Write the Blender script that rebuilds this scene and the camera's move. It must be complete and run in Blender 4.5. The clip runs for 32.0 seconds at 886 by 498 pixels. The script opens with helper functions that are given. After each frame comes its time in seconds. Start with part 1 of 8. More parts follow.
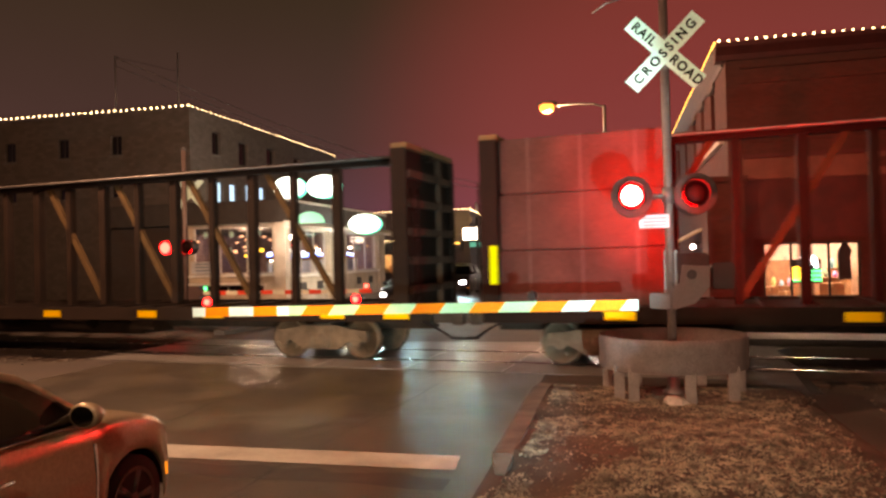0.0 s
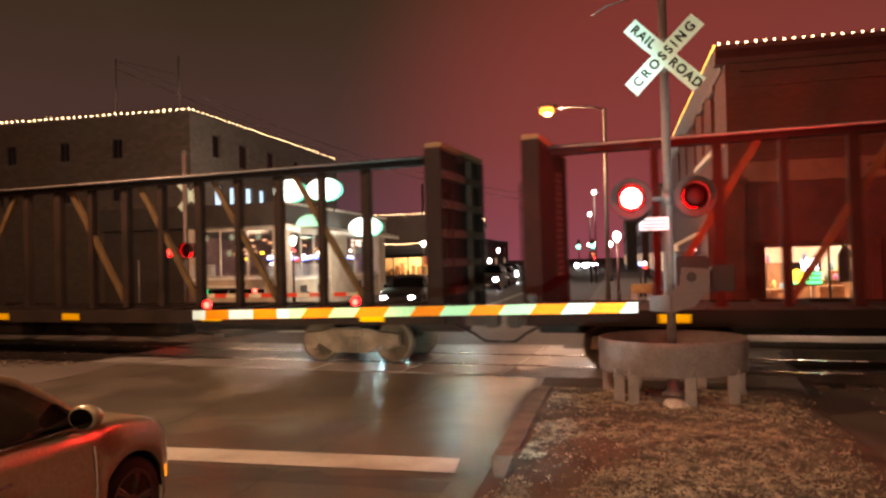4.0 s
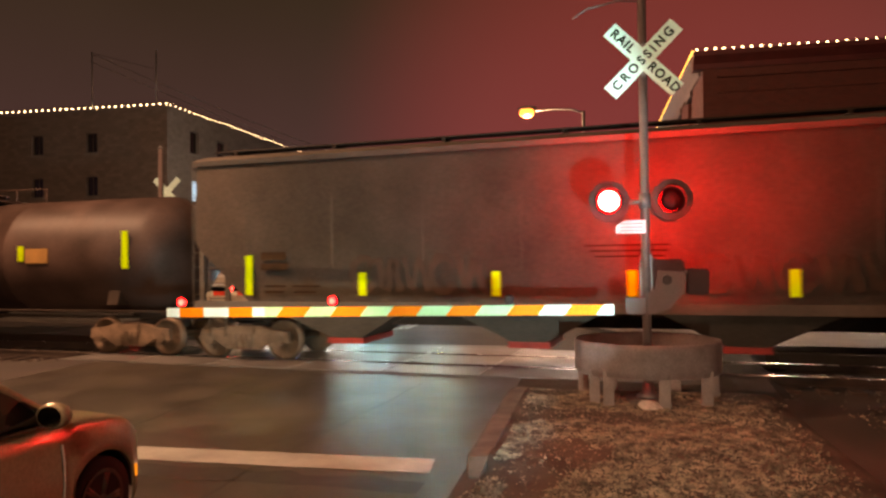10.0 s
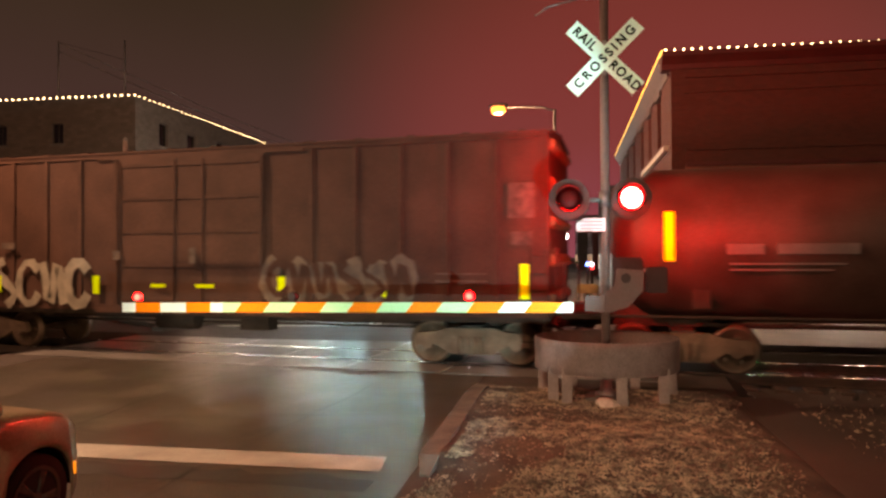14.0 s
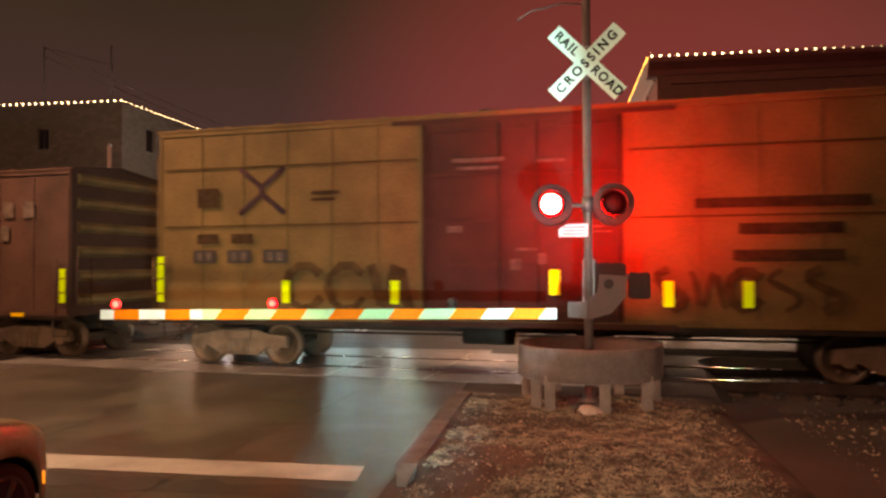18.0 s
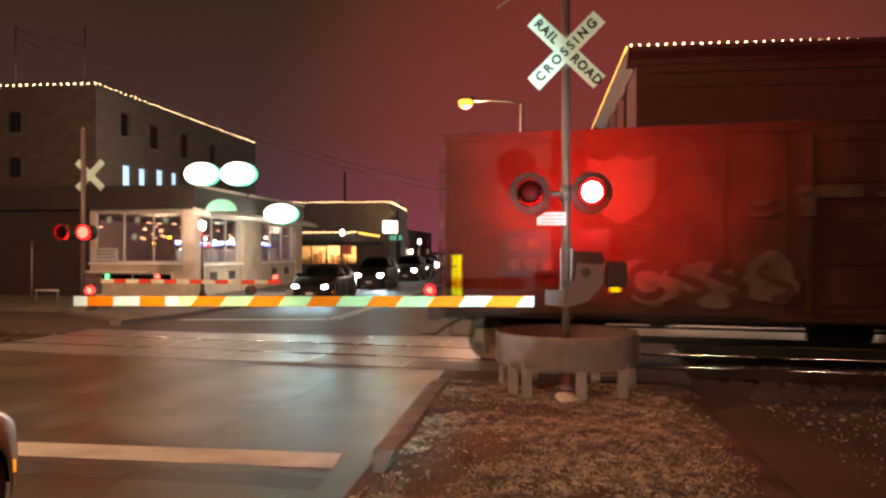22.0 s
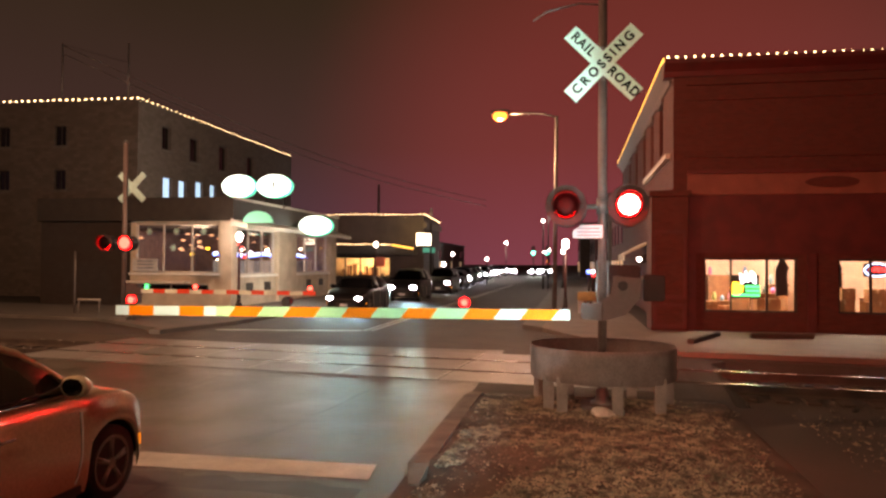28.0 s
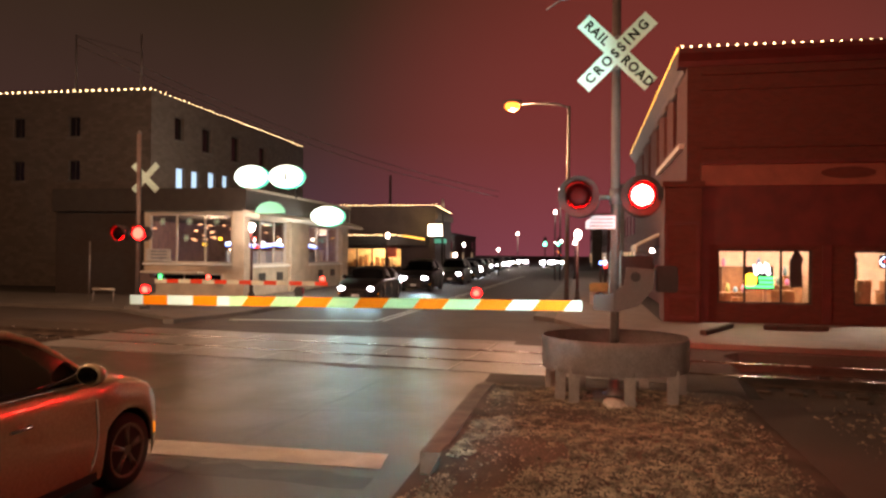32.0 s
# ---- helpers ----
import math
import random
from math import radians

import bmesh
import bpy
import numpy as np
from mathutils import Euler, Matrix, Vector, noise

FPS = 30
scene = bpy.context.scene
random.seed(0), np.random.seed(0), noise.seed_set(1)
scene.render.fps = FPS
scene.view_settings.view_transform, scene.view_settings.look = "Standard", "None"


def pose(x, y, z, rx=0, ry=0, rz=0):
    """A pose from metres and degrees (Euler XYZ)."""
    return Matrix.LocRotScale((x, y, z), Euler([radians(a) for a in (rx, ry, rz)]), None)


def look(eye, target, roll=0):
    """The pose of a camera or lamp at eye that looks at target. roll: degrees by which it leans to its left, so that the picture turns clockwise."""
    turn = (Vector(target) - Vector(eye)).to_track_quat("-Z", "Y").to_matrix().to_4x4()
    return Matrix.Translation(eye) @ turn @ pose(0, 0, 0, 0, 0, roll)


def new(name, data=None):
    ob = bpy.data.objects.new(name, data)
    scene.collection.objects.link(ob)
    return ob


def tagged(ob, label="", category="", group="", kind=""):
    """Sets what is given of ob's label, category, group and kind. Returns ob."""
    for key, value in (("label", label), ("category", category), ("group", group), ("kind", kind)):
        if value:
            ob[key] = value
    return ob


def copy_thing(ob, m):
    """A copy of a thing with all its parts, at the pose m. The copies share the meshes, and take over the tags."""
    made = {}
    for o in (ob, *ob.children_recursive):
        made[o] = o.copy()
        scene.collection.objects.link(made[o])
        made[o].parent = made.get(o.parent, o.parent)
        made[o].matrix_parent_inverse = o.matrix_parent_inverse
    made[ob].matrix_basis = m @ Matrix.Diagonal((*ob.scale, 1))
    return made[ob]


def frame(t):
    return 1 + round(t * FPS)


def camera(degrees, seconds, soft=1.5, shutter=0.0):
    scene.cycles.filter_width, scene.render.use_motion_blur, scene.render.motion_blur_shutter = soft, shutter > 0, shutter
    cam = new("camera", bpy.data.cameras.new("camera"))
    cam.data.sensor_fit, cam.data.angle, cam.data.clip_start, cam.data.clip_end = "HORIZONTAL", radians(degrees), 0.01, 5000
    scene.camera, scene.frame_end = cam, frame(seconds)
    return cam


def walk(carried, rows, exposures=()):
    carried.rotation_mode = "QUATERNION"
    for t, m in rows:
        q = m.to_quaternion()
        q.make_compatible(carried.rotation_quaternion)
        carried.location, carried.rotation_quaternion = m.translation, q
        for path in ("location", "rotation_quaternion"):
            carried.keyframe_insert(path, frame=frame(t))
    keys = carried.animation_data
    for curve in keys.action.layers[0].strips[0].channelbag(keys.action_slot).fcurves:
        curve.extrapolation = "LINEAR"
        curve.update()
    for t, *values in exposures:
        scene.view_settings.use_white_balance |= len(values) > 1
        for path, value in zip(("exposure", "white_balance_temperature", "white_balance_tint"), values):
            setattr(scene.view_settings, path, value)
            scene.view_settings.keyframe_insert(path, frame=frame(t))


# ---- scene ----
cam = camera(64.0, 32.0, 2.6, 0.4)
PATH = [
    (0, (-0.342, -0.268, 2.170), (-2.724, 9.443, 2.290), -1.44),
    (0.5, (-0.338, -0.277, 2.173), (-2.724, 9.434, 2.292), -1.46),
    (1, (-0.334, -0.280, 2.171), (-2.721, 9.430, 2.301), -1.49),
    (1.5, (-0.341, -0.288, 2.176), (-2.730, 9.421, 2.302), -1.51),
    (2, (-0.338, -0.296, 2.181), (-2.736, 9.412, 2.310), -1.58),
    (2.5, (-0.340, -0.287, 2.175), (-2.747, 9.418, 2.317), -1.63),
    (3, (-0.335, -0.271, 2.163), (-2.746, 9.432, 2.322), -1.61),
    (3.5, (-0.332, -0.274, 2.164), (-2.744, 9.429, 2.334), -1.61),
    (5.5, (-0.323, -0.256, 2.162), (-2.579, 9.486, 2.256), -0.73),
    (6, (-0.335, -0.269, 2.168), (-2.599, 9.471, 2.242), -0.73),
    (6.5, (-0.340, -0.273, 2.170), (-2.631, 9.461, 2.247), -0.83),
    (7, (-0.336, -0.272, 2.165), (-2.571, 9.474, 2.264), -0.76),
    (7.5, (-0.335, -0.263, 2.162), (-2.510, 9.497, 2.275), -0.61),
    (8, (-0.320, -0.244, 2.171), (-2.467, 9.522, 2.298), -0.53),
    (8.5, (-0.326, -0.262, 2.162), (-2.444, 9.510, 2.318), -0.44),
    (9, (-0.326, -0.266, 2.163), (-2.438, 9.507, 2.328), -0.45),
    (9.5, (-0.329, -0.254, 2.169), (-2.442, 9.519, 2.335), -0.61),
    (10, (-0.323, -0.253, 2.163), (-2.419, 9.524, 2.323), -0.74),
    (10.5, (-0.319, -0.268, 2.163), (-2.353, 9.521, 2.317), -0.75),
    (11, (-0.321, -0.267, 2.166), (-2.309, 9.532, 2.318), -0.76),
    (11.5, (-0.309, -0.247, 2.162), (-2.274, 9.557, 2.313), -0.80),
    (12, (-0.303, -0.254, 2.161), (-2.243, 9.555, 2.310), -0.85),
    (12.5, (-0.298, -0.260, 2.170), (-2.212, 9.554, 2.307), -0.86),
    (13, (-0.263, -0.228, 2.164), (-2.141, 9.593, 2.291), -0.73),
    (13.5, (-0.194, -0.193, 2.163), (-2.021, 9.638, 2.277), -0.51),
    (14, (-0.108, -0.139, 2.157), (-1.872, 9.704, 2.267), -0.21),
    (14.5, (-0.110, -0.093, 2.160), (-1.810, 9.761, 2.274), -0.03),
    (16.5, (0.008, -0.016, 2.159), (-1.715, 9.834, 2.285), -0.07),
    (17, (0.002, -0.024, 2.157), (-1.724, 9.825, 2.308), -0.21),
    (17.5, (0.013, -0.021, 2.160), (-1.689, 9.831, 2.338), -0.30),
    (18, (0.008, -0.022, 2.152), (-1.630, 9.841, 2.350), -0.30),
    (18.5, (0.016, -0.023, 2.165), (-1.546, 9.852, 2.350), -0.25),
    (19, (0.019, -0.025, 2.166), (-1.467, 9.863, 2.334), -0.05),
    (19.5, (0.016, -0.022, 2.150), (-1.415, 9.874, 2.307), 0.09),
    (20, (0.016, -0.015, 2.151), (-1.382, 9.886, 2.270), 0.14),
    (20.5, (0.021, -0.011, 2.150), (-1.361, 9.893, 2.235), 0.14),
    (21, (0.026, -0.008, 2.148), (-1.348, 9.897, 2.202), 0.09),
    (21.5, (0.022, -0.000, 2.151), (-1.341, 9.906, 2.182), -0.00),
    (22, (0.022, -0.011, 2.157), (-1.330, 9.897, 2.175), 0.01),
    (22.5, (0.019, -0.023, 2.147), (-1.324, 9.886, 2.178), 0.04),
    (23, (0.021, -0.022, 2.149), (-1.339, 9.885, 2.190), -0.05),
    (23.5, (0.017, -0.023, 2.153), (-1.397, 9.876, 2.196), 0.02),
    (24, (0.018, -0.025, 2.148), (-1.478, 9.863, 2.201), 0.18),
    (24.5, (0.005, -0.036, 2.152), (-1.579, 9.838, 2.213), 0.17),
    (25, (0.005, -0.022, 2.147), (-1.669, 9.837, 2.229), 0.19),
    (25.5, (-0.003, -0.032, 2.150), (-1.747, 9.814, 2.257), 0.11),
    (27.5, (-0.009, -0.034, 2.156), (-1.795, 9.803, 2.348), 0.25),
    (28, (-0.014, -0.021, 2.151), (-1.821, 9.812, 2.346), 0.39),
    (28.5, (-0.016, -0.030, 2.151), (-1.871, 9.795, 2.348), 0.51),
    (29, (-0.017, -0.025, 2.156), (-1.930, 9.789, 2.352), 0.57),
    (29.5, (-0.023, -0.018, 2.156), (-1.988, 9.786, 2.306), 0.65),
    (30, (-0.027, -0.020, 2.151), (-2.019, 9.779, 2.267), 0.71),
    (30.5, (-0.020, -0.017, 2.153), (-2.023, 9.780, 2.261), 0.73),
    (31, (-0.028, -0.023, 2.154), (-2.029, 9.775, 2.249), 0.70),
    (31.5, (-0.031, -0.035, 2.155), (-2.004, 9.768, 2.241), 0.57),
    (32, (-0.023, -0.015, 2.146), (-1.988, 9.790, 2.211), 0.51),
]
walk(cam, [(t, look(eye, target, roll)) for t, eye, target, roll in PATH], [(t, stops, 7600, 26) for t, stops in ((0, 0.84), (4, 0.82), (8, 0.74), (20, 0.70), (22.5, 0.55), (32, 0.46))])

# ---- world and large lights ----
SX, SY, SLOPE = -3.85, 14.93, -0.105          # a point of the track's axis, and its slant
TRACK_TURN = math.degrees(math.atan(SLOPE))
SPEED = 6.15                                   # metres a second

world = bpy.data.worlds.new("night_sky")
scene.world = world
world.use_nodes = True
wn = world.node_tree
bg = wn.nodes["Background"]
tc = wn.nodes.new("ShaderNodeTexCoord")
sep = wn.nodes.new("ShaderNodeSeparateXYZ")
ramp = wn.nodes.new("ShaderNodeValToRGB")
cloud = wn.nodes.new("ShaderNodeTexNoise")
cloud.inputs["Scale"].default_value = 2.2
cloud.inputs["Detail"].default_value = 4
mixc = wn.nodes.new("ShaderNodeMix")
mixc.data_type, mixc.blend_type = "RGBA", "MULTIPLY"
mixc.inputs[0].default_value = 0.35
wn.links.new(tc.outputs["Generated"], sep.inputs[0])
wn.links.new(tc.outputs["Generated"], cloud.inputs["Vector"])
wn.links.new(sep.outputs["Z"], ramp.inputs[0])
ramp.color_ramp.elements[0].position, ramp.color_ramp.elements[0].color = 0.0, (0.078, 0.038, 0.056, 1)
ramp.color_ramp.elements[1].position, ramp.color_ramp.elements[1].color = 0.42, (0.0195, 0.0145, 0.0056, 1)
mid = ramp.color_ramp.elements.new(0.16)
mid.color = (0.046, 0.0245, 0.021, 1)
# red haze round the signal lights, painted into the sky ahead
toward = wn.nodes.new("ShaderNodeVectorMath")
toward.operation = "DOT_PRODUCT"
toward.inputs[1].default_value = Vector((0.11, 1.0, 0.13)).normalized()
wn.links.new(tc.outputs["Generated"], toward.inputs[0])
spread = wn.nodes.new("ShaderNodeMapRange")
spread.interpolation_type = "SMOOTHSTEP"
spread.inputs[1].default_value, spread.inputs[2].default_value = 0.87, 1.0
wn.links.new(toward.outputs["Value"], spread.inputs[0])
town = wn.nodes.new("ShaderNodeMix")
town.data_type, town.blend_type = "RGBA", "ADD"
wn.links.new(spread.outputs[0], town.inputs[0])
town.inputs[7].default_value = (0.090, 0.008, 0.009, 1)
wn.links.new(ramp.outputs[0], mixc.inputs[6])
wn.links.new(cloud.outputs[0], mixc.inputs[7])
wn.links.new(mixc.outputs[2], town.inputs[6])
wn.links.new(town.outputs[2], bg.inputs[0])
bg.inputs[1].default_value = 1.0


def lamp(name, kind, place, energy, color, radius=0.1, target=None, cone=60, blend=0.5):
    data = bpy.data.lights.new(name, kind)
    data.energy, data.color = energy, color
    data.shadow_soft_size = radius
    ob = new(name, data)
    ob.location = place
    if kind == "SPOT":
        data.spot_size, data.spot_blend = radians(cone), blend
    if target:
        ob.matrix_world = look(place, target)
    return ob


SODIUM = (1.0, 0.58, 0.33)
lamp("street_and_fill_behind", "POINT", (-10.5, -2.0, 9.0), 1800, SODIUM, 0.5)
# Unseen fill, high at the left, added to brighten the road there
lamp("unseen_fill_left", "POINT", (-14.0, 10.5, 9.8), 5200, SODIUM, 0.5)
# Unseen fill added behind for the sedan's side; stands for no single lamp
lamp("street_and_fill_behind", "POINT", (-2.0, -5.0, 9.0), 1250, (1.0, 0.68, 0.45), 0.5)
# Extra-strong spots kept to arm and crossbuck stand in for retroreflection
lamp("headlight_beam", "SPOT", (0.75, 1.2, 0.85), 2300, (0.48, 0.95, 1.0), 0.08, (-3.2, 10.5, 3.3), 46, 0.2)
lamp("headlight_beam", "SPOT", (-0.75, 1.2, 0.85), 140, (0.52, 1.0, 0.98), 0.08, (0.4, 10.4, 5.0), 18, 0.6)
lamp("headlight_beam", "SPOT", (0.75, 1.2, 0.85), 620, (1.0, 0.88, 0.62), 0.08, (0.1, 10.5, 2.2), 50, 0.9)
lamp("headlight_beam", "SPOT", (-4.35, 6.8, 0.66), 420, (1.0, 0.76, 0.42), 0.06, (-6.6, 16.0, 0.35), 62, 0.9)
lamp("headlight_beam", "SPOT", (-5.55, 6.8, 0.66), 420, (1.0, 0.76, 0.42), 0.06, (-8.6, 16.0, 0.6), 66, 0.9)
lamp("signal_back_light", "SPOT", (-0.10, 11.05, 2.98), 430, (1.0, 0.02, 0.02), 0.16, (-2.0, 23, 6.5), 125, 0.4)
lamp("signal_back_light", "SPOT", (0.77, 11.05, 2.98), 830, (1.0, 0.02, 0.015), 0.16, (3.5, 23, 6.5), 125, 0.4)
lamp("signal_beam", "SPOT", (-0.12, 9.93, 2.98), 70, (1.0, 0.02, 0.015), 0.16, (-1.2, 0, 1.6), 150, 0.5)
lamp("signal_beam", "SPOT", (0.75, 9.93, 2.98), 70, (1.0, 0.02, 0.015), 0.16, (1.0, 0, 1.6), 150, 0.5)
# Lamps added before both lenses redden the discs in place of glare
for x in (-0.12, 0.75):
    lamp("signal_lens_light", "POINT", (x, 9.93, 2.98), 20, (1.0, 0.02, 0.015), 0.06)
lamp("street_light_far", "POINT", (-2.2, 59.5, 7.0), 800, (1.0, 0.88, 0.75), 1.0)
lamp("street_light_far", "POINT", (-10.2, 109.5, 5.0), 1100, (1.0, 0.88, 0.75), 1.0)
lamp("street_lamp_light", "POINT", (-2.84, 27.7, 7.6), 1300, SODIUM, 0.15)


# ---- materials ----
def surface(name, color, rough=0.7, metal=0.0, vary=0.25, scale=3.0, fine=40.0, bump=0.15, stain=None, coat=0.0, rough_vary=0.15, spec=0.5):
    """Colour with broad stains and fine grain, uneven gloss and a fine relief."""
    m = bpy.data.materials.new(name)
    m.use_nodes = True
    n, k = m.node_tree.nodes, m.node_tree.links
    b = n["Principled BSDF"]
    co = n.new("ShaderNodeTexCoord")
    big, small = n.new("ShaderNodeTexNoise"), n.new("ShaderNodeTexNoise")
    big.inputs["Scale"].default_value, big.inputs["Detail"].default_value = scale, 6
    small.inputs["Scale"].default_value, small.inputs["Detail"].default_value = fine, 3
    info = n.new("ShaderNodeObjectInfo")
    shift = n.new("ShaderNodeVectorMath")
    k.new(co.outputs["Object"], shift.inputs[0])
    mul = n.new("ShaderNodeMath")
    mul.operation = "MULTIPLY"
    mul.inputs[1].default_value = 37.0
    k.new(info.outputs["Random"], mul.inputs[0])
    k.new(mul.outputs[0], shift.inputs[1])
    for t in (big, small):
        k.new(shift.outputs[0], t.inputs["Vector"])
    r1 = n.new("ShaderNodeValToRGB")
    r1.color_ramp.elements[0].position, r1.color_ramp.elements[1].position = 0.32, 0.68
    dark = [c * (1 - vary) for c in color]
    if stain:
        dark = stain
    r1.color_ramp.elements[0].color = (*dark, 1)
    r1.color_ramp.elements[1].color = (*[min(1, c * (1 + vary * 0.6)) for c in color], 1)
    k.new(big.outputs[0], r1.inputs[0])
    mx = n.new("ShaderNodeMix")
    mx.data_type, mx.blend_type = "RGBA", "OVERLAY"
    mx.inputs[0].default_value = 0.35
    k.new(r1.outputs[0], mx.inputs[6])
    k.new(small.outputs[0], mx.inputs[7])
    k.new(mx.outputs[2], b.inputs["Base Color"])
    rr = n.new("ShaderNodeMapRange")
    rr.inputs[3].default_value, rr.inputs[4].default_value = max(0.03, rough - rough_vary), min(1, rough + rough_vary)
    k.new(big.outputs[0], rr.inputs[0])
    k.new(rr.outputs[0], b.inputs["Roughness"])
    b.inputs["Metallic"].default_value = metal
    b.inputs["Specular IOR Level"].default_value = spec
    b.inputs["Coat Weight"].default_value = coat
    if bump:
        bp = n.new("ShaderNodeBump")
        bp.inputs["Strength"].default_value, bp.inputs["Distance"].default_value = bump, 0.01
        k.new(small.outputs[0], bp.inputs["Height"])
        k.new(bp.outputs[0], b.inputs["Normal"])
    return m


def glow(name, color, strength):
    m = bpy.data.materials.new(name)
    m.use_nodes = True
    b = m.node_tree.nodes["Principled BSDF"]
    b.inputs["Base Color"].default_value = (*color, 1)
    b.inputs["Emission Color"].default_value = (*color, 1)
    b.inputs["Emission Strength"].default_value = strength
    return m


def brick(name, c1, c2, mortar, w=0.21, h=0.072):
    m = surface(name, c1, 0.85, bump=0.1)
    n, k = m.node_tree.nodes, m.node_tree.links
    b = n["Principled BSDF"]
    co = n.new("ShaderNodeTexCoord")
    sp, cb = n.new("ShaderNodeSeparateXYZ"), n.new("ShaderNodeCombineXYZ")
    ad = n.new("ShaderNodeMath")
    k.new(co.outputs["Object"], sp.inputs[0])
    k.new(sp.outputs[0], ad.inputs[0])
    k.new(sp.outputs[1], ad.inputs[1])
    k.new(ad.outputs[0], cb.inputs[0])
    k.new(sp.outputs[2], cb.inputs[1])
    t = n.new("ShaderNodeTexBrick")
    t.inputs["Color1"].default_value, t.inputs["Color2"].default_value, t.inputs["Mortar"].default_value = (*c1, 1), (*c2, 1), (*mortar, 1)
    t.inputs["Scale"].default_value = 1.0
    t.inputs["Brick Width"].default_value, t.inputs["Row Height"].default_value, t.inputs["Mortar Size"].default_value = w, h, 0.006
    k.new(cb.outputs[0], t.inputs["Vector"])
    mx = n.new("ShaderNodeMix")
    mx.data_type, mx.blend_type = "RGBA", "OVERLAY"
    mx.inputs[0].default_value = 0.5
    old = b.inputs["Base Color"].links[0].from_socket
    k.new(t.outputs[0], mx.inputs[6])
    k.new(old, mx.inputs[7])
    k.new(mx.outputs[2], b.inputs["Base Color"])
    bp = n.new("ShaderNodeBump")
    bp.inputs["Distance"].default_value = 0.01
    bp.invert = True
    k.new(t.outputs[1], bp.inputs["Height"])
    k.new(bp.outputs[0], b.inputs["Normal"])
    return m


def glass(name="window_glass", tint=(1, 1, 1), rough=0.02):
    m = bpy.data.materials.new(name)
    m.use_nodes = True
    n, k = m.node_tree.nodes, m.node_tree.links
    n.remove(n["Principled BSDF"])
    tr, gl, mx, fr = n.new("ShaderNodeBsdfTransparent"), n.new("ShaderNodeBsdfGlossy"), n.new("ShaderNodeMixShader"), n.new("ShaderNodeLayerWeight")
    tr.inputs[0].default_value = (*tint, 1)
    gl.inputs["Roughness"].default_value = rough
    steep = n.new("ShaderNodeMath")
    steep.operation = "MULTIPLY"
    steep.inputs[1].default_value = 0.3
    fr.inputs[0].default_value = 0.3
    k.new(fr.outputs["Facing"], steep.inputs[0])
    k.new(steep.outputs[0], mx.inputs[0])
    k.new(tr.outputs[0], mx.inputs[1])
    k.new(gl.outputs[0], mx.inputs[2])
    k.new(mx.outputs[0], n["Material Output"].inputs[0])
    return m


ASPHALT = surface("wet_asphalt", (0.046, 0.038, 0.030), 0.38, vary=0.5, scale=0.9, fine=38, bump=0.8, rough_vary=0.16, spec=0.46)
ASPHALT_DRY = surface("dry_asphalt", (0.048, 0.041, 0.035), 0.72, vary=0.5, scale=0.9, fine=38, bump=0.8, rough_vary=0.12, spec=0.28)


def weather(m, crack, streak, speck):
    """Adds cracks, worn streaks along y and pale specks of aggregate to a ground material."""
    n, k = m.node_tree.nodes, m.node_tree.links
    b = n["Principled BSDF"]
    co = n.new("ShaderNodeTexCoord")
    col = b.inputs["Base Color"].links[0].from_socket

    def blend(mask, tone, amount):
        mx = n.new("ShaderNodeMix")
        mx.data_type = "RGBA"
        ml = n.new("ShaderNodeMath")
        ml.operation = "MULTIPLY"
        ml.inputs[1].default_value = amount
        k.new(mask, ml.inputs[0])
        k.new(ml.outputs[0], mx.inputs[0])
        k.new(blend.col, mx.inputs[6])
        mx.inputs[7].default_value = (*tone, 1)
        blend.col = mx.outputs[2]

    def ramp(src, a, b2):
        r = n.new("ShaderNodeMapRange")
        r.inputs[1].default_value, r.inputs[2].default_value = a, b2
        k.new(src, r.inputs[0])
        return r.outputs[0]
    blend.col = col
    wob = n.new("ShaderNodeTexNoise")
    wob.inputs["Scale"].default_value = 1.6
    wob.inputs["Detail"].default_value = 5
    k.new(co.outputs["Object"], wob.inputs["Vector"])
    add = n.new("ShaderNodeVectorMath")
    add.operation = "MULTIPLY_ADD"
    add.inputs[1].default_value = (0.9, 0.9, 0.9)
    k.new(wob.outputs["Color"], add.inputs[0])
    k.new(co.outputs["Object"], add.inputs[2])
    vor = n.new("ShaderNodeTexVoronoi")
    vor.feature = "DISTANCE_TO_EDGE"
    vor.inputs["Scale"].default_value = 0.42
    k.new(add.outputs[0], vor.inputs["Vector"])
    st = n.new("ShaderNodeTexNoise")
    st.inputs["Scale"].default_value = 1.0
    st.inputs["Detail"].default_value = 4
    mp = n.new("ShaderNodeMapping")
    mp.inputs["Scale"].default_value = (2.2, 0.22, 1)
    k.new(co.outputs["Object"], mp.inputs[0])
    k.new(mp.outputs[0], st.inputs["Vector"])
    sp = n.new("ShaderNodeTexVoronoi")
    sp.inputs["Scale"].default_value = 48
    k.new(co.outputs["Object"], sp.inputs["Vector"])
    blend(ramp(st.outputs[0], 0.42, 0.66), (0.03, 0.026, 0.023), streak)
    blend(ramp(sp.outputs["Distance"], 0.28, 0.12), (0.20, 0.18, 0.16), speck)
    blend(ramp(vor.outputs["Distance"], 0.012, 0.003), (0.012, 0.011, 0.010), crack)
    k.new(blend.col, b.inputs["Base Color"])


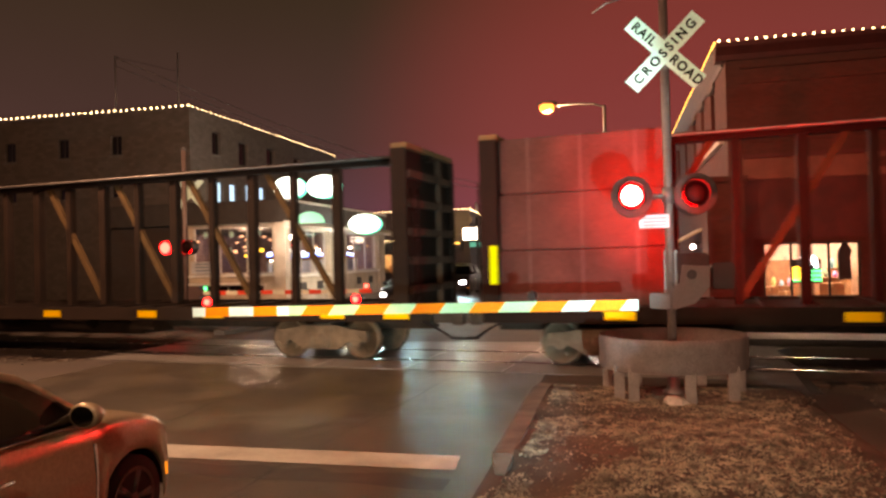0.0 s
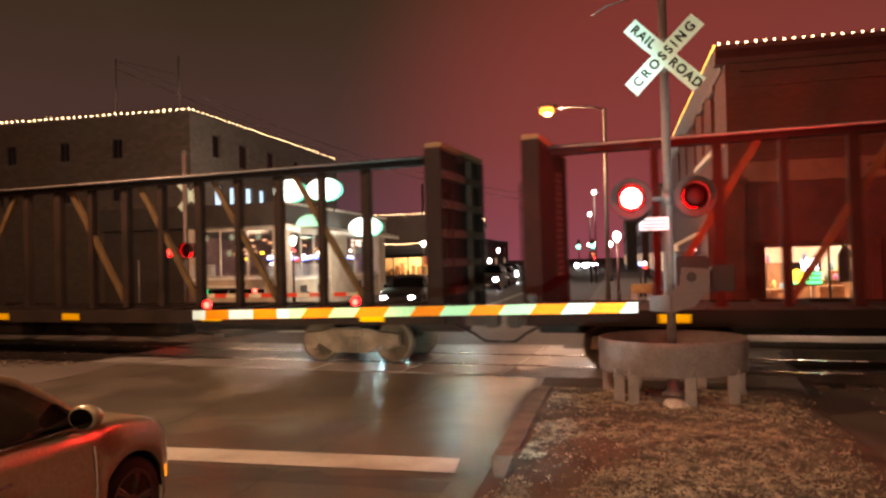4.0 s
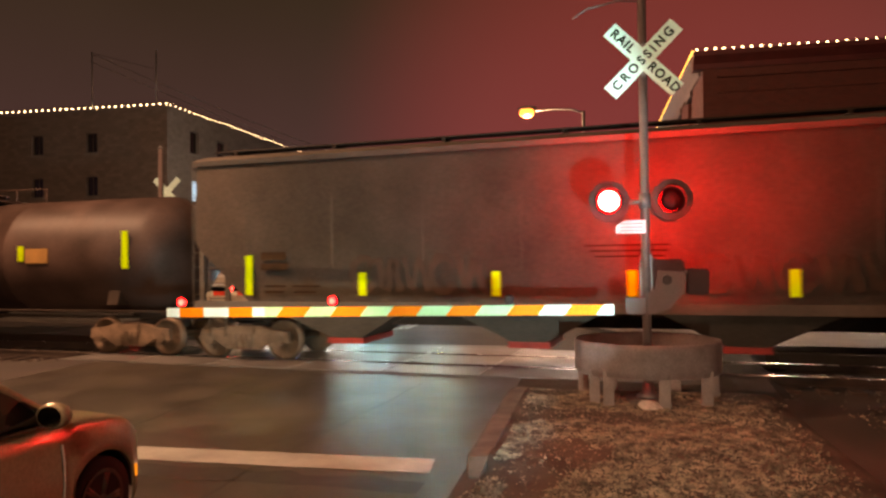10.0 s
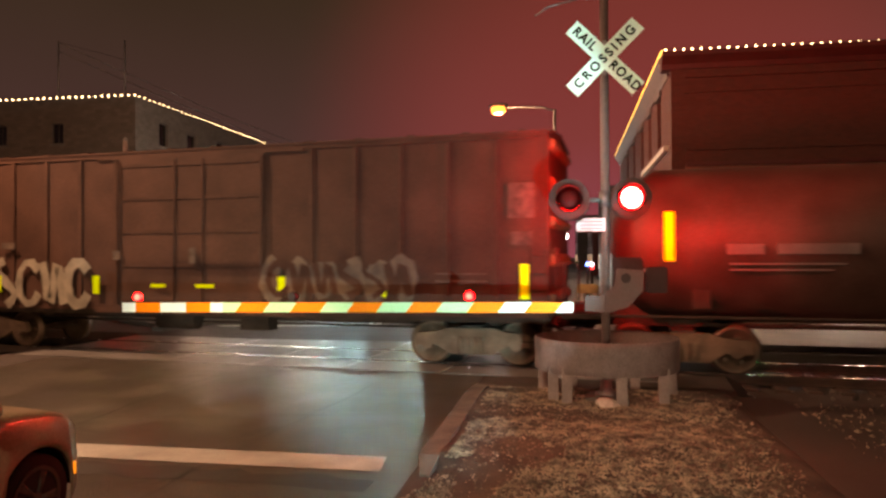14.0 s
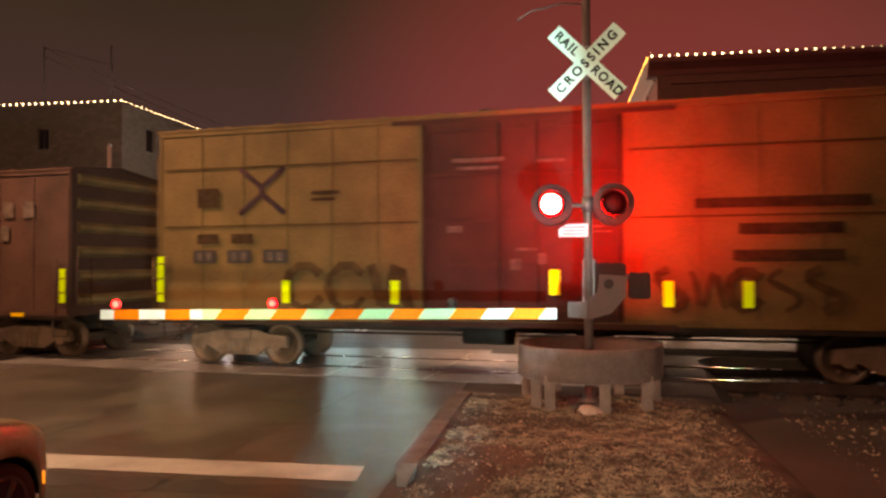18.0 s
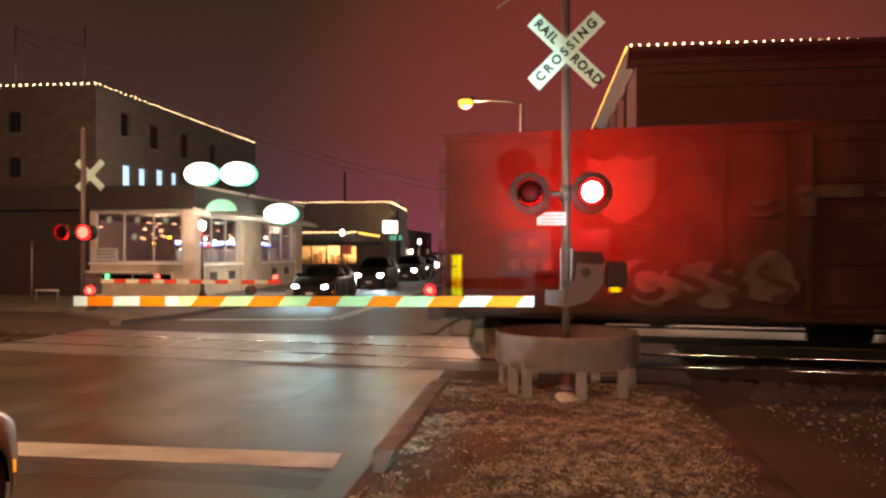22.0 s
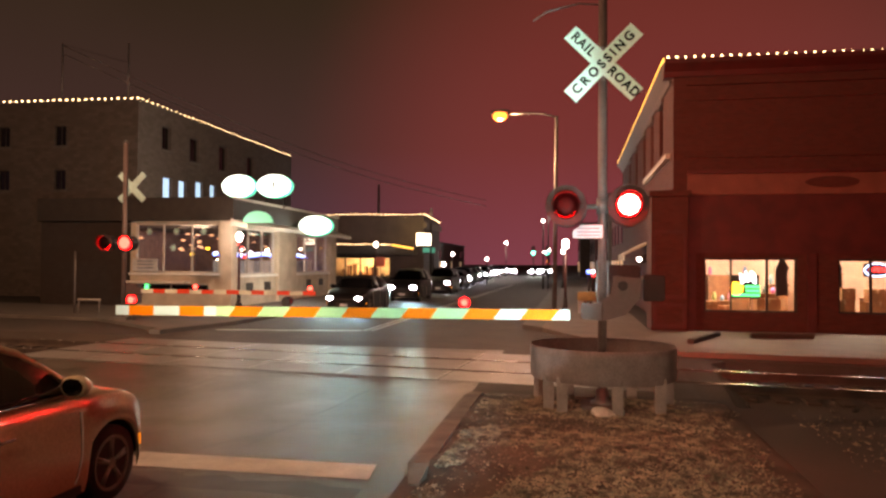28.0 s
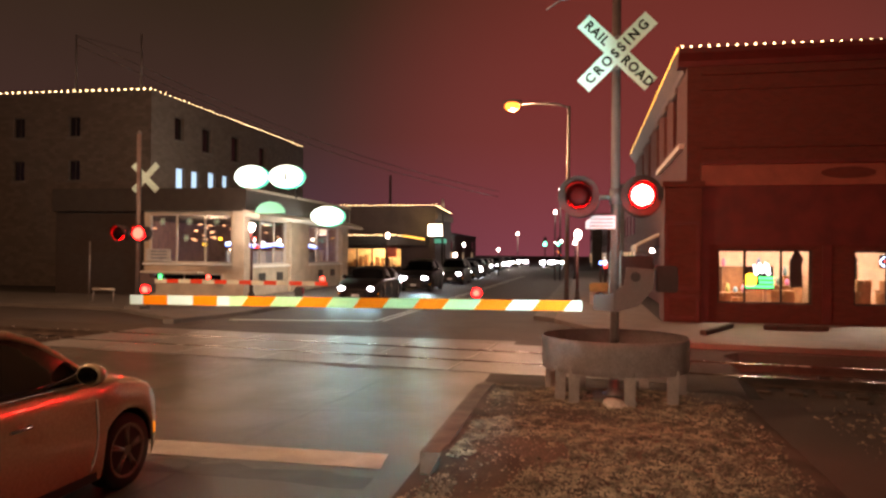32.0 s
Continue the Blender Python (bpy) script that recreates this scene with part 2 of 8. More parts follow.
weather(ASPHALT, 0.75, 0.8, 0.6)
PAVE = surface("pavement_concrete", (0.14, 0.115, 0.10), 0.75, vary=0.3, scale=1.2, fine=50, bump=0.25)
GROUND = surface("dark_ground", (0.036, 0.028, 0.024), 0.9, vary=0.4, scale=0.7, fine=25, bump=0.6)
CONCRETE = surface("concrete", (0.10, 0.09, 0.082), 0.8, vary=0.3, scale=1.5, fine=50, bump=0.3)
OLD_KERB = surface("worn_kerb", (0.088, 0.074, 0.062), 0.85, vary=0.55, scale=3.5, fine=40, bump=0.6)
PANEL = surface("crossing_panel", (0.105, 0.10, 0.098), 0.42, vary=0.35, scale=1.5, fine=40, bump=0.4, rough_vary=0.2)
BALLAST = surface("ballast", (0.10, 0.09, 0.08), 0.95, vary=0.5, scale=8, fine=30, bump=1.0)
STONE = surface("gravel", (0.20, 0.163, 0.122), 0.9, vary=0.8, scale=6, fine=60, bump=0.4)
SOIL = surface("mulch_soil", (0.050, 0.038, 0.030), 0.95, vary=0.7, scale=2.2, fine=40, bump=0.8)
PAINT_WHITE = surface("worn_road_paint", (0.34, 0.35, 0.32), 0.6, vary=0.3, scale=2, fine=50, bump=0.3)
SIGN_WHITE = surface("white_sheeting", (0.70, 0.97, 0.88), 0.70, metal=0.8, vary=0.04, scale=3, bump=0.02)
SIGN_BLACK = surface("sign_lettering", (0.010, 0.018, 0.013), 0.95, bump=0, spec=0.0)


def prismatic(m, x, y, z):
    """Sheeting whose small prisms face down the road."""
    n, k = m.node_tree.nodes, m.node_tree.links
    v = n.new("ShaderNodeCombineXYZ")
    for i, c in enumerate(Vector((x, y, z)).normalized()):
        v.inputs[i].default_value = c
    k.new(v.outputs[0], n["Principled BSDF"].inputs["Normal"])


prismatic(SIGN_WHITE, -0.02, -0.94, -0.33)
ARM_WHITE = surface("arm_white", (0.66, 0.90, 0.98), 0.52, metal=0.6, vary=0.04, bump=0)
ARM_GREEN = surface("arm_pale_green", (0.42, 0.80, 0.48), 0.52, metal=0.6, vary=0.06, bump=0)
ARM_ORANGE = surface("arm_orange", (0.95, 0.25, 0.006), 0.52, metal=0.6, vary=0.06, bump=0)
ARM_RED = surface("arm_red", (0.6, 0.05, 0.02), 0.5, vary=0.1, bump=0)
YELLOW = surface("reflector_yellow", (0.60, 0.95, 0.0), 0.5, metal=0.6, vary=0.05, bump=0)
AMBER = surface("reflector_amber", (0.95, 0.62, 0.0), 0.5, metal=0.6, vary=0.05, bump=0)
BEAM = surface("weathered_beam", (0.27, 0.22, 0.215), 0.7, metal=0.1, vary=0.2, scale=5, fine=40, bump=0.08)
GALV = surface("galvanised_steel", (0.17, 0.16, 0.16), 0.5, metal=0.6, vary=0.2, scale=6, fine=50, bump=0.05)
POLE = surface("mast_paint", (0.125, 0.09, 0.085), 0.5, vary=0.2, scale=4, fine=30, bump=0.05)
BLACK = surface("black_paint", (0.022, 0.016, 0.016), 0.5, vary=0.2, bump=0.05, spec=0.25)
# Lighter than the black paint so that red glow shows on the discs
DISC = surface("lightened_black_disc", (0.11, 0.085, 0.085), 0.7, vary=0.2, bump=0.05, spec=0.25)
WEIGHT = surface("dark_casting", (0.035, 0.022, 0.022), 0.7, vary=0.2, scale=4, bump=0.1, spec=0.2)
BOXGREY = surface("cabinet_grey", (0.075, 0.048, 0.046), 0.55, vary=0.15, scale=4, bump=0.05)
STEEL = surface("rail_steel", (0.62, 0.61, 0.60), 0.24, metal=1.0, vary=0.3, scale=5, fine=14, bump=0.25)
# Pale colour in place of the glint on the steel panel joints
JOINT = surface("pale_joint_glint", (0.50, 0.49, 0.47), 0.45, vary=0.3, scale=4, bump=0.1)
WATER = surface("standing_water", (0.03, 0.03, 0.03), 0.17, vary=0.2, bump=0.05, rough_vary=0.08, spec=1.0)
RUST = surface("rusty_steel", (0.05, 0.034, 0.026), 0.8, vary=0.5, scale=3, fine=40, bump=0.3)
WHEEL = surface("wheel_steel", (0.13, 0.09, 0.062), 0.5, metal=0.5, vary=0.4, scale=3, fine=30, bump=0.1)
# Headlight on the side frames, put into a paler brown than the rust
BOGIE = surface("lit_bogie", (0.15, 0.105, 0.075), 0.85, vary=0.4, scale=3, fine=30, bump=0.2, spec=0.2)
UNDER = surface("underframe", (0.03, 0.022, 0.018), 0.8, vary=0.4, bump=0.2, spec=0.15)
CAR_BROWN = surface("boxcar_brown", (0.046, 0.023, 0.017), 0.75, vary=0.35, scale=1.2, fine=20, bump=0.1, spec=0.15)
CAR_DARK = surface("centerbeam_brown", (0.014, 0.0085, 0.0065), 0.8, vary=0.35, scale=1.5, fine=20, bump=0.1, spec=0.15)
# Sodium light on the end ribs, put into an ochre colour
END_RIB = surface("lit_ochre_rib", (0.13, 0.085, 0.036), 0.7, vary=0.4, scale=2, fine=20, bump=0.1, spec=0.2)
# Paler than the flatcar brown: light on the bulkhead stiffeners put into colour
CAR_STIFF = surface("mid_brown", (0.055, 0.036, 0.026), 0.75, vary=0.4, scale=2, fine=20, bump=0.1, spec=0.15)
CAR_YELLOW = surface("boxcar_yellow", (0.105, 0.064, 0.023), 0.75, vary=0.25, scale=1.0, fine=20, bump=0.1, spec=0.15)
CAR_DOOR = surface("door_brown", (0.035, 0.014, 0.010), 0.75, vary=0.3, scale=1.5, bump=0.1, spec=0.15)
HOPPER = surface("hopper_grey", (0.09, 0.075, 0.062), 0.75, vary=0.25, scale=0.9, fine=15, bump=0.08, spec=0.15)
TANK = surface("tank_black", (0.042, 0.027, 0.023), 0.5, vary=0.4, scale=1.2, fine=20, bump=0.08, spec=0.15)
LETTER = surface("faded_letter", (0.07, 0.052, 0.043), 0.9, vary=0.4, scale=6, bump=0, spec=0.1)
LETTER_DARK = surface("dark_letter", (0.034, 0.019, 0.010), 0.9, vary=0.4, scale=6, bump=0, spec=0.05)
LETTER_DIM = surface("washed_spray", (0.058, 0.033, 0.015), 0.9, vary=0.4, scale=4, bump=0, spec=0.05)
GRAFFITI = surface("faded_spray", (0.072, 0.052, 0.04), 0.8, vary=0.5, scale=3, bump=0)
GRAFFITI_WHITE = surface("white_spray", (0.16, 0.145, 0.115), 0.8, vary=0.4, scale=3, bump=0)
BRICK_L = brick("grey_brick", (0.12, 0.098, 0.082), (0.17, 0.14, 0.12), (0.08, 0.07, 0.062), 0.4, 0.2)
BRICK_R = brick("red_brick", (0.15, 0.042, 0.032), (0.11, 0.032, 0.025), (0.13, 0.06, 0.048))
STUCCO = surface("cream_stucco", (0.48, 0.41, 0.32), 0.85, vary=0.2, scale=1.5, fine=60, bump=0.2)
DARKTRIM = surface("dark_trim", (0.03, 0.025, 0.022), 0.6, vary=0.3, bump=0.1)
SIDE_TRIM = surface("dull_brown_trim", (0.095, 0.068, 0.064), 0.7, vary=0.3, scale=2, bump=0.1)
TRIM = surface("pale_trim", (0.50, 0.46, 0.40), 0.6, vary=0.15, bump=0.1)
SHOPFRONT = surface("dark_red_boards", (0.085, 0.016, 0.015), 0.6, vary=0.3, scale=2, bump=0.15)
WHITE_SILL = surface("white_sill", (0.72, 0.72, 0.68), 0.5, vary=0.1, bump=0.05)
PLASTER = surface("warm_plaster", (0.66, 0.50, 0.40), 0.85, vary=0.1, bump=0.05)
WOOD = surface("brown_wood", (0.20, 0.10, 0.045), 0.5, vary=0.3, scale=4, bump=0.1)
GLASS = glass()
GLASS_DARK = surface("dark_glass", (0.004, 0.004, 0.004), 0.04, vary=0.1, bump=0, rough_vary=0.02, spec=0.8)
CAR_GLASS = surface("smoked_car_glass", (0.022, 0.013, 0.010), 0.05, vary=0.1, bump=0, rough_vary=0.02, spec=0.8)
TINTED = surface("tinted_glass", (0.005, 0.005, 0.006), 0.4, vary=0.1, bump=0, rough_vary=0.05, spec=0.15)
RUBBER = surface("tyre_rubber", (0.015, 0.015, 0.015), 0.8, vary=0.3, bump=0.2)
ALLOY = surface("alloy_rim", (0.14, 0.125, 0.115), 0.4, metal=0.8, vary=0.15, bump=0)
SILVER = surface("silver_car_paint", (0.37, 0.295, 0.19), 0.32, metal=0.3, vary=0.03, scale=2, bump=0, coat=0.6, rough_vary=0.05)
DARKCAR = surface("dark_car_paint", (0.005, 0.004, 0.005), 0.4, metal=0.0, vary=0.1, scale=2, bump=0, coat=0.1, spec=0.2, rough_vary=0.05)
MIRROR = surface("mirror_glass", (0.30, 0.29, 0.28), 0.12, metal=1.0, vary=0.05, bump=0, rough_vary=0.05)
CHROME = surface("chrome", (0.6, 0.6, 0.6), 0.15, metal=1.0, vary=0.05, bump=0, rough_vary=0.05)
AMBER_LENS = glow("amber_marker", (1.0, 0.35, 0.02), 0.7)
PENDANT = glow("pendant_glow", (1.0, 0.52, 0.26), 1.3)
HEAD_GLOW = glow("headlight_glow", (0.78, 0.92, 1.0), 17)
FAR_GLOW = glow("far_headlight_glow", (0.80, 0.93, 1.0), 70)
BULB = glow("string_bulb", (1.0, 0.72, 0.34), 8)
BULB_Y = glow("rope_light", (1.0, 0.55, 0.10), 2.2)
SIGNAL_CORE = glow("signal_core", (1.0, 0.30, 0.24), 34)
ARM_CORE = glow("arm_lamp_core", (1.0, 0.045, 0.03), 9)
SIGNAL_RIM = glow("signal_rim", (1.0, 0.006, 0.005), 22)
SIGN_GLOW = glow("sign_white_glow", (0.80, 1.0, 0.93), 3.0)
SIGN_EDGE = glow("sign_green_glow", (0.05, 0.75, 0.5), 0.9)
SIGN_SQ = glow("square_sign_glow", (1.0, 0.93, 0.75), 4.0)
CEIL_WARM = glow("ceiling_lamp_warm", (1.0, 0.78, 0.5), 16.0)
CEIL_COOL = glow("ceiling_lamp_cool", (1.0, 0.88, 0.70), 5.0)
NEON_BLUE = glow("neon_blue", (0.10, 0.22, 1.0), 6)
NEON_ICE = glow("neon_ice", (0.42, 0.62, 1.0), 4)
NEON_GREEN = glow("neon_green", (0.02, 0.9, 0.25), 2.2)
NEON_WHITE = glow("neon_white", (0.75, 0.85, 1.0), 4)
NEON_YELLOW = glow("neon_yellow", (1.0, 0.62, 0.05), 3)
NEON_RED = glow("neon_red", (1.0, 0.06, 0.05), 4)
GREEN_SIGNAL = glow("green_signal", (0.03, 0.95, 0.6), 7)
GLOBE = glow("globe_glow", (1.0, 0.96, 0.85), 14)
SODIUM_GLOW = glow("sodium_glow", (1.0, 0.27, 0.035), 3.2)
TAIL = glow("tail_lamp", (1.0, 0.04, 0.03), 4)
WINDOW_BLUE = glow("bluish_window", (0.35, 0.62, 0.85), 0.9)


# ---- building blocks ----
def box(bm, x0, x1, y0, y1, z0, z1, bevel=0.0):
    vs = [bm.verts.new((x, y, z)) for z in (z0, z1) for y in (y0, y1) for x in (x0, x1)]
    faces = [bm.faces.new([vs[i] for i in q]) for q in ((0, 2, 3, 1), (4, 5, 7, 6), (0, 1, 5, 4), (2, 6, 7, 3), (0, 4, 6, 2), (1, 3, 7, 5))]
    if bevel:
        edges = {e for f in faces for e in f.edges}
        bmesh.ops.bevel(bm, geom=list(edges), offset=bevel, segments=2, affect="EDGES")
    return vs


def rod(bm, a, b, r, n=10, r2=None, caps=True):
    a, b = Vector(a), Vector(b)
    q = (b - a).to_track_quat("Z", "Y")
    rings = []
    for p, rad in ((a, r), (b, r if r2 is None else r2)):
        rings.append([bm.verts.new(p + q @ Vector((rad * math.cos(2 * math.pi * i / n), rad * math.sin(2 * math.pi * i / n), 0))) for i in range(n)])
    for i in range(n):
        f = bm.faces.new((rings[0][i], rings[0][(i + 1) % n], rings[1][(i + 1) % n], rings[1][i]))
        f.smooth = True
    if caps:
        bm.faces.new(rings[0][::-1])
        bm.faces.new(rings[1])


def pipe(bm, pts, r, n=8):
    """A round tube along a bent line, in one piece."""
    pts = [Vector(p) for p in pts]
    rings = []
    for i, p in enumerate(pts):
        d = pts[min(i + 1, len(pts) - 1)] - pts[max(i - 1, 0)]
        q = d.to_track_quat("Z", "Y")
        rings.append([bm.verts.new(p + q @ Vector((r * math.cos(2 * math.pi * j / n), r * math.sin(2 * math.pi * j / n), 0))) for j in range(n)])
    for a, b in zip(rings, rings[1:]):
        k = min(range(n), key=lambda s: sum((a[j].co - b[(j + s) % n].co).length for j in range(n)))
        for j in range(n):
            bm.faces.new((a[j], a[(j + 1) % n], b[(j + 1 + k) % n], b[(j + k) % n])).smooth = True
    bm.faces.new(rings[0][::-1])
    bm.faces.new(rings[-1])


def lathe(bm, prof, centre=(0, 0, 0), axis="z", n=20, smooth=True):
    """Turns (radius, height) pairs round an axis."""
    rings = []
    for r, h in prof:
        ring = []
        for i in range(n):
            c, s = r * math.cos(2 * math.pi * i / n), r * math.sin(2 * math.pi * i / n)
            p = {"z": (c, s, h), "y": (c, h, -s), "x": (h, c, s)}[axis]
            ring.append(bm.verts.new([p[k] + centre[k] for k in range(3)]))
        rings.append(ring)
    for a, b in zip(rings, rings[1:]):
        for i in range(n):
            f = bm.faces.new((a[i], a[(i + 1) % n], b[(i + 1) % n], b[i]))
            f.smooth = smooth
    for ring, flip in ((rings[0], True), (rings[-1], False)):
        bm.faces.new(ring[::-1] if flip else ring)


def prism(bm, pts, axis, a, b):
    """A polygon in the plane across an axis, drawn out along it from a to b."""
    def at(p, v):
        return {"x": (v, p[0], p[1]), "y": (p[0], v, p[1]), "z": (p[0], p[1], v)}[axis]
    lo, hi = [bm.verts.new(at(p, a)) for p in pts], [bm.verts.new(at(p, b)) for p in pts]
    n = len(pts)
    for i in range(n):
        bm.faces.new((lo[i], lo[(i + 1) % n], hi[(i + 1) % n], hi[i]))
    bm.faces.new(lo[::-1])
    bm.faces.new(hi)


def part(name, bm, material, parent=None, label=""):
    """Links a bmesh as one mesh object, under a thing or a part if given."""
    bmesh.ops.recalc_face_normals(bm, faces=bm.faces[:])
    me = bpy.data.meshes.new(name)
    bm.to_mesh(me)
    bm.free()
    for m in material if isinstance(material, (list, tuple)) else (material,):
        me.materials.append(m)
    ob = new(name, me)
    if parent:
        ob.parent = parent
    if label:
        ob["label"] = label
    return ob


def quick(name, material, parent, shape, *args, label="", **kw):
    bm = bmesh.new()
    shape(bm, *args, **kw)
    return part(name, bm, material, parent, label)


def thing(name, m, label, category, group="", kind=""):
    ob = new(name)
    ob.empty_display_size = 0.2
    ob.matrix_basis = m
    return tagged(ob, label, category, group, kind)


def writing(name, text, size, m, material, parent, extrude=0.003, squeeze=1.0, spacing=1.0, bold=0.0):
    """Raised letters of the built-in font, as a mesh."""
    cu = bpy.data.curves.new(name, "FONT")
    cu.body, cu.size, cu.align_x, cu.align_y, cu.extrude = text, size, "CENTER", "CENTER", extrude
    cu.space_character, cu.offset = spacing, bold
    tmp = new(name, cu)
    me = bpy.data.meshes.new_from_object(tmp.evaluated_get(bpy.context.evaluated_depsgraph_get()))
    bpy.data.objects.remove(tmp)
    me.materials.clear()
    me.materials.append(material)
    me.transform(m @ Matrix.Diagonal((squeeze, 1, 1, 1)))
    ob = new(name, me)
    ob.parent = parent
    return ob


def walled(bm, axis, at, thick, u0, u1, z0, z1, holes):
    """A wall across axis 'x' or 'y' at a place, from u0 to u1 and z0 to z1, with holes (u0, u1, z0, z1)."""
    us = sorted({u0, u1, *[h[0] for h in holes], *[h[1] for h in holes]})
    zs = sorted({z0, z1, *[h[2] for h in holes], *[h[3] for h in holes]})
    for a, b in zip(us, us[1:]):
        run = None
        for c, d in zip(zs, zs[1:]):
            um, zm = (a + b) / 2, (c + d) / 2
            if any(h[0] < um < h[1] and h[2] < zm < h[3] for h in holes):
                continue
            if axis == "y":
                box(bm, a, b, at, at + thick, c, d)
            else:
                box(bm, at, at + thick, a, b, c, d)
    bmesh.ops.remove_doubles(bm, verts=bm.verts[:], dist=0.0005)


def ellipse(bm, cx, cz, rx, rz, y0, y1, n=40, axis="y"):
    pts = [(cx + rx * math.cos(2 * math.pi * i / n), cz + rz * math.sin(2 * math.pi * i / n)) for i in range(n)]
    prism(bm, pts, axis, y0, y1)


def track(s, off=0.0, z=0.0):
    l = math.hypot(1, SLOPE)
    return Vector((SX + (s - SLOPE * off) / l, SY + (s * SLOPE + off) / l, z))


# ---- ground, road, track ----
S_A, S_B = -8.4, 2.35            # the road's edges along the track
S_F = 6.6                       # where the level ground beside the road ends
bm = bmesh.new()
ss = [-900, -120, S_A - 0.8, S_A, S_F, S_F + 0.35, 120, 900]
oo = [(-900, 0), (-60, 0), (-2.9, 0), (-2.0, -0.2), (2.0, -0.2), (2.6, 0), (60, 0), (900, 0)]
grid = []
for i, s in enumerate(ss):
    row = []
    for o, z in oo:
        p = track(s, o)
        row.append(bm.verts.new((p.x, p.y, -0.004 if i in (3, 4) or z == 0 else z)))
    grid.append(row)
for a, b in zip(grid, grid[1:]):
    for i in range(len(oo) - 1):
        bm.faces.new((a[i], b[i], b[i + 1], a[i + 1]))
tagged(part("ground", bm, GROUND), "dark bare ground under and beside the street", "ground", kind="structure")

RX0, RX1 = -11.3, -1.67
bm = bmesh.new()
ys = [-25, 4, 6.6, 7.4, 11.0, 12.4, 17.5, 19, 30, 60, 120, 400]
xs = [RX0, -8.5, -6.4, -4.0, RX1]
gr = [[bm.verts.new((x, y, 0.0)) for x in xs] for y in ys]
for a, b in zip(gr, gr[1:]):
    for i in range(len(xs) - 1):
        bm.faces.new((a[i], a[i + 1], b[i + 1], b[i])).material_index = 1 if a[i].co.y > 17 else 0
road = tagged(part("road", bm, [ASPHALT, ASPHALT_DRY]), "worn damp asphalt street crossing the track", "road", kind="structure")


def flat(name, material, pts, z=0.004, thick=0.0, label="", category="", parent=None):
    bm = bmesh.new()
    if thick:
        prism(bm, pts, "z", z - thick, z)
    else:
        bm.faces.new([bm.verts.new((x, y, z)) for x, y in pts])
    ob = part(name, bm, material, parent)
    if not parent:
        tagged(ob, label, category, kind="structure")
    return ob


flat("stop_line", PAINT_WHITE, [(-6.25, 6.74), (-2.0, 6.78), (-2.06, 7.3), (-6.25, 7.24)], 0.004, label="worn white painted stop bar", category="road marking")
flat("stop_line", PAINT_WHITE, [(-11.0, 20.5), (-6.55, 21.3), (-6.55, 21.6), (-11.0, 20.8)], 0.004, label="white stop line on the far side of the track", category="road marking")
for x in (-6.52, -6.28):
    flat("centre_line", PAINT_WHITE, [(x, 21.5), (x + 0.1, 21.5), (x + 0.55, 70), (x + 0.45, 70)], 0.004, label="pale double centre line", category="road marking")
# tar seams and patches
random.seed(4)
for x0, y0, x1, y1, w in ((-1.95, 6.36, -6.3, 6.46, 0.40), (-4.1, 4.2, -3.3, 12.2, 0.035), (-8.0, 8.2, -2.2, 9.4, 0.03), (-6.4, 2, -6.5, 12.4, 0.05)):
    d = Vector((y1 - y0, x0 - x1)).normalized() * w / 2
    n = 14
    left, right = [], []
    for i in range(n + 1):
        f = i / n
        x, y = x0 + (x1 - x0) * f + random.uniform(-0.05, 0.05), y0 + (y1 - y0) * f + random.uniform(-0.05, 0.05)
        k = random.uniform(0.6, 1.3)
        left.append((x + d.x * k, y + d.y * k))
        right.append((x - d.x * k, y - d.y * k))
    flat("tar_seam", surface("tar", (0.018, 0.017, 0.016), 0.45, bump=0.1), left + right[::-1], 0.0025, label="dark tar seam in the asphalt", category="road repair")

flat("road_apron", ASPHALT_DRY, [(RX1 + 0.002, 12.06), (-0.8, 12.06), (1.7, 11.84), (2.02, 11.95), (2.3, 17.3), (0.6, 19.1), (-0.96, 22.5), (RX1 + 0.002, 23.5)], 0.0, label="level asphalt apron between the road and the open track", category="road")
# crossing panels, rails, ties
for o0, o1 in ((-2.0, -0.84), (-0.66, 0.66), (0.84, 2.0)):
    n = 7
    w = (5.6 - S_A) / n
    for i in range(n):
        a, b = S_A + w * i + 0.012, S_A + w * (i + 1) - 0.012
        bm = bmesh.new()
        prism(bm, [tuple(track(a, o0).xy), tuple(track(b, o0).xy), tuple(track(b, o1).xy), tuple(track(a, o1).xy)], "z", -0.003, 0.014)
        p = part("crossing_panel", bm, PANEL, road)
        bm = bmesh.new()
        prism(bm, [tuple(track(b - 0.02, o0 + 0.02).xy), tuple(track(b, o0 + 0.02).xy), tuple(track(b, o1 - 0.02).xy), tuple(track(b - 0.02, o1 - 0.02).xy)], "z", 0.0145, 0.019)
        part("joint_strip", bm, JOINT, road)
rng = np.random.default_rng(23)
for o in (-0.90, -0.69, 0.69, 0.90):
    a = S_A + 2.2
    while a < 5.3:
        # small puddles beside the rails
        l, w = rng.uniform(0.12, 0.42), rng.uniform(0.025, 0.055)
        bm = bmesh.new()
        ring = []
        for i in range(12):
            an = 6.28318 * i / 12
            k = 1 + rng.uniform(-0.22, 0.22)
            p = track(a + l / 2 * k * math.cos(an), o + (0.045 if o in (-0.90, 0.69) else -0.045) + w * k * math.sin(an))
            ring.append(bm.verts.new((p.x, p.y, 0.0165)))
        bm.faces.new(ring)
        part("puddle", bm, WATER, road)
        a += l + rng.uniform(0.15, 0.7)
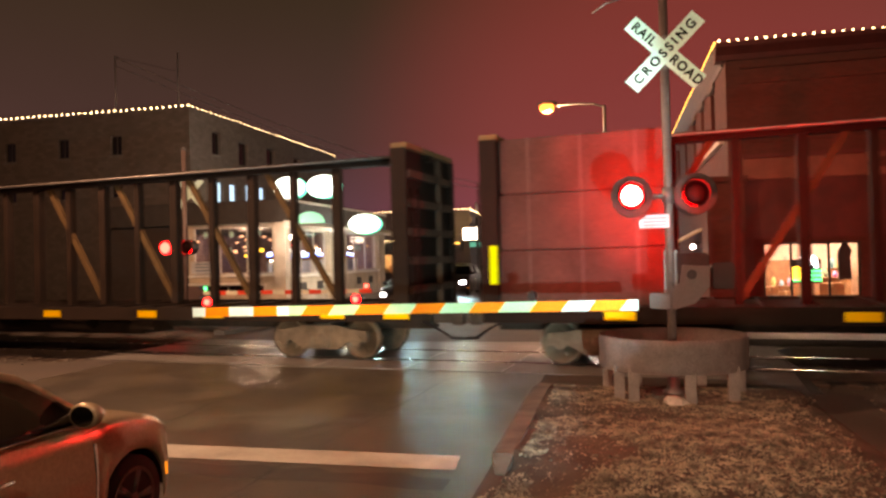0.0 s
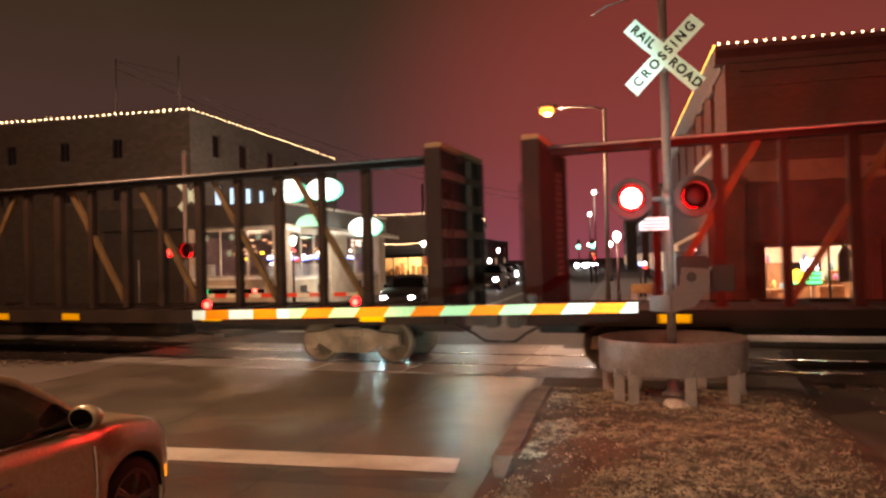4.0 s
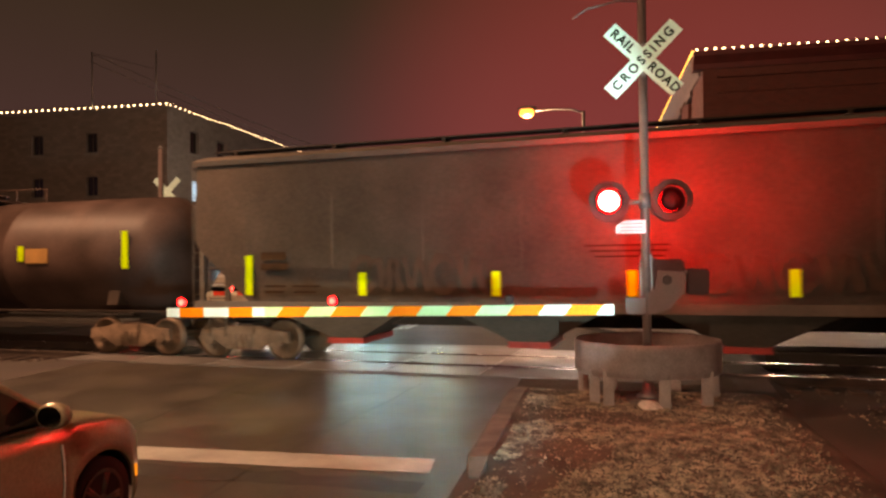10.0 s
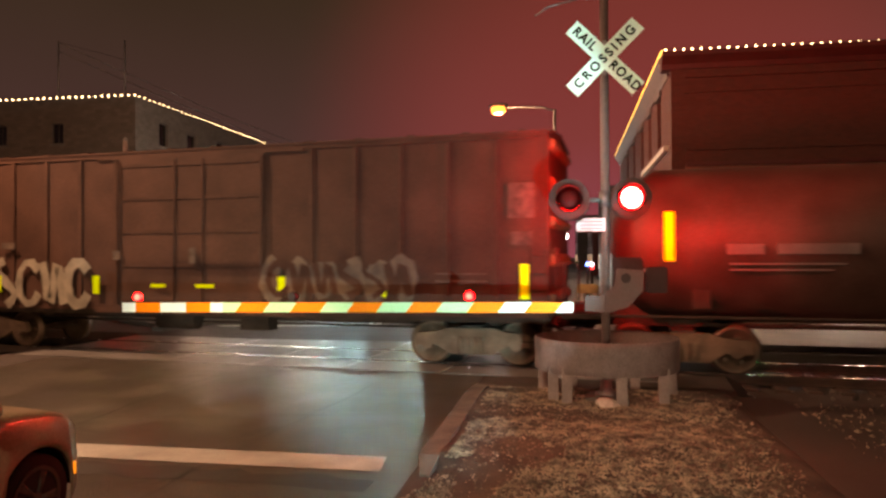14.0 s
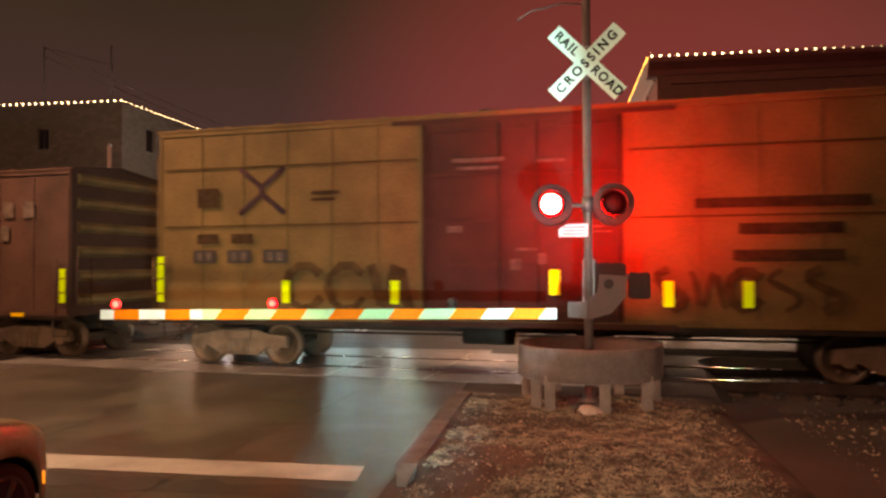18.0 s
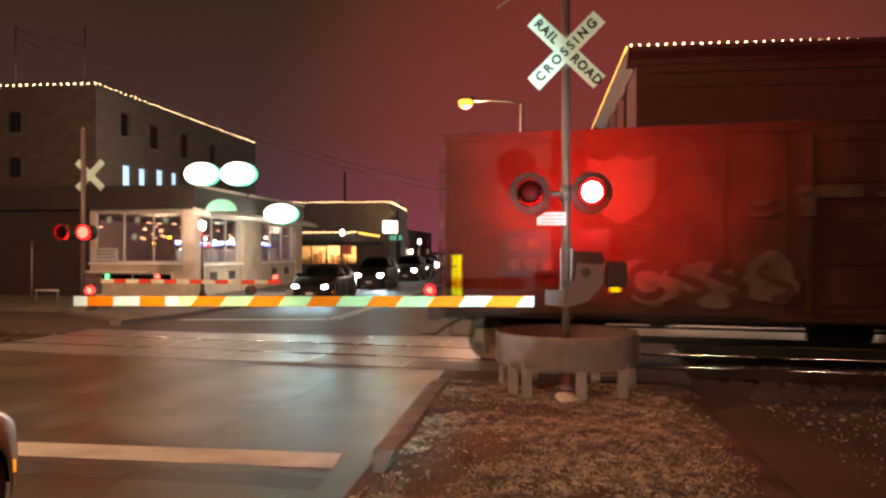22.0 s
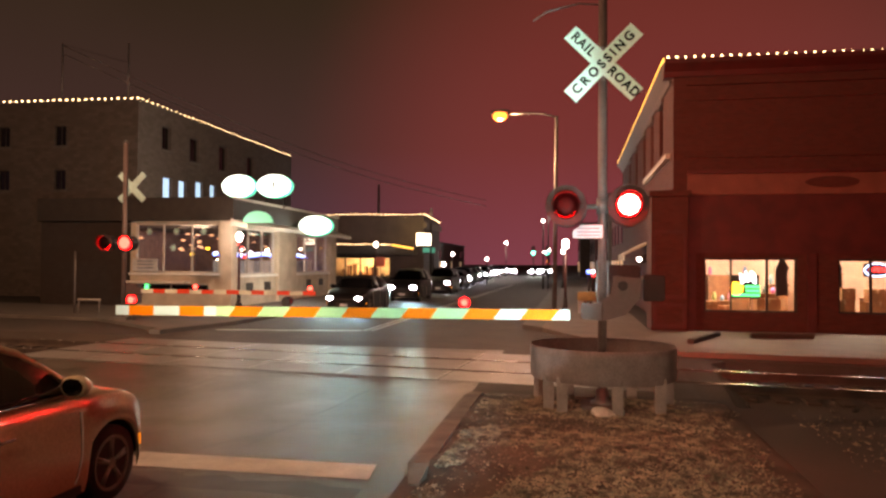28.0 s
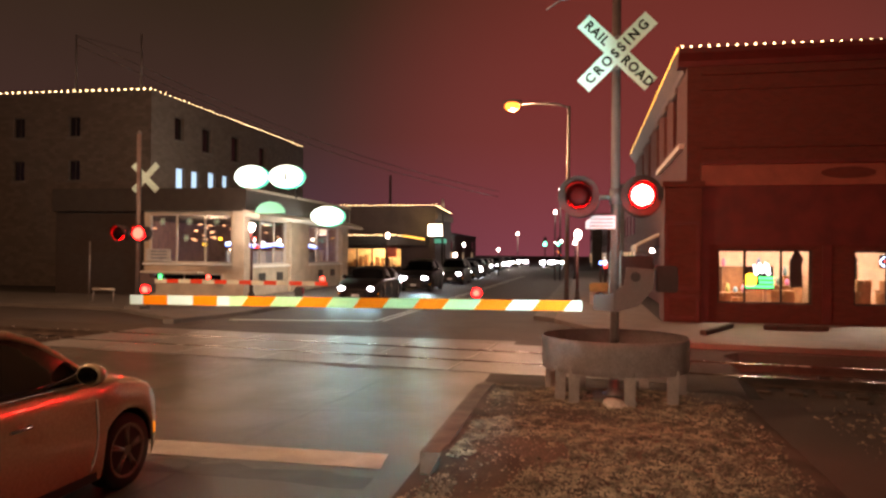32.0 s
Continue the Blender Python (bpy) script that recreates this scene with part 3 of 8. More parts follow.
for o in (-0.79, 0.79):
    bm = bmesh.new()
    for w, z0, z1 in ((0.036, -0.03, 0.02), (0.013, -0.13, -0.03), (0.075, -0.15, -0.13)):
        prism(bm, [tuple(track(-150, o - w).xy), tuple(track(150, o - w).xy), tuple(track(150, o + w).xy), tuple(track(-150, o + w).xy)], "z", z0, z1)
    bmesh.ops.recalc_face_normals(bm, faces=bm.faces[:])
    for f in bm.faces:
        f.material_index = 0 if f.normal.z > 0.5 and f.calc_center_median().z > 0 else 1
    tagged(part("rail", bm, [STEEL, RUST]), "polished steel rail of the single track", "rail", "rails", "structure")
bm = bmesh.new()
for i in range(-110, 150):
    s = i * 0.5
    if S_A - 0.4 < s < S_F + 0.3:
        continue
    a, b = track(s - 0.11, -1.3), track(s + 0.11, 1.3)
    c, d = track(s + 0.11, -1.3), track(s - 0.11, 1.3)
    prism(bm, [tuple(a.xy), tuple(c.xy), tuple(b.xy), tuple(d.xy)], "z", -0.22, -0.15)
tagged(part("railway_ties", bm, RUST), "dark timber ties lying in the ballast", "railway ties", kind="stuff")


def pebbles(name, material, spots, size, label, category):
    """Many small broken stones in one mesh; spots gives (x, y, z)."""
    base = np.array([(1, 0, 0), (-1, 0, 0), (0, 1, 0), (0, -1, 0), (0, 0, 1), (0, 0, -1)], float)
    tri = np.array([(0, 2, 4), (2, 1, 4), (1, 3, 4), (3, 0, 4), (2, 0, 5), (1, 2, 5), (3, 1, 5), (0, 3, 5)])
    v, f = [], []
    rng = np.random.default_rng(5)
    for i, p in enumerate(spots):
        r = size * (0.4 + 1.5 * rng.random() ** 2)
        a = rng.uniform(0, 6.28)
        m = np.array([[math.cos(a), -math.sin(a), 0], [math.sin(a), math.cos(a), 0], [0, 0, 1]])
        pts = base * rng.uniform(0.6, 1.3, (6, 3)) * (r, r * rng.uniform(0.6, 1), r * 0.7) + rng.uniform(-0.25, 0.25, (6, 3)) * r
        v.append(pts @ m.T + p)
        f.append(tri + 6 * i)
    me = bpy.data.meshes.new(name)
    me.from_pydata(np.concatenate(v).tolist(), [], np.concatenate(f).tolist())
    me.materials.append(material)
    return tagged(new(name, me), label, category, kind="stuff")


rng = np.random.default_rng(11)
spots = []
for i in range(5000):
    s, o = rng.uniform(-60, 60), rng.uniform(-2.4, 2.3)
    if S_A - 0.5 < s < S_F + 0.2:
        continue
    p = track(s, o)
    spots.append((p.x, p.y, -0.19 + 0.02 * rng.random()))
pebbles("ballast", BALLAST, spots, 0.05, "crushed stone ballast along the track", "ballast")

# gravel island with its kerb
bm = bmesh.new()
line = [(-1.58, 6.72), (-1.665, 7.06), (-1.66, 7.5), (-1.67, 10.4), (-1.655, 10.9), (-1.58, 11.2)]
inner = [(-1.48, 6.70), (-1.44, 7.06), (-1.43, 7.5), (-1.43, 10.4), (-1.42, 10.8), (-1.39, 11.1)]
for (a, b), (c, d) in zip(zip(line, line[1:]), zip(inner, inner[1:])):
    prism(bm, [a, b, d, c], "z", -0.05, 0.12)
for v in bm.verts:
    if v.co.y < 6.95 and v.co.z > 0:
        v.co.z = 0.012
bmesh.ops.remove_doubles(bm, verts=bm.verts[:], dist=0.0005)
tagged(part("kerb", bm, OLD_KERB), "pale worn concrete kerb round the gravel bed", "kerb", kind="structure")
bm = bmesh.new()
nx, ny = 24, 60
gr = []
for j in range(ny + 1):
    row = []
    for i in range(nx + 1):
        x, y = -1.44 + 3.74 * i / nx, 3.0 + 8.7 * j / ny
        z = 0.07 + 0.05 * noise.noise((x * 0.9, y * 0.9, 0)) + 0.03 * noise.noise((x * 3, y * 3, 4))
        z += 0.04 * max(0.0, 1 - (x + 1.4) / 0.35)
        if i == nx or j == 0:
            z = 0.0
        z *= min(1.0, max(0.0, (11.7 - y) / 0.5)) * min(1.0, max(0.0, (y - 6.2) / 0.7))
        if y < 6.95 and i < 2:
            z *= 0.5 * i
        if y > 10.95 and i == 0:
            z = 0.0
        row.append(bm.verts.new((x, y, z)))
    gr.append(row)
for a, b in zip(gr, gr[1:]):
    for i in range(nx):
        bm.faces.new((a[i], a[i + 1], b[i + 1], b[i])).smooth = True
tagged(part("planting_bed", bm, SOIL), "mulched bed strewn with gravel inside the kerb", "bed", kind="structure")
spots = []
for i in range(38000):
    x, y = rng.uniform(-1.36, 2.25), rng.uniform(5.8, 11.4)
    if y < 6.9:
        x -= 0.3 * rng.random() * (7.0 - y)
    d = noise.noise((x * 0.8, y * 0.8, 7.0)) + 0.25 * noise.noise((x * 3, y * 3, 2.0))
    if d < -0.30 + 0.06 * max(0, y - 9.2) + 0.22 * max(0.0, min(1.0, -0.2 - x)) and rng.random() > 0.12:
        continue
    if rng.random() < (x - 1.45 - 0.3 * noise.noise((y, 3.0, 1.0))) / 0.7:
        continue
    z = 0.07 + 0.05 * noise.noise((x * 0.9, y * 0.9, 0)) + 0.03 * noise.noise((x * 3, y * 3, 4)) + 0.04 * max(0.0, 1 - (x + 1.4) / 0.35)
    spots.append((x, y, z * min(1.0, (11.7 - y) / 0.5) * min(1.0, max(0.0, (y - 6.2) / 0.7)) * min(1.0, max(0.0, (x + 1.4) / 0.3) if y < 6.95 else 1.0) + 0.004))
pebbles("gravel", STONE, spots, 0.0145, "tan and grey gravel scattered over the bed", "gravel")
spots = [(rng.uniform(3.0, 9.0), rng.uniform(6.5, 11.0), 0.01) for i in range(1500)]
pebbles("gravel", STONE, [p for p in spots if p[1] < 12.1 - 0.25 * p[0]], 0.024, "gravel patch beside the track", "gravel")

# pavements beyond the track
flat("pavement", PAVE, [(-0.95, 22.6), (0.6, 19.2), (2.4, 17.3), (40, 13.6), (40, 22.95), (2.3, 22.95), (2.3, 90), (-0.95, 90)], 0.12, 0.14, "worn pale concrete pavement before the brick shop", "pavement")
flat("kerb", CONCRETE, [(-1.67, 23.6), (-0.96, 22.65), (-0.96, 90), (-1.67, 90)], 0.13, 0.15, "concrete kerb along the street", "kerb")
flat("pavement", CONCRETE, [(-12.3, 19.6), (-11.6, 22.3), (-11.6, 90), (-15.1, 90), (-15.1, 29.4), (-24, 29.4), (-60, 33.0), (-60, 28.0), (-16.6, 22.6)], 0.11, 0.13, "grey pavement round the corner diner", "pavement")
flat("kerb", CONCRETE, [(-12.3, 19.0), (-11.95, 19.0), (-11.28, 22.3), (-11.28, 90), (-11.58, 90), (-11.58, 22.35), (-12.3, 19.6)], 0.13, 0.15, "pale concrete kerb at the corner", "kerb")
for x0, y0, x1, y1 in ((2.95, 19.05, 4.05, 21.35), (4.85, 21.0, 6.5, 21.1)):
    ws = thing("wheel_stop", pose((x0 + x1) / 2, (y0 + y1) / 2, 0.12, 0, 0, math.degrees(math.atan2(y1 - y0, x1 - x0))), "low dark timber wheel stop on the pavement", "wheel stop", "wheel stops")
    l = math.hypot(x1 - x0, y1 - y0) / 2
    quick("beam", RUST, ws, box, -l, l, -0.09, 0.09, 0.0, 0.13, bevel=0.02)


# ---- the near crossing signal ----
def lamp_head(parent, x, z, y, facing=-1, disc=0.29, lens=0.165, core=None):
    """A round signal lamp with its background disc, housing, hood and a turning light unit."""
    k = facing
    bg_disc = bmesh.new()
    rings = [[bg_disc.verts.new((x + r * math.cos(6.28318 * i / 28), h, z + r * math.sin(6.28318 * i / 28))) for i in range(28)] for r, h in ((lens + 0.03, y), (disc, y + 0.02 * -k))]
    for i in range(28):
        bg_disc.faces.new((rings[0][i], rings[0][(i + 1) % 28], rings[1][(i + 1) % 28], rings[1][i]))
    bmesh.ops.solidify(bg_disc, geom=bg_disc.faces[:], thickness=0.006)
    part("background_disc", bg_disc, DISC, parent, "round black background disc")
    bm = bmesh.new()
    rod(bm, (x, y, z), (x, y + 0.38 * -k, z), lens + 0.035, 24, caps=False)
    lathe(bm, [(lens + 0.036, y + 0.38 * -k), (0.05, y + 0.40 * -k)], (x, 0, z), "y", 24)
    part("housing", bm, BLACK, parent)
    bm = bmesh.new()
    rings = []
    for d in (0.0, 0.17):
        ring = []
        for i in range(15):
            an = radians(-20 + 220 * i / 14)
            cut = d * (0.35 + 0.65 * math.sin(max(0, min(math.pi, an))))
            ring.append(bm.verts.new((x + (lens + 0.03) * math.cos(an), y + k * cut, z + (lens + 0.03) * math.sin(an))))
        rings.append(ring)
    for i in range(14):
        bm.faces.new((rings[0][i], rings[0][i + 1], rings[1][i + 1], rings[1][i]))
    bmesh.ops.solidify(bm, geom=bm.faces[:], thickness=0.006)
    part("hood", bm, BLACK, parent)
    bm = bmesh.new()
    prof = [(0.0, -0.105), (lens * 0.86, -0.092), (lens * 0.97, -0.07), (lens * 1.0, -0.03), (lens, 0.004), (lens * 0.6, 0.03), (0.0, 0.035)]
    rings = []
    for r, h in prof:
        rings.append([bm.verts.new((r * math.cos(6.28318 * i / 24) if r else 0, h * -k * 1.0, r * math.sin(6.28318 * i / 24) if r else 0)) for i in range(24 if r else 1)])
    for j, (p, q) in enumerate(zip(rings, rings[1:])):
        for i in range(24):
            vs = [p[i % len(p)], p[(i + 1) % len(p)], q[(i + 1) % len(q)], q[i % len(q)]]
            vs = list(dict.fromkeys(vs))
            f = bm.faces.new(vs)
            f.material_index = 0 if j < 1 else (1 if j < 4 else 2)
            f.smooth = True
    unit = part("light_unit", bm, [core or SIGNAL_CORE, SIGNAL_RIM, surface("unlit_lens", (0.008, 0.001, 0.001), 0.5, bump=0, spec=0.1)], parent, "round red signal light that turns on and off")
    unit.location = (x, y + 0.03 * -k, z)
    return unit


FLASH = []            # (light unit, whether it shines in the first half of the beat)


def cylinder_mast(parent, r, z0, z1):
    quick("pole", POLE, parent, rod, (0, 0, z0), (0, 0, z1), r, 16)


mast = thing("crossing_signal", pose(0.40, 10.47, 0), "grey steel mast with crossbuck and two red flashing lights", "crossing signal", "crossing signals")
cylinder_mast(mast, 0.062, 0, 6.5)
quick("base", CONCRETE, mast, box, -0.3, 0.3, -0.3, 0.3, 0, 0.14, bevel=0.02)
quick("base_flange", GALV, mast, lathe, [(0.16, 0.14), (0.16, 0.17), (0.09, 0.2), (0.085, 0.36)], (0, 0, 0), "z", 20)
quick("finial", GALV, mast, lathe, [(0.075, 6.5), (0.07, 6.55), (0.01, 6.6)], (0, 0, 0), "z", 14)
bm = bmesh.new()
pipe(bm, [(0, 0, 5.92), (-0.35, -0.02, 5.95), (-0.8, -0.05, 5.85), (-1.0, -0.06, 5.72)], 0.012, 6)
part("wire_bracket", bm, GALV, mast)
signs = bmesh.new()
box(signs, -0.03, 0.03, -0.10, -0.085, -0.25, 0.25)
cb = part("crossbuck", signs, GALV, mast, "white crossbuck with dark lettering")
cb.location = (0.0, -0.03, 5.03)
# blades hang on the mast itself
for a in (45, -45):
    front = a == -45
    bm = bmesh.new()
    box(bm, -0.665, 0.665, -0.118 if front else -0.108, -0.112 if front else -0.102, -0.122, 0.122)
    bm.transform(Matrix.Rotation(radians(a), 4, "Y"))
    blade = part("blade", bm, SIGN_WHITE, cb)
    face = -0.1245 if front else -0.1145
    turn = Matrix.Translation((0, face, 0)) @ Matrix.Rotation(radians(a), 4, "Y")
    for text, u in ((("CROSSING", 0.0),) if front else (("RAIL", -0.40), ("ROAD", 0.40))):
        w = writing("lettering", text, 0.185, turn @ Matrix.Translation((u, 0, 0)) @ pose(0, 0, 0, 90, 0, 0), SIGN_BLACK, cb, 0.005, 0.95, 1.2 if not front else 1.5, 0.005)
bm = bmesh.new()
rod(bm, (-0.52, 0, 2.98), (0.36, 0, 2.98), 0.035, 10)
rod(bm, (0, 0, 2.88), (0, 0, 3.1), 0.085, 14)
part("cross_arm", bm, GALV, mast)
for x, first in ((-0.52, True), (0.35, False)):
    FLASH.append((lamp_head(mast, x, 2.98, -0.28), first))
    for b in (lamp_head(mast, x + 0.02, 2.98, 0.28, 1),):
        FLASH.append((b, first))
bm = bmesh.new()
prism(bm, [(-0.42, 2.52), (0.0, 2.52), (0.0, 2.71), (-0.30, 2.71), (-0.42, 2.63)], "y", -0.085, -0.075)
plate = part("notice_plate", bm, surface("pale_plate", (0.62, 0.72, 0.80), 0.5, bump=0), mast, "small pale blue notice plate")
for z in (2.66, 2.61, 2.56):
    quick("writing_bar", surface("plate_bar", (0.28, 0.34, 0.42), 0.6, bump=0), plate, box, -0.36, -0.04, -0.088, -0.0855, z - 0.01, z + 0.01)

# gate mechanism and arm
gate = thing("gate_mechanism", pose(0.62, 10.62, 0), "dark steel gate mechanism box with counterweight on the mast", "gate mechanism")
bm = bmesh.new()
box(bm, -0.16, 0.32, -0.14, 0.2, 1.62, 2.14, 0.03)
part("body", bm, WEIGHT, gate)
bm = bmesh.new()
prism(bm, [(-0.52, 1.36), (-0.2, 1.33), (0.1, 1.42), (0.3, 1.66), (0.32, 1.95), (-0.06, 1.98), (-0.1, 1.72), (-0.3, 1.58), (-0.52, 1.58)], "y", -0.21, -0.17)
part("arm_bracket", bm, BOXGREY, gate, "curved grey arm bracket")
quick("hub", BLACK, gate, lathe, [(0.07, -0.26), (0.07, -0.21)], (0.06, 0, 1.84), "y", 16)
quick("counterweight", WEIGHT, gate, box, 0.36, 0.66, -0.1, 0.1, 1.62, 2.0, bevel=0.02)
quick("bracket_rod", GALV, gate, rod, (0.28, -0.05, 1.95), (0.4, -0.05, 1.95), 0.03)
quick("clamp", GALV, gate, box, -0.3, -0.12, -0.12, 0.05, 1.5, 2.2, bevel=0.01)

ARM_L, ARM_R, ARM_Y = -7.45, -0.06, 10.58


arm = thing("barrier_gate", pose(0, ARM_Y, 0), "lowered gate arm with orange, white and pale green stripes", "gate arm")


def arm_z(x):
    return 1.335 + (x - ARM_L) / (ARM_R - ARM_L) * 0.065


bm = bmesh.new()
v = [(ARM_L, arm_z(ARM_L) - 0.07), (ARM_R, arm_z(ARM_R) - 0.07), (ARM_R, arm_z(ARM_R) + 0.07), (ARM_L, arm_z(ARM_L) + 0.07)]
prism(bm, v, "y", -0.02, 0.02)
part("spar", bm, GALV, arm)
# stripe edges from the tip: (metres from the tip, slant)
edges = [0.0, 0.245, 0.69, 1.15, 1.58, 1.80, 2.07, 2.55, 3.0, 3.5, 3.95, 4.42, 4.9, 5.36, 5.85, 6.32, 6.72, 7.18, ARM_R - ARM_L]
paint = [ARM_WHITE, ARM_ORANGE, ARM_WHITE, ARM_ORANGE, ARM_WHITE, ARM_GREEN, ARM_ORANGE, ARM_GREEN, ARM_ORANGE, ARM_GREEN, ARM_ORANGE, ARM_GREEN, ARM_ORANGE, ARM_GREEN, ARM_ORANGE, ARM_WHITE, ARM_ORANGE, ARM_WHITE]
for i, m in enumerate(paint):
    a, b = ARM_L + edges[i], ARM_L + edges[i + 1]
    sa = 0.0 if i < 6 or i == 0 else 0.06
    sb = 0.06 if 5 <= i < len(paint) - 1 else 0.0
    bm = bmesh.new()
    prism(bm, [(a - sa, arm_z(a) - 0.078), (b - sb, arm_z(b) - 0.078), (b + sb, arm_z(b) + 0.078), (a + sa, arm_z(a) + 0.078)], "y", -0.036, -0.0205)
    part("stripe", bm, m, arm)
for x, first in ((-7.17, None), (-4.47, True), (-1.62, False)):
    z = arm_z(x) + 0.08
    quick("lamp_base", BLACK, arm, box, x - 0.05, x + 0.05, -0.05, 0.04, z, z + 0.04)
    if first is None:
        quick("arm_light", [ARM_CORE], arm, lathe, [(0.01, -0.075), (0.04, -0.07), (0.052, -0.05), (0.052, 0.03), (0.01, 0.035)], (x, 0, z + 0.09), "y", 16, label="small red arm lamp")
        quick("lamp_ring", [SIGNAL_RIM], arm, lathe, [(0.075, -0.045), (0.075, -0.02)], (x, 0, z + 0.09), "y", 20)
    else:
        quick("lamp_housing", BLACK, arm, lathe, [(0.072, 0.0), (0.072, 0.1), (0.03, 0.11)], (x, 0, z + 0.09), "y", 16)
        bm = bmesh.new()
        ring = [[bm.verts.new((r * math.cos(6.28318 * i / 16), h, r * math.sin(6.28318 * i / 16))) for i in range(16)] for r, h in ((0.045, -0.03), (0.07, -0.015), (0.078, 0.0), (0.05, 0.02))]
        bm.faces.new(ring[0]).material_index = 0
        for j in range(3):
            for i in range(16):
                bm.faces.new((ring[j][i], ring[j][(i + 1) % 16], ring[j + 1][(i + 1) % 16], ring[j + 1][i])).material_index = (1, 1, 2)[j]
        bm.faces.new(ring[3][::-1]).material_index = 2
        u = part("arm_light", bm, [ARM_CORE, SIGNAL_RIM, BLACK], arm, "small red arm lamp that turns on and off")
        u.location = (x, -0.03, z + 0.09)
        FLASH.append((u, first))

# curved steel guard rail round the mast
guard = thing("guard_rail", pose(0.42, 10.95, 0), "curved grey steel guard rail on short posts round the mast", "guard rail")
n = 48
prof = [(0.0, 0.46), (0.012, 0.48), (0.018, 0.56), (0.012, 0.66), (0.008, 0.70), (0.012, 0.74), (0.018, 0.84), (0.012, 0.92), (0.0, 0.94)]
bm = bmesh.new()
rings = []
for i in range(n):
    a = 2 * math.pi * i / n
    ring = []
    for o, z in prof:
        ring.append(bm.verts.new(((1.06 + o) * math.cos(a), (0.98 + o) * math.sin(a), z)))
    rings.append(ring)
for i in range(n):
    for j in range(len(prof) - 1):
        bm.faces.new((rings[i][j], rings[(i + 1) % n][j], rings[(i + 1) % n][j + 1], rings[i][j + 1])).smooth = True
bmesh.ops.solidify(bm, geom=bm.faces[:], thickness=0.012)
part("beam", bm, BEAM, guard)
for a in (-142, -126, -80, -38, 10, 60, 120, 165):
    x, y = 0.99 * math.cos(radians(a)), 0.91 * math.sin(radians(a))
    quick("post", surface("weathered_post", (0.22, 0.175, 0.16), 0.8, bump=0.2), guard, box, x - 0.075, x + 0.075, y - 0.075, y + 0.075, 0, 0.55, bevel=0.01)
rock = thing("rock", pose(0.36, 10.02, 0.09), "pale rough rock lying inside the guard rail", "rock")
bm = bmesh.new()
bmesh.ops.create_icosphere(bm, subdivisions=2, radius=0.17)
for v in bm.verts:
    v.co *= 1 + 0.7 * noise.noise(v.co * 4)
    v.co.z *= 0.55
part("stone", bm, surface("pale_rock", (0.34, 0.31, 0.28), 0.85, scale=8, bump=0.4), rock)

# ---- the far crossing signal ----
far = thing("crossing_signal", pose(-15.42, 22.3, 0.11), "crossing mast seen from behind, with crossbuck and red lights", "crossing signal", "crossing signals")
cylinder_mast(far, 0.075, 0, 6.15)
quick("base", CONCRETE, far, box, -0.3, 0.3, -0.3, 0.3, 0, 0.12)
quick("finial", GALV, far, lathe, [(0.095, 6.15), (0.09, 6.2), (0.01, 6.28)], (0, 0, 0), "z", 14)
for a in (45, -45):
    bm = bmesh.new()
    box(bm, -0.66, 0.66, 0.10, 0.108, -0.115, 0.115)
    bm.transform(Matrix.Rotation(radians(a), 4, "Y"))
    if a < 0:
        bm.transform(Matrix.Translation((0, 0.012, 0)))
    b = part("blade", bm, surface("sign_back", (0.36, 0.53, 0.50), 0.5, bump=0.05), far, "pale back of a sign blade")
    b.location = (0.18, 0, 4.62)
quick("cross_arm", GALV, far, rod, (-0.6, 0, 2.65), (0.4, 0, 2.65), 0.035)
for x, first in ((-0.6, True), (0.22, False)):
    FLASH.append((lamp_head(far, x, 2.65, -0.28, disc=0.3, lens=0.23, core=ARM_CORE), first))
gate2 = thing("gate_mechanism", pose(-15.05, 22.3, 0.11), "grey gate mechanism box on the far mast", "gate mechanism")
quick("body", BOXGREY, gate2, box, -0.2, 0.25, -0.16, 0.16, 0.55, 1.25, bevel=0.03)
quick("bracket", BOXGREY, gate2, box, -0.15, 0.5, -0.2, -0.16, 0.9, 1.12, bevel=0.01)
quick("pedestal", GALV, gate2, rod, (0, 0, 0), (0, 0, 0.6), 0.08)
arm2 = thing("barrier_gate", pose(-14.6, 22.1, 0), "lowered far gate arm with red and pale stripes", "gate arm")
quick("spar", GALV, arm2, box, 0, 6.3, -0.02, 0.02, 1.06, 1.18)
for i in range(14):
    quick("stripe", ARM_RED if i % 2 else surface("arm_pale", (0.55, 0.56, 0.46), 0.5, bump=0), arm2, box, i * 0.45, i * 0.45 + 0.45, -0.032, -0.0205, 1.05, 1.19)
for x, first in ((2.0, None), (4.0, False), (6.1, None)):
    if first is None:
        quick("arm_light", ARM_CORE, arm2, lathe, [(0.02, -0.06), (0.07, -0.04), (0.07, 0.03), (0.02, 0.05)], (x, 0, 1.28), "y", 14, label="small red arm lamp")
    quick("lamp_base", BLACK, arm2, box, x - 0.05, x + 0.05, -0.04, 0.04, 1.18, 1.22)


# ---- the train ----
WHEELS = []            # wheelsets, which roll
CARS = []              # (car, its middle along the track at 20 s)
WHEEL_R = 0.43


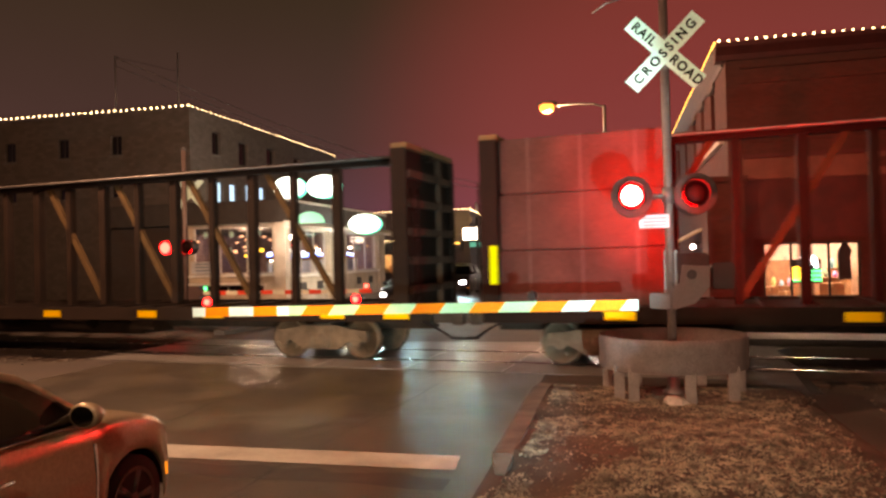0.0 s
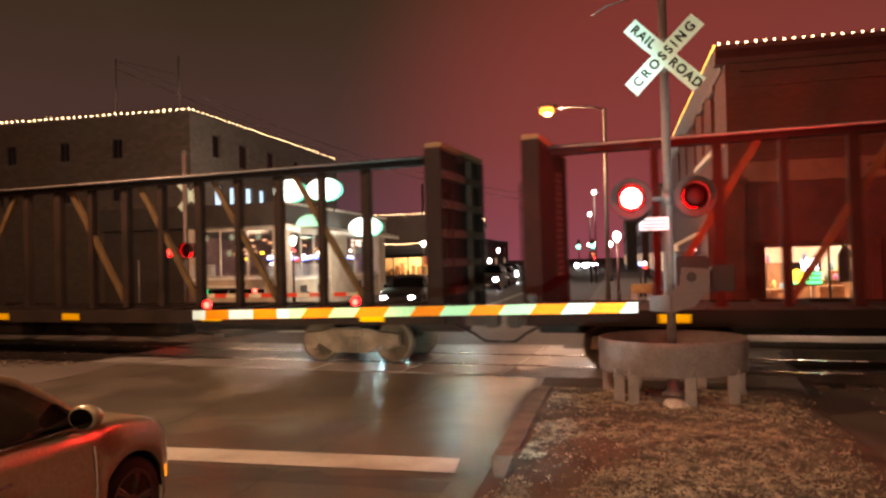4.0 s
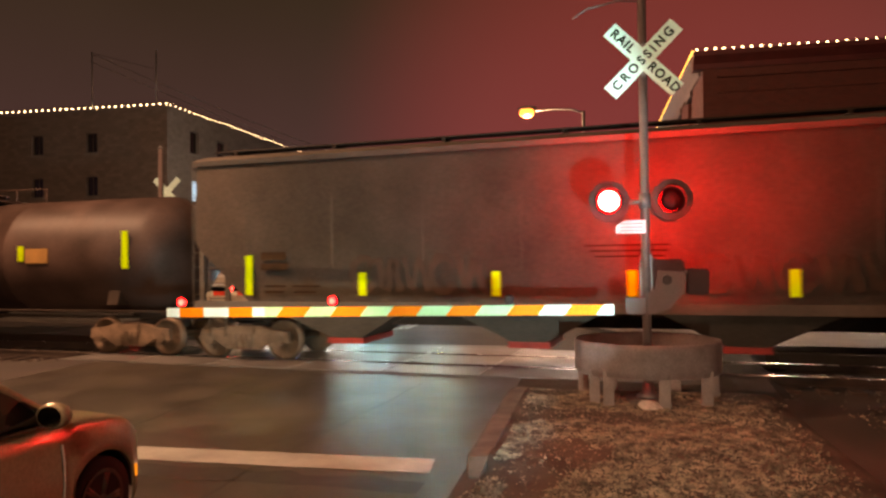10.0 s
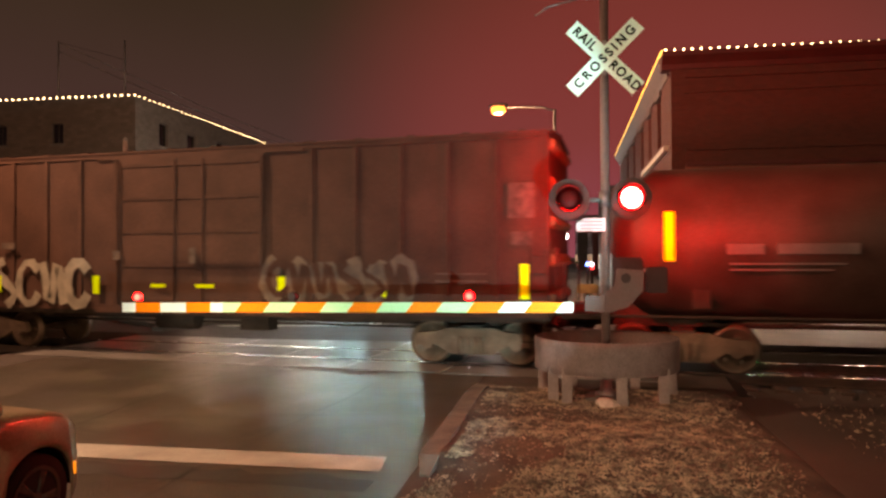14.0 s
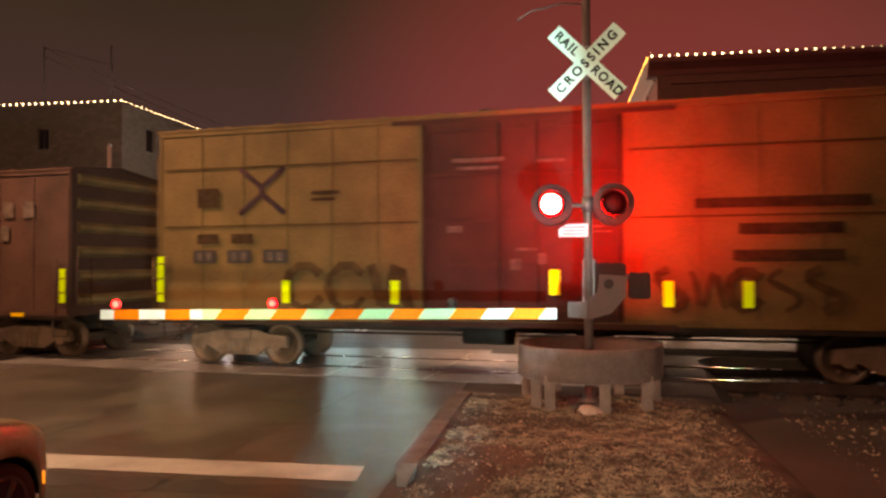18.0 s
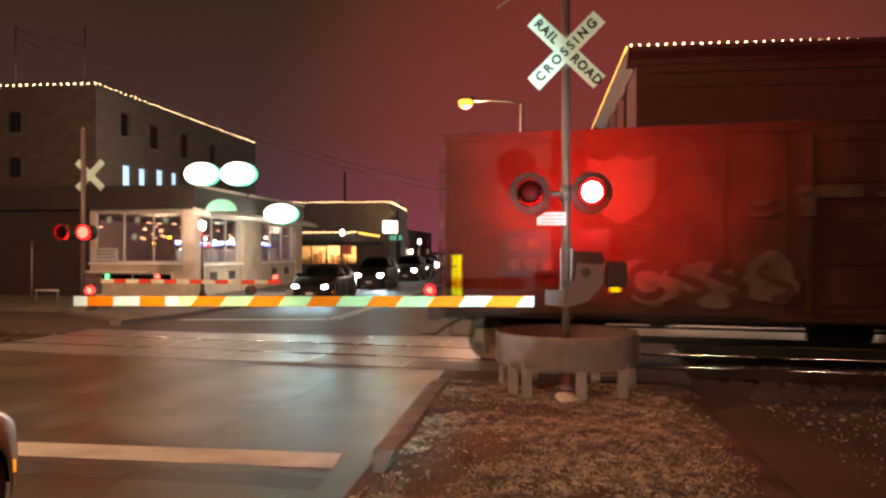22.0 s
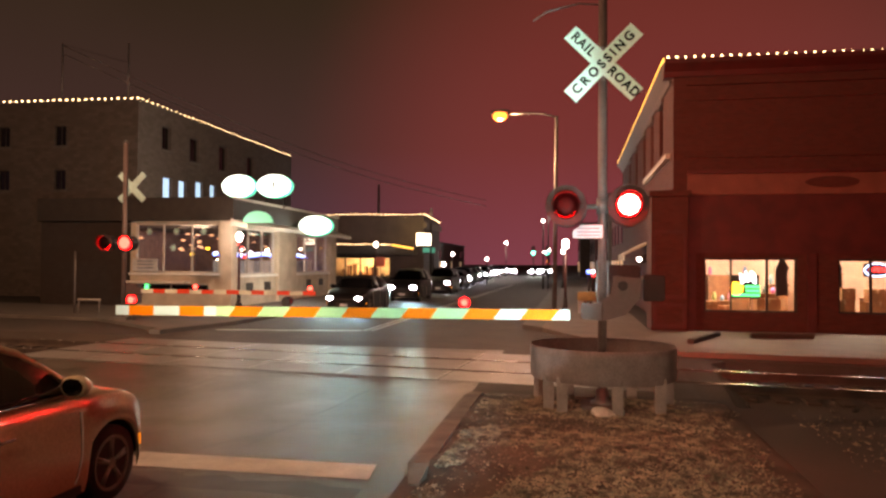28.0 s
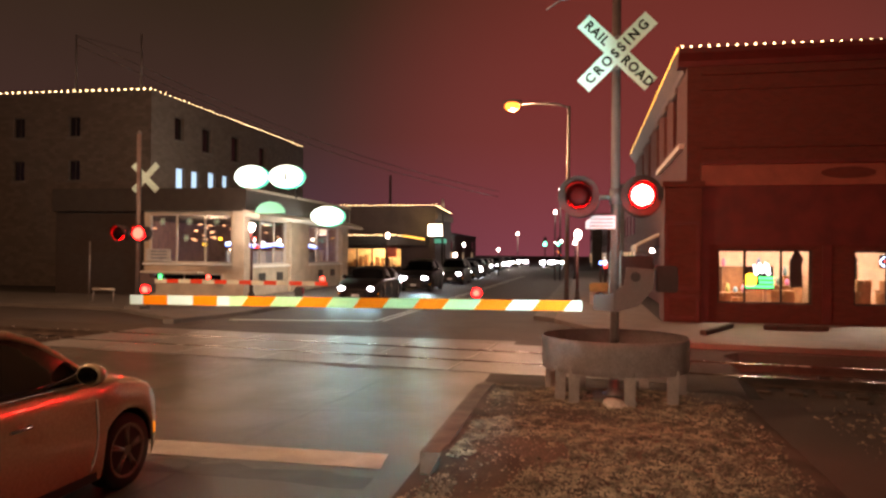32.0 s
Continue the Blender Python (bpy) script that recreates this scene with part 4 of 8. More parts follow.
def wheelset_mesh():
    bm = bmesh.new()
    for k in (-1, 1):
        y = 0.79 * k
        lathe(bm, [(0.06, y - 0.06 * k), (0.13, y - 0.05 * k), (0.15, y - 0.01 * k), (0.33, y + 0.0 * k), (0.37, y + 0.055 * k), (WHEEL_R, y + 0.055 * k), (WHEEL_R + 0.005, y - 0.06 * k), (WHEEL_R + 0.03, y - 0.075 * k), (0.37, y - 0.085 * k), (0.1, y - 0.08 * k)], (0, 0, 0), "y", 28)
        for i in range(5):
            a = 2 * math.pi * i / 5
            rod(bm, (0.24 * math.cos(a), y + 0.0, 0.24 * math.sin(a)), (0.24 * math.cos(a), y + 0.035 * k, 0.24 * math.sin(a)), 0.035, 8)
    rod(bm, (0, -1.0, 0), (0, 1.0, 0), 0.075, 12)
    bmesh.ops.recalc_face_normals(bm, faces=bm.faces[:])
    me = bpy.data.meshes.new("wheelset")
    bm.to_mesh(me)
    bm.free()
    me.materials.append(WHEEL)
    return me


def frame_mesh():
    """One side frame of a bogie, about the middle of the bogie at rail level."""
    bm = bmesh.new()
    pts = [(-1.15, 0.38), (-1.12, 0.62), (-0.72, 0.66), (-0.42, 0.74), (0.42, 0.74), (0.72, 0.66), (1.12, 0.62), (1.15, 0.38), (0.72, 0.40), (0.42, 0.22), (-0.42, 0.22), (-0.72, 0.40)]
    prism(bm, pts, "y", -0.06, 0.06)
    for k in (-1, 1):
        rod(bm, (0.89 * k, -0.1, 0.43), (0.89 * k, 0.1, 0.43), 0.12, 14)
    for x in (-0.2, -0.07, 0.07, 0.2):
        rod(bm, (x, -0.09, 0.26), (x, -0.09, 0.58), 0.05, 8)
    box(bm, -0.3, 0.3, -0.12, 0.1, 0.56, 0.72)
    bmesh.ops.recalc_face_normals(bm, faces=bm.faces[:])
    me = bpy.data.meshes.new("side_frame")
    bm.to_mesh(me)
    bm.free()
    me.materials.append(BOGIE)
    return me


WHEELSET, SIDE_FRAME = wheelset_mesh(), frame_mesh()


def bogies(car, spread):
    for k in (-1, 1):
        bm = bmesh.new()
        box(bm, k * spread - 0.2, k * spread + 0.2, -1.0, 1.0, 0.5, 0.78)
        rod(bm, (k * spread, 0, 0.78), (k * spread, 0, 0.92), 0.2, 14)
        b = part("bogie", bm, RUST, car)
        for s in (-1, 1):
            f = new("side_frame", SIDE_FRAME)
            f.parent = b
            f.matrix_basis = Matrix.Translation((k * spread, 1.02 * s, 0)) @ (Matrix.Rotation(math.pi, 4, "Z") if s > 0 else Matrix())
        for w in (-0.89, 0.89):
            ws = new("wheelset", WHEELSET)
            ws.parent = b
            ws.location = (k * spread + w, 0, WHEEL_R)
            WHEELS.append(ws)


def couplers(car, end):
    for k in (-1, 1):
        bm = bmesh.new()
        box(bm, min(k * (end - 0.3), k * (end + 0.55)), max(k * (end - 0.3), k * (end + 0.55)), -0.12, 0.12, 0.72, 0.98, 0.02)
        box(bm, min(k * (end + 0.42), k * (end + 0.72)), max(k * (end + 0.42), k * (end + 0.72)), -0.17, 0.17, 0.68, 1.0, 0.04)
        part("coupler", bm, RUST, car)
        bm = bmesh.new()
        pipe(bm, [(k * (end - 0.1), -0.45, 0.78), (k * (end + 0.25), -0.42, 0.6), (k * (end + 0.5), -0.35, 0.42), (k * (end + 0.85), -0.2, 0.40)], 0.03, 8)
        part("brake_hose", bm, BLACK, car)


def ladder(car, x, y0, y1, z0, z1, n, material):
    bm = bmesh.new()
    for y in (y0, y1):
        rod(bm, (x, y, z0), (x, y, z1), 0.016, 6)
    for i in range(n):
        z = z0 + (z1 - z0) * (i + 0.5) / n
        rod(bm, (x, y0, z), (x, y1, z), 0.014, 6)
    part("ladder", bm, material, car)


def side_ladder(car, x0, x1, y, z0, z1, n, material):
    bm = bmesh.new()
    for x in (x0, x1):
        rod(bm, (x, y, z0), (x, y, z1), 0.016, 6)
    for i in range(n):
        z = z0 + (z1 - z0) * (i + 0.5) / n
        rod(bm, (x0, y, z), (x1, y, z), 0.014, 6)
    part("ladder", bm, material, car)


def reflector(car, x, z0, z1, y, w=0.14, material=None):
    quick("reflector", material or YELLOW, car, box, x - w / 2, x + w / 2, y - 0.012, y - 0.004, z0, z1)


def railcar(name, s20, label, category="freight car"):
    car = thing(name, pose(0, 0, 0), label, category, "train cars")
    CARS.append((car, s20))
    return car


def bars(car, rows, y, material):
    """Plain bars in place of lettering: (x0, x1, z0, z1)."""
    for x0, x1, z0, z1 in rows:
        quick("lettering_bar", material, car, box, x0, x1, y - 0.008, y - 0.003, z0, z1)


def scrawl(car, x0, x1, z0, z1, y, material, seed, n=7, name="spray_stroke"):
    """Loose painted strokes on a side."""
    rnd = random.Random(seed)
    w = (x1 - x0) / n
    for i in range(n):
        bm = bmesh.new()
        cx = x0 + w * (i + 0.5)
        kind = rnd.randint(0, 2)
        pts = []
        for j in range(9):
            a = j / 8
            if kind == 0:
                pts.append((cx + w * 0.45 * math.cos(5.2 * a + 0.6), (z0 + z1) / 2 + (z1 - z0) * 0.46 * math.sin(5.2 * a + 0.6)))
            elif kind == 1:
                pts.append((cx + w * (0.4 * math.sin(6 * a) + rnd.uniform(-0.06, 0.06)), z0 + (z1 - z0) * a))
            else:
                pts.append((cx + w * (a - 0.5) * 0.9, (z0 + z1) / 2 + (z1 - z0) * 0.45 * math.cos(9.4 * a)))
        th = (z1 - z0) * rnd.uniform(0.07, 0.13)
        yy = y - 0.004 - 0.0012 * rnd.random()
        edge = []
        for j, p in enumerate(pts):
            a, b = pts[max(0, j - 1)], pts[min(8, j + 1)]
            d = Vector((b[1] - a[1], a[0] - b[0]))
            d = (d.normalized() if d.length > 1e-4 else Vector((1, 0))) * th * rnd.uniform(0.75, 1.2)
            edge.append((bm.verts.new((p[0] + d.x, yy, p[1] + d.y)), bm.verts.new((p[0] - d.x, yy, p[1] - d.y))))
        for (a, b), (e, f) in zip(edge, edge[1:]):
            bm.faces.new((a, e, f, b))
        part(name, bm, material, car, "faded spray-painted stroke")


def ghost(car, x0, x1, z0, z1, y, material, seed, n=4):
    """Faded rounded patches of old spray paint."""
    rnd = random.Random(seed)
    w = (x1 - x0) / n
    for i in range(n):
        cx, cz = x0 + w * (i + 0.5), (z0 + z1) / 2 + rnd.uniform(-0.06, 0.06)
        bm = bmesh.new()
        ph = [rnd.uniform(0, 6.28) for j in range(3)]
        ring = []
        for j in range(28):
            a = 6.28318 * j / 28
            r = 1 + 0.14 * math.sin(2 * a + ph[0]) + 0.10 * math.sin(3 * a + ph[1]) + 0.06 * math.sin(7 * a + ph[2])
            ring.append(bm.verts.new((cx + w * 0.5 * r * math.cos(a), y - 0.004 - 0.0008 * i, cz + (z1 - z0) * 0.48 * r * math.sin(a))))
        bm.faces.new(ring)
        part("spray_patch", bm, material, car, "faded patch of spray paint")


def boxcar(name, s20, label, body, door, top, length=15.3, ribs=0, end_ribs=6, door_x=(-1.8, 1.8), peak=0.12):
    car = railcar(name, s20, label, "boxcar")
    h, hw, z0 = length / 2, 1.55, 1.0
    for k in (-1, 1):
        bm = bmesh.new()
        y0, y1 = (-hw, -hw + 0.06) if k < 0 else (hw - 0.06, hw)
        box(bm, -h, h, y0, y1, z0, top - 0.05)
        yo = -hw - 0.018 if k < 0 else hw + 0.018
        posts = []
        ya, yb = min(yo, k * hw), max(yo, k * hw)
        for i in range(17):
            x = -h + 0.05 + (length - 0.1) * i / 16
            if door_x[0] - 0.1 < x < door_x[1] + 0.1:
                continue
            w = 0.05 if ribs else 0.02
            posts.append((x - w, x + w, ya - (0.03 if ribs and k < 0 else 0), yb, z0 + 0.121, top - 0.161))
        part("side", bm, body, car)
        quick("top_rail", body, car, box, -h, h, ya - 0.012, yb, top - 0.16, top - 0.05)
        quick("sill_rail", body, car, box, -h, h, ya - 0.02, yb, z0, z0 + 0.12)
        for p in posts:
            quick("side_post", body, car, box, *p)
        # door with frame, seams and rods
        bm = bmesh.new()
        a, b = door_x
        yd = k * (hw + 0.05)
        box(bm, a, b, min(yd, k * hw), max(yd, k * hw), z0 + 0.06, top - 0.2)
        leaf = part("door", bm, door, car, "sliding door of darker paint" if door is not body else "sliding door")
        for i in range(5):
            z = z0 + 0.25 + (top - z0 - 0.6) * i / 4
            quick("door_rib", door, leaf, box, a + 0.06, b - 0.06, min(yd + 0.02 * k, yd), max(yd + 0.02 * k, yd), z - 0.035, z + 0.035)
        for x in (a + 0.05, (a + b) / 2 - 0.35, (a + b) / 2 + 0.35, b - 0.05):
            quick("door_rod", door, leaf, rod, (x, yd + 0.03 * k, z0 + 0.1), (x, yd + 0.03 * k, top - 0.25), 0.02, 6)
        quick("door_track", door, car, box, a - 0.6, b + 0.9, min(yd, k * hw), max(yd, k * hw), z0 - 0.06, z0 + 0.04)
        quick("door_track", door, car, box, a - 0.6, b + 0.9, min(yd, k * hw), max(yd, k * hw), top - 0.2, top - 0.12)
    for k in (-1, 1):
        bm = bmesh.new()
        x0, x1 = (h - 0.06, h) if k > 0 else (-h, -h + 0.06)
        pts = [(-hw + 0.06, z0), (hw - 0.06, z0), (hw - 0.06, top - 0.06), (0, top + peak - 0.06), (-hw + 0.06, top - 0.06)]
        prism(bm, pts, "x", x0, x1)
        for i in range(end_ribs):
            z = 1.35 + (top - 1.6) * i / (end_ribs - 1) if end_ribs > 1 else 2
            xa = k * h
            prof = [(xa, z - 0.13), (xa + 0.10 * k, z - 0.05), (xa + 0.10 * k, z + 0.04), (xa, z + 0.12)]
            quick("end_rib", END_RIB, car, prism, prof, "y", -hw + 0.18, hw - 0.18)
        part("end_wall", bm, body, car)
        ladder(car, k * (h + 0.1), -hw + 0.08, -hw + 0.5, 1.05, top - 0.5 if k < 0 else 2.3, 8 if k < 0 else 4, body)
        side_ladder(car, k * (h - 0.12) - 0.22, k * (h - 0.12) + 0.1, -hw - 0.06, 1.05, 2.3, 4, body)
    bm = bmesh.new()
    pts = [(-hw - 0.05, top - 0.07), (-hw - 0.05, top - 0.03), (0, top + peak), (hw + 0.05, top - 0.03), (hw + 0.05, top - 0.07), (0, top + peak - 0.05)]
    prism(bm, pts, "x", -h - 0.05, h + 0.05)
    for i in range(14):
        x = -h + 0.5 + (length - 1) * i / 13
        for s in (-1, 1):
            prism(bm, [(s * 0.05, top + peak), (s * hw, top - 0.03), (s * hw, top + 0.005), (s * 0.05, top + peak + 0.035)], "x", x - 0.05, x + 0.05)
    part("roof", bm, body, car)
    bm = bmesh.new()
    box(bm, -h + 0.1, h - 0.1, -0.3, 0.3, 0.72, 1.0)
    for x in (-h * 0.5, -h * 0.2, h * 0.15, h * 0.5):
        box(bm, x - 0.1, x + 0.1, -hw + 0.1, hw - 0.1, 0.85, 1.0)
    box(bm, -h, h, -hw + 0.02, -hw + 0.1, 0.9, 1.0)
    box(bm, -h, h, hw - 0.1, hw - 0.02, 0.9, 1.0)
    rod(bm, (-1.4, -0.7, 0.72), (-0.4, -0.7, 0.72), 0.2, 14)
    box(bm, 0.8, 1.5, -0.9, -0.5, 0.55, 0.9)
    rod(bm, (-h + 2, -0.5, 0.68), (h - 2, -0.5, 0.68), 0.025, 6)
    part("underframe", bm, UNDER, car)
    for k in (-1, 1):
        for s in (-1, 1):
            bm = bmesh.new()
            x = k * (h - 0.3)
            pipe(bm, [(x - 0.2, s * (hw - 0.03), 0.95), (x - 0.2, s * (hw - 0.03), 0.55), (x + 0.2, s * (hw - 0.03), 0.55), (x + 0.2, s * (hw - 0.03), 0.95)], 0.02, 6)
            part("step", bm, UNDER, car)
    quick("brake_wheel", RUST, car, lathe, [(0.22, -h - 0.22), (0.25, -h - 0.2), (0.22, -h - 0.18)], (0, 0.5, 2.6), "x", 20)
    bogies(car, h - 1.6)
    couplers(car, h)
    return car


def centerbeam(s20, label, panel, ambers=(-8.5, -4.6, -1.0, 1.35, 5.5, 9.5)):
    """Flat car with a bulkhead at each end and an open truss along its middle."""
    car = railcar("centerbeam_flatcar", s20, label, "flatcar")
    h, top = 11.1, 4.42
    bm = bmesh.new()
    box(bm, -h, h, -1.378, 1.378, 0.98, 1.12)
    deck = part("deck", bm, CAR_DARK, car)
    quick("side_sill", CAR_DARK, car, box, -h, h, -1.46, -1.38, 0.86, 1.16)
    quick("side_sill", CAR_DARK, car, box, -h, h, 1.38, 1.46, 0.86, 1.16)
    for i in range(24):
        x = -h + 0.5 + (2 * h - 1) * i / 23
        quick("deck_rib", CAR_DARK, deck, box, x - 0.06, x + 0.06, -1.375, 1.375, 1.121, 1.17)
    bm = bmesh.new()
    box(bm, -h, h, -0.25, 0.25, 0.6, 0.98)
    box(bm, -3.5, 3.5, -0.5, 0.5, 0.42, 0.7)
    box(bm, -1.6, -0.6, -1.2, -0.6, 0.55, 0.95)
    rod(bm, (1.0, -0.9, 0.75), (2.2, -0.9, 0.75), 0.2, 12)
    box(bm, 3.6, 4.3, -1.1, -0.6, 0.6, 0.95)
    part("centre_sill", bm, UNDER, car)
    for k in (-1, 1):
        bm = bmesh.new()
        xa, xb = sorted((k * (h - 0.12), k * (h - 0.3)))
        box(bm, xa, xb, -1.42, 1.42, 1.1, top)
        b = part("bulkhead", bm, CAR_DARK, car)
        for z in (1.5, 2.1, 2.7, 3.3, 3.9):
            quick("stiffener", CAR_STIFF, b, box, min(k * h, k * (h - 0.12)), max(k * h, k * (h - 0.12)), -1.3, 1.3, z - 0.08, z + 0.08)
        for y in (-1.50, 1.42):
            quick("corner_post", CAR_DARK, b, box, min(k * h, k * (h - 0.34)), max(k * h, k * (h - 0.34)), y, y + 0.079, 1.1, top - 0.01)
        quick("cap", surface("yellow_cap", (0.14, 0.085, 0.03), 0.7, bump=0.1), b, box, min(k * h, k * (h - 0.34)), max(k * h, k * (h - 0.34)), -1.44, 1.44, top, top + 0.1, label="worn yellow top rail")
        ladder(car, k * (h + 0.06), -1.4, -1.0, 1.15, 3.6, 8, CAR_DARK)
        quick("upright", CAR_STIFF, b, box, min(k * (h + 0.02), k * (h - 0.1)), max(k * (h + 0.02), k * (h - 0.1)), 0.45, 0.57, 1.15, top - 0.05)
        if panel and k < 0:
            # notices on the inner face
            for i in range(17):
                quick("notice_bar", LETTER, b, box, -h + 0.301, -h + 0.308, 0.32 + 0.05 * (i % 3), 1.02, 1.75 + 0.135 * i, 1.83 + 0.135 * i, label="pale block of loading notices")
    bm = bmesh.new()
    box(bm, -h, h, -0.14, 0.14, top - 0.14, top)
    box(bm, -h + 0.3, h - 0.3, -0.3, 0.3, top - 0.02, top + 0.03)
    part("top_chord", bm, CAR_DARK, car)
    bm = bmesh.new()
    rod(bm, (-h + 0.3, -0.3, top - 0.01), (h - 0.3, -0.3, top - 0.01), 0.03, 6)
    part("cable", bm, GALV, car, "shiny steel tie-down cable")
    pitch = 1.165
    ochre = surface("brace_paint", (0.062, 0.039, 0.017), 0.8, bump=0.1, spec=0.2)
    for i in range(-8, 8):
        x = pitch * (i + 0.5)
        w = 0.1 if i % 2 else 0.075
        quick("post", CAR_DARK, car, box, x - w, x + w, -0.1, 0.1, 1.1, top - 0.1)
    for x, k in ((-0.25, 1), (2.1, 1), (4.42, 1), (6.75, 1), (-2.1, -1), (-4.42, -1), (-6.75, -1)):
        # long braces that fall away from the middle
        bm = bmesh.new()
        prism(bm, [(x, 4.3), (x + 0.16 * k, 4.3), (x + 2.05 * k, 1.17), (x + 1.89 * k, 1.17)], "y", -0.05, 0.05)
        part("brace", bm, ochre, car, "worn ochre diagonal brace")
    for x in ambers:
        reflector(car, x, 0.92, 1.08, -1.46, 0.55, AMBER)
    for k in (-1, 1):
        reflector(car, k * (h - 0.17), 1.65, 2.2, -1.44, 0.24, AMBER)
    bogies(car, h - 2.3)
    couplers(car, h)


def lumber_packs(s20, x0, x1):
    """Strapped packs of lumber against the tail bulkhead, three tiers on each side of the truss."""
    wrap = surface("weathered_wrap", (0.06, 0.036, 0.03), 0.75, vary=0.3, scale=1.5, fine=18, bump=0.2, spec=0.2)
    strap = surface("steel_strap", (0.06, 0.04, 0.035), 0.6, bump=0)
    for y0, y1 in ((-1.43, -0.16), (0.16, 1.43)):
        for i in range(3):
            z0 = 1.175 + 1.08 * i
            z1 = z0 + 1.065
            pack = thing("lumber_pack", pose(0, 0, 0), "strapped pack of wrapped lumber stacked on the flatcar", "lumber pack", "lumber packs")
            CARS.append((pack, s20))
            e = 0.02 * i
            quick("wrapping", wrap, pack, box, x0 + e, x1 - 0.03 * i, y0, y1, z0, z1, bevel=0.03)
            for x in (x0 + 0.6, (x0 + x1) / 2, x1 - 0.6):
                bm = bmesh.new()
                box(bm, x - 0.02, x + 0.02, y0 - 0.006, y0 - 0.001, z0 - 0.001, z1 + 0.002)
                box(bm, x - 0.02, x + 0.02, y1 + 0.001, y1 + 0.006, z0 - 0.001, z1 + 0.002)
                box(bm, x - 0.02, x + 0.02, y0 - 0.006, y1 + 0.006, z1 + 0.002, z1 + 0.006)
                part("strap", bm, strap, pack)
            for x in (x0 + 0.3, x1 - 0.3):
                quick("bearer", RUST, pack, box, x - 0.05, x + 0.05, y0 + 0.02, y1 - 0.02, z0 - 0.014, z0)


# leading flatcar, of which the loaded tail passes first
centerbeam(135.2, "dark brown centerbeam flatcar with lumber packs at one end", 0)
lumber_packs(135.2, -10.75, -7.55)
reflector(CARS[-7][0], -10.85, 1.6, 2.35, -1.505, 0.16)
centerbeam(111.45, "dark brown empty centerbeam flatcar with bulkheads", 1, (-8.4, -4.5, -1.45, 1.5, 4.45, 6.3, 9.33, 10.8))
centerbeam(87.6, "dark brown empty centerbeam flatcar with open truss", 0)

# covered hopper
car = railcar("covered_hopper", 65.82, "tan-grey covered hopper with faded spray paint and yellow reflectors", "hopper car")
h, hw, top, foot = 9.27, 1.55, 4.38, 7.97


def hopper_half(z):
    """Half the length of the side at a height: the lower corners are cut along the slope sheets."""
    return foot + (h - foot) * min(1.0, max(0.0, (z - 1.3) / 1.25))


for k in (-1, 1):
    bm = bmesh.new()
    rows = []
    for i in range(17):
        f = i / 16
        z = 1.3 + (top - 1.3) * f
        y = k * (hw - 0.05 + 0.07 * math.sin(math.pi * f))
        rows.append([bm.verts.new((hopper_half(z) * u, y, z)) for u in (-1, -0.75, -0.5, -0.25, 0, 0.25, 0.5, 0.75, 1)])
    for a, b in zip(rows, rows[1:]):
        for i in range(8):
            bm.faces.new((a[i], a[i + 1], b[i + 1], b[i])).smooth = True
    bmesh.ops.solidify(bm, geom=bm.faces[:], thickness=0.03)
    part("side_sheet", bm, HOPPER, car)
    for i in range(9):
        x = -foot + 0.06 + 2 * (foot - 0.06) * i / 8
        quick("side_seam", HOPPER, car, prism, [(k * (hw - 0.06), 1.35), (k * (hw + 0.030), 2.4), (k * (hw + 0.030), 3.2), (k * (hw - 0.06), top)], "x", x - 0.012, x + 0.012)
    quick("side_sill", HOPPER, car, box, -h - 0.05, h + 0.05, min(k * (hw - 0.12), k * (hw + 0.02)), max(k * (hw - 0.12), k * (hw + 0.02)), 1.13, 1.32)
bm = bmesh.new()
prism(bm, [(-hw - 0.02, top - 0.1), (-hw - 0.06, top), (-1.1, top + 0.16), (0, top + 0.22), (1.1, top + 0.16), (hw + 0.06, top), (hw + 0.02, top - 0.1)], "x", -h - 0.05, h + 0.05)
part("roof", bm, HOPPER, car)
for y in (-0.85, 0.45):
    quick("running_board", UNDER, car, box, -h, h, y, y + 0.4, top + 0.3, top + 0.33)
for i in range(8):
    x = -h + 0.6 + (2 * h - 1.2) * i / 7
    quick("board_bracket", UNDER, car, box, x - 0.03, x + 0.03, -0.9, 0.9, top + 0.16, top + 0.3)
quick("hatch", HOPPER, car, box, -h + 1, h - 1, -0.3, 0.3, top + 0.2, top + 0.29)
for k in (-1, 1):
    bm = bmesh.new()
    x = k * h
    prism(bm, [(x - 0.04 * k, top - 0.02), (x, top - 0.02), (x, 2.55), (k * foot, 1.32), (k * (foot - 0.12), 1.32), (x - 0.04 * k, 2.62)], "y", -hw + 0.06, hw - 0.06)
    part("end_sheet", bm, HOPPER, car)
    for y in (-1.45, -0.5, 0.42, 1.37):
        quick("end_post", HOPPER, car, box, min(k * (h - 0.12), k * (h - 0.02)), max(k * (h - 0.12), k * (h - 0.02)), y, y + 0.08, 1.165, 2.6)
    quick("end_platform", HOPPER, car, box, min(k * foot, k * (h + 0.06)), max(k * foot, k * (h + 0.06)), -hw, hw, 1.1, 1.16)
    ladder(car, k * (h + 0.1), -1.5, -1.08, 1.3, top, 10, HOPPER)
    side_ladder(car, k * (h - 0.55) - 0.2, k * (h - 0.55) + 0.2, -hw + 0.0, 0.55, 2.2, 5, HOPPER)
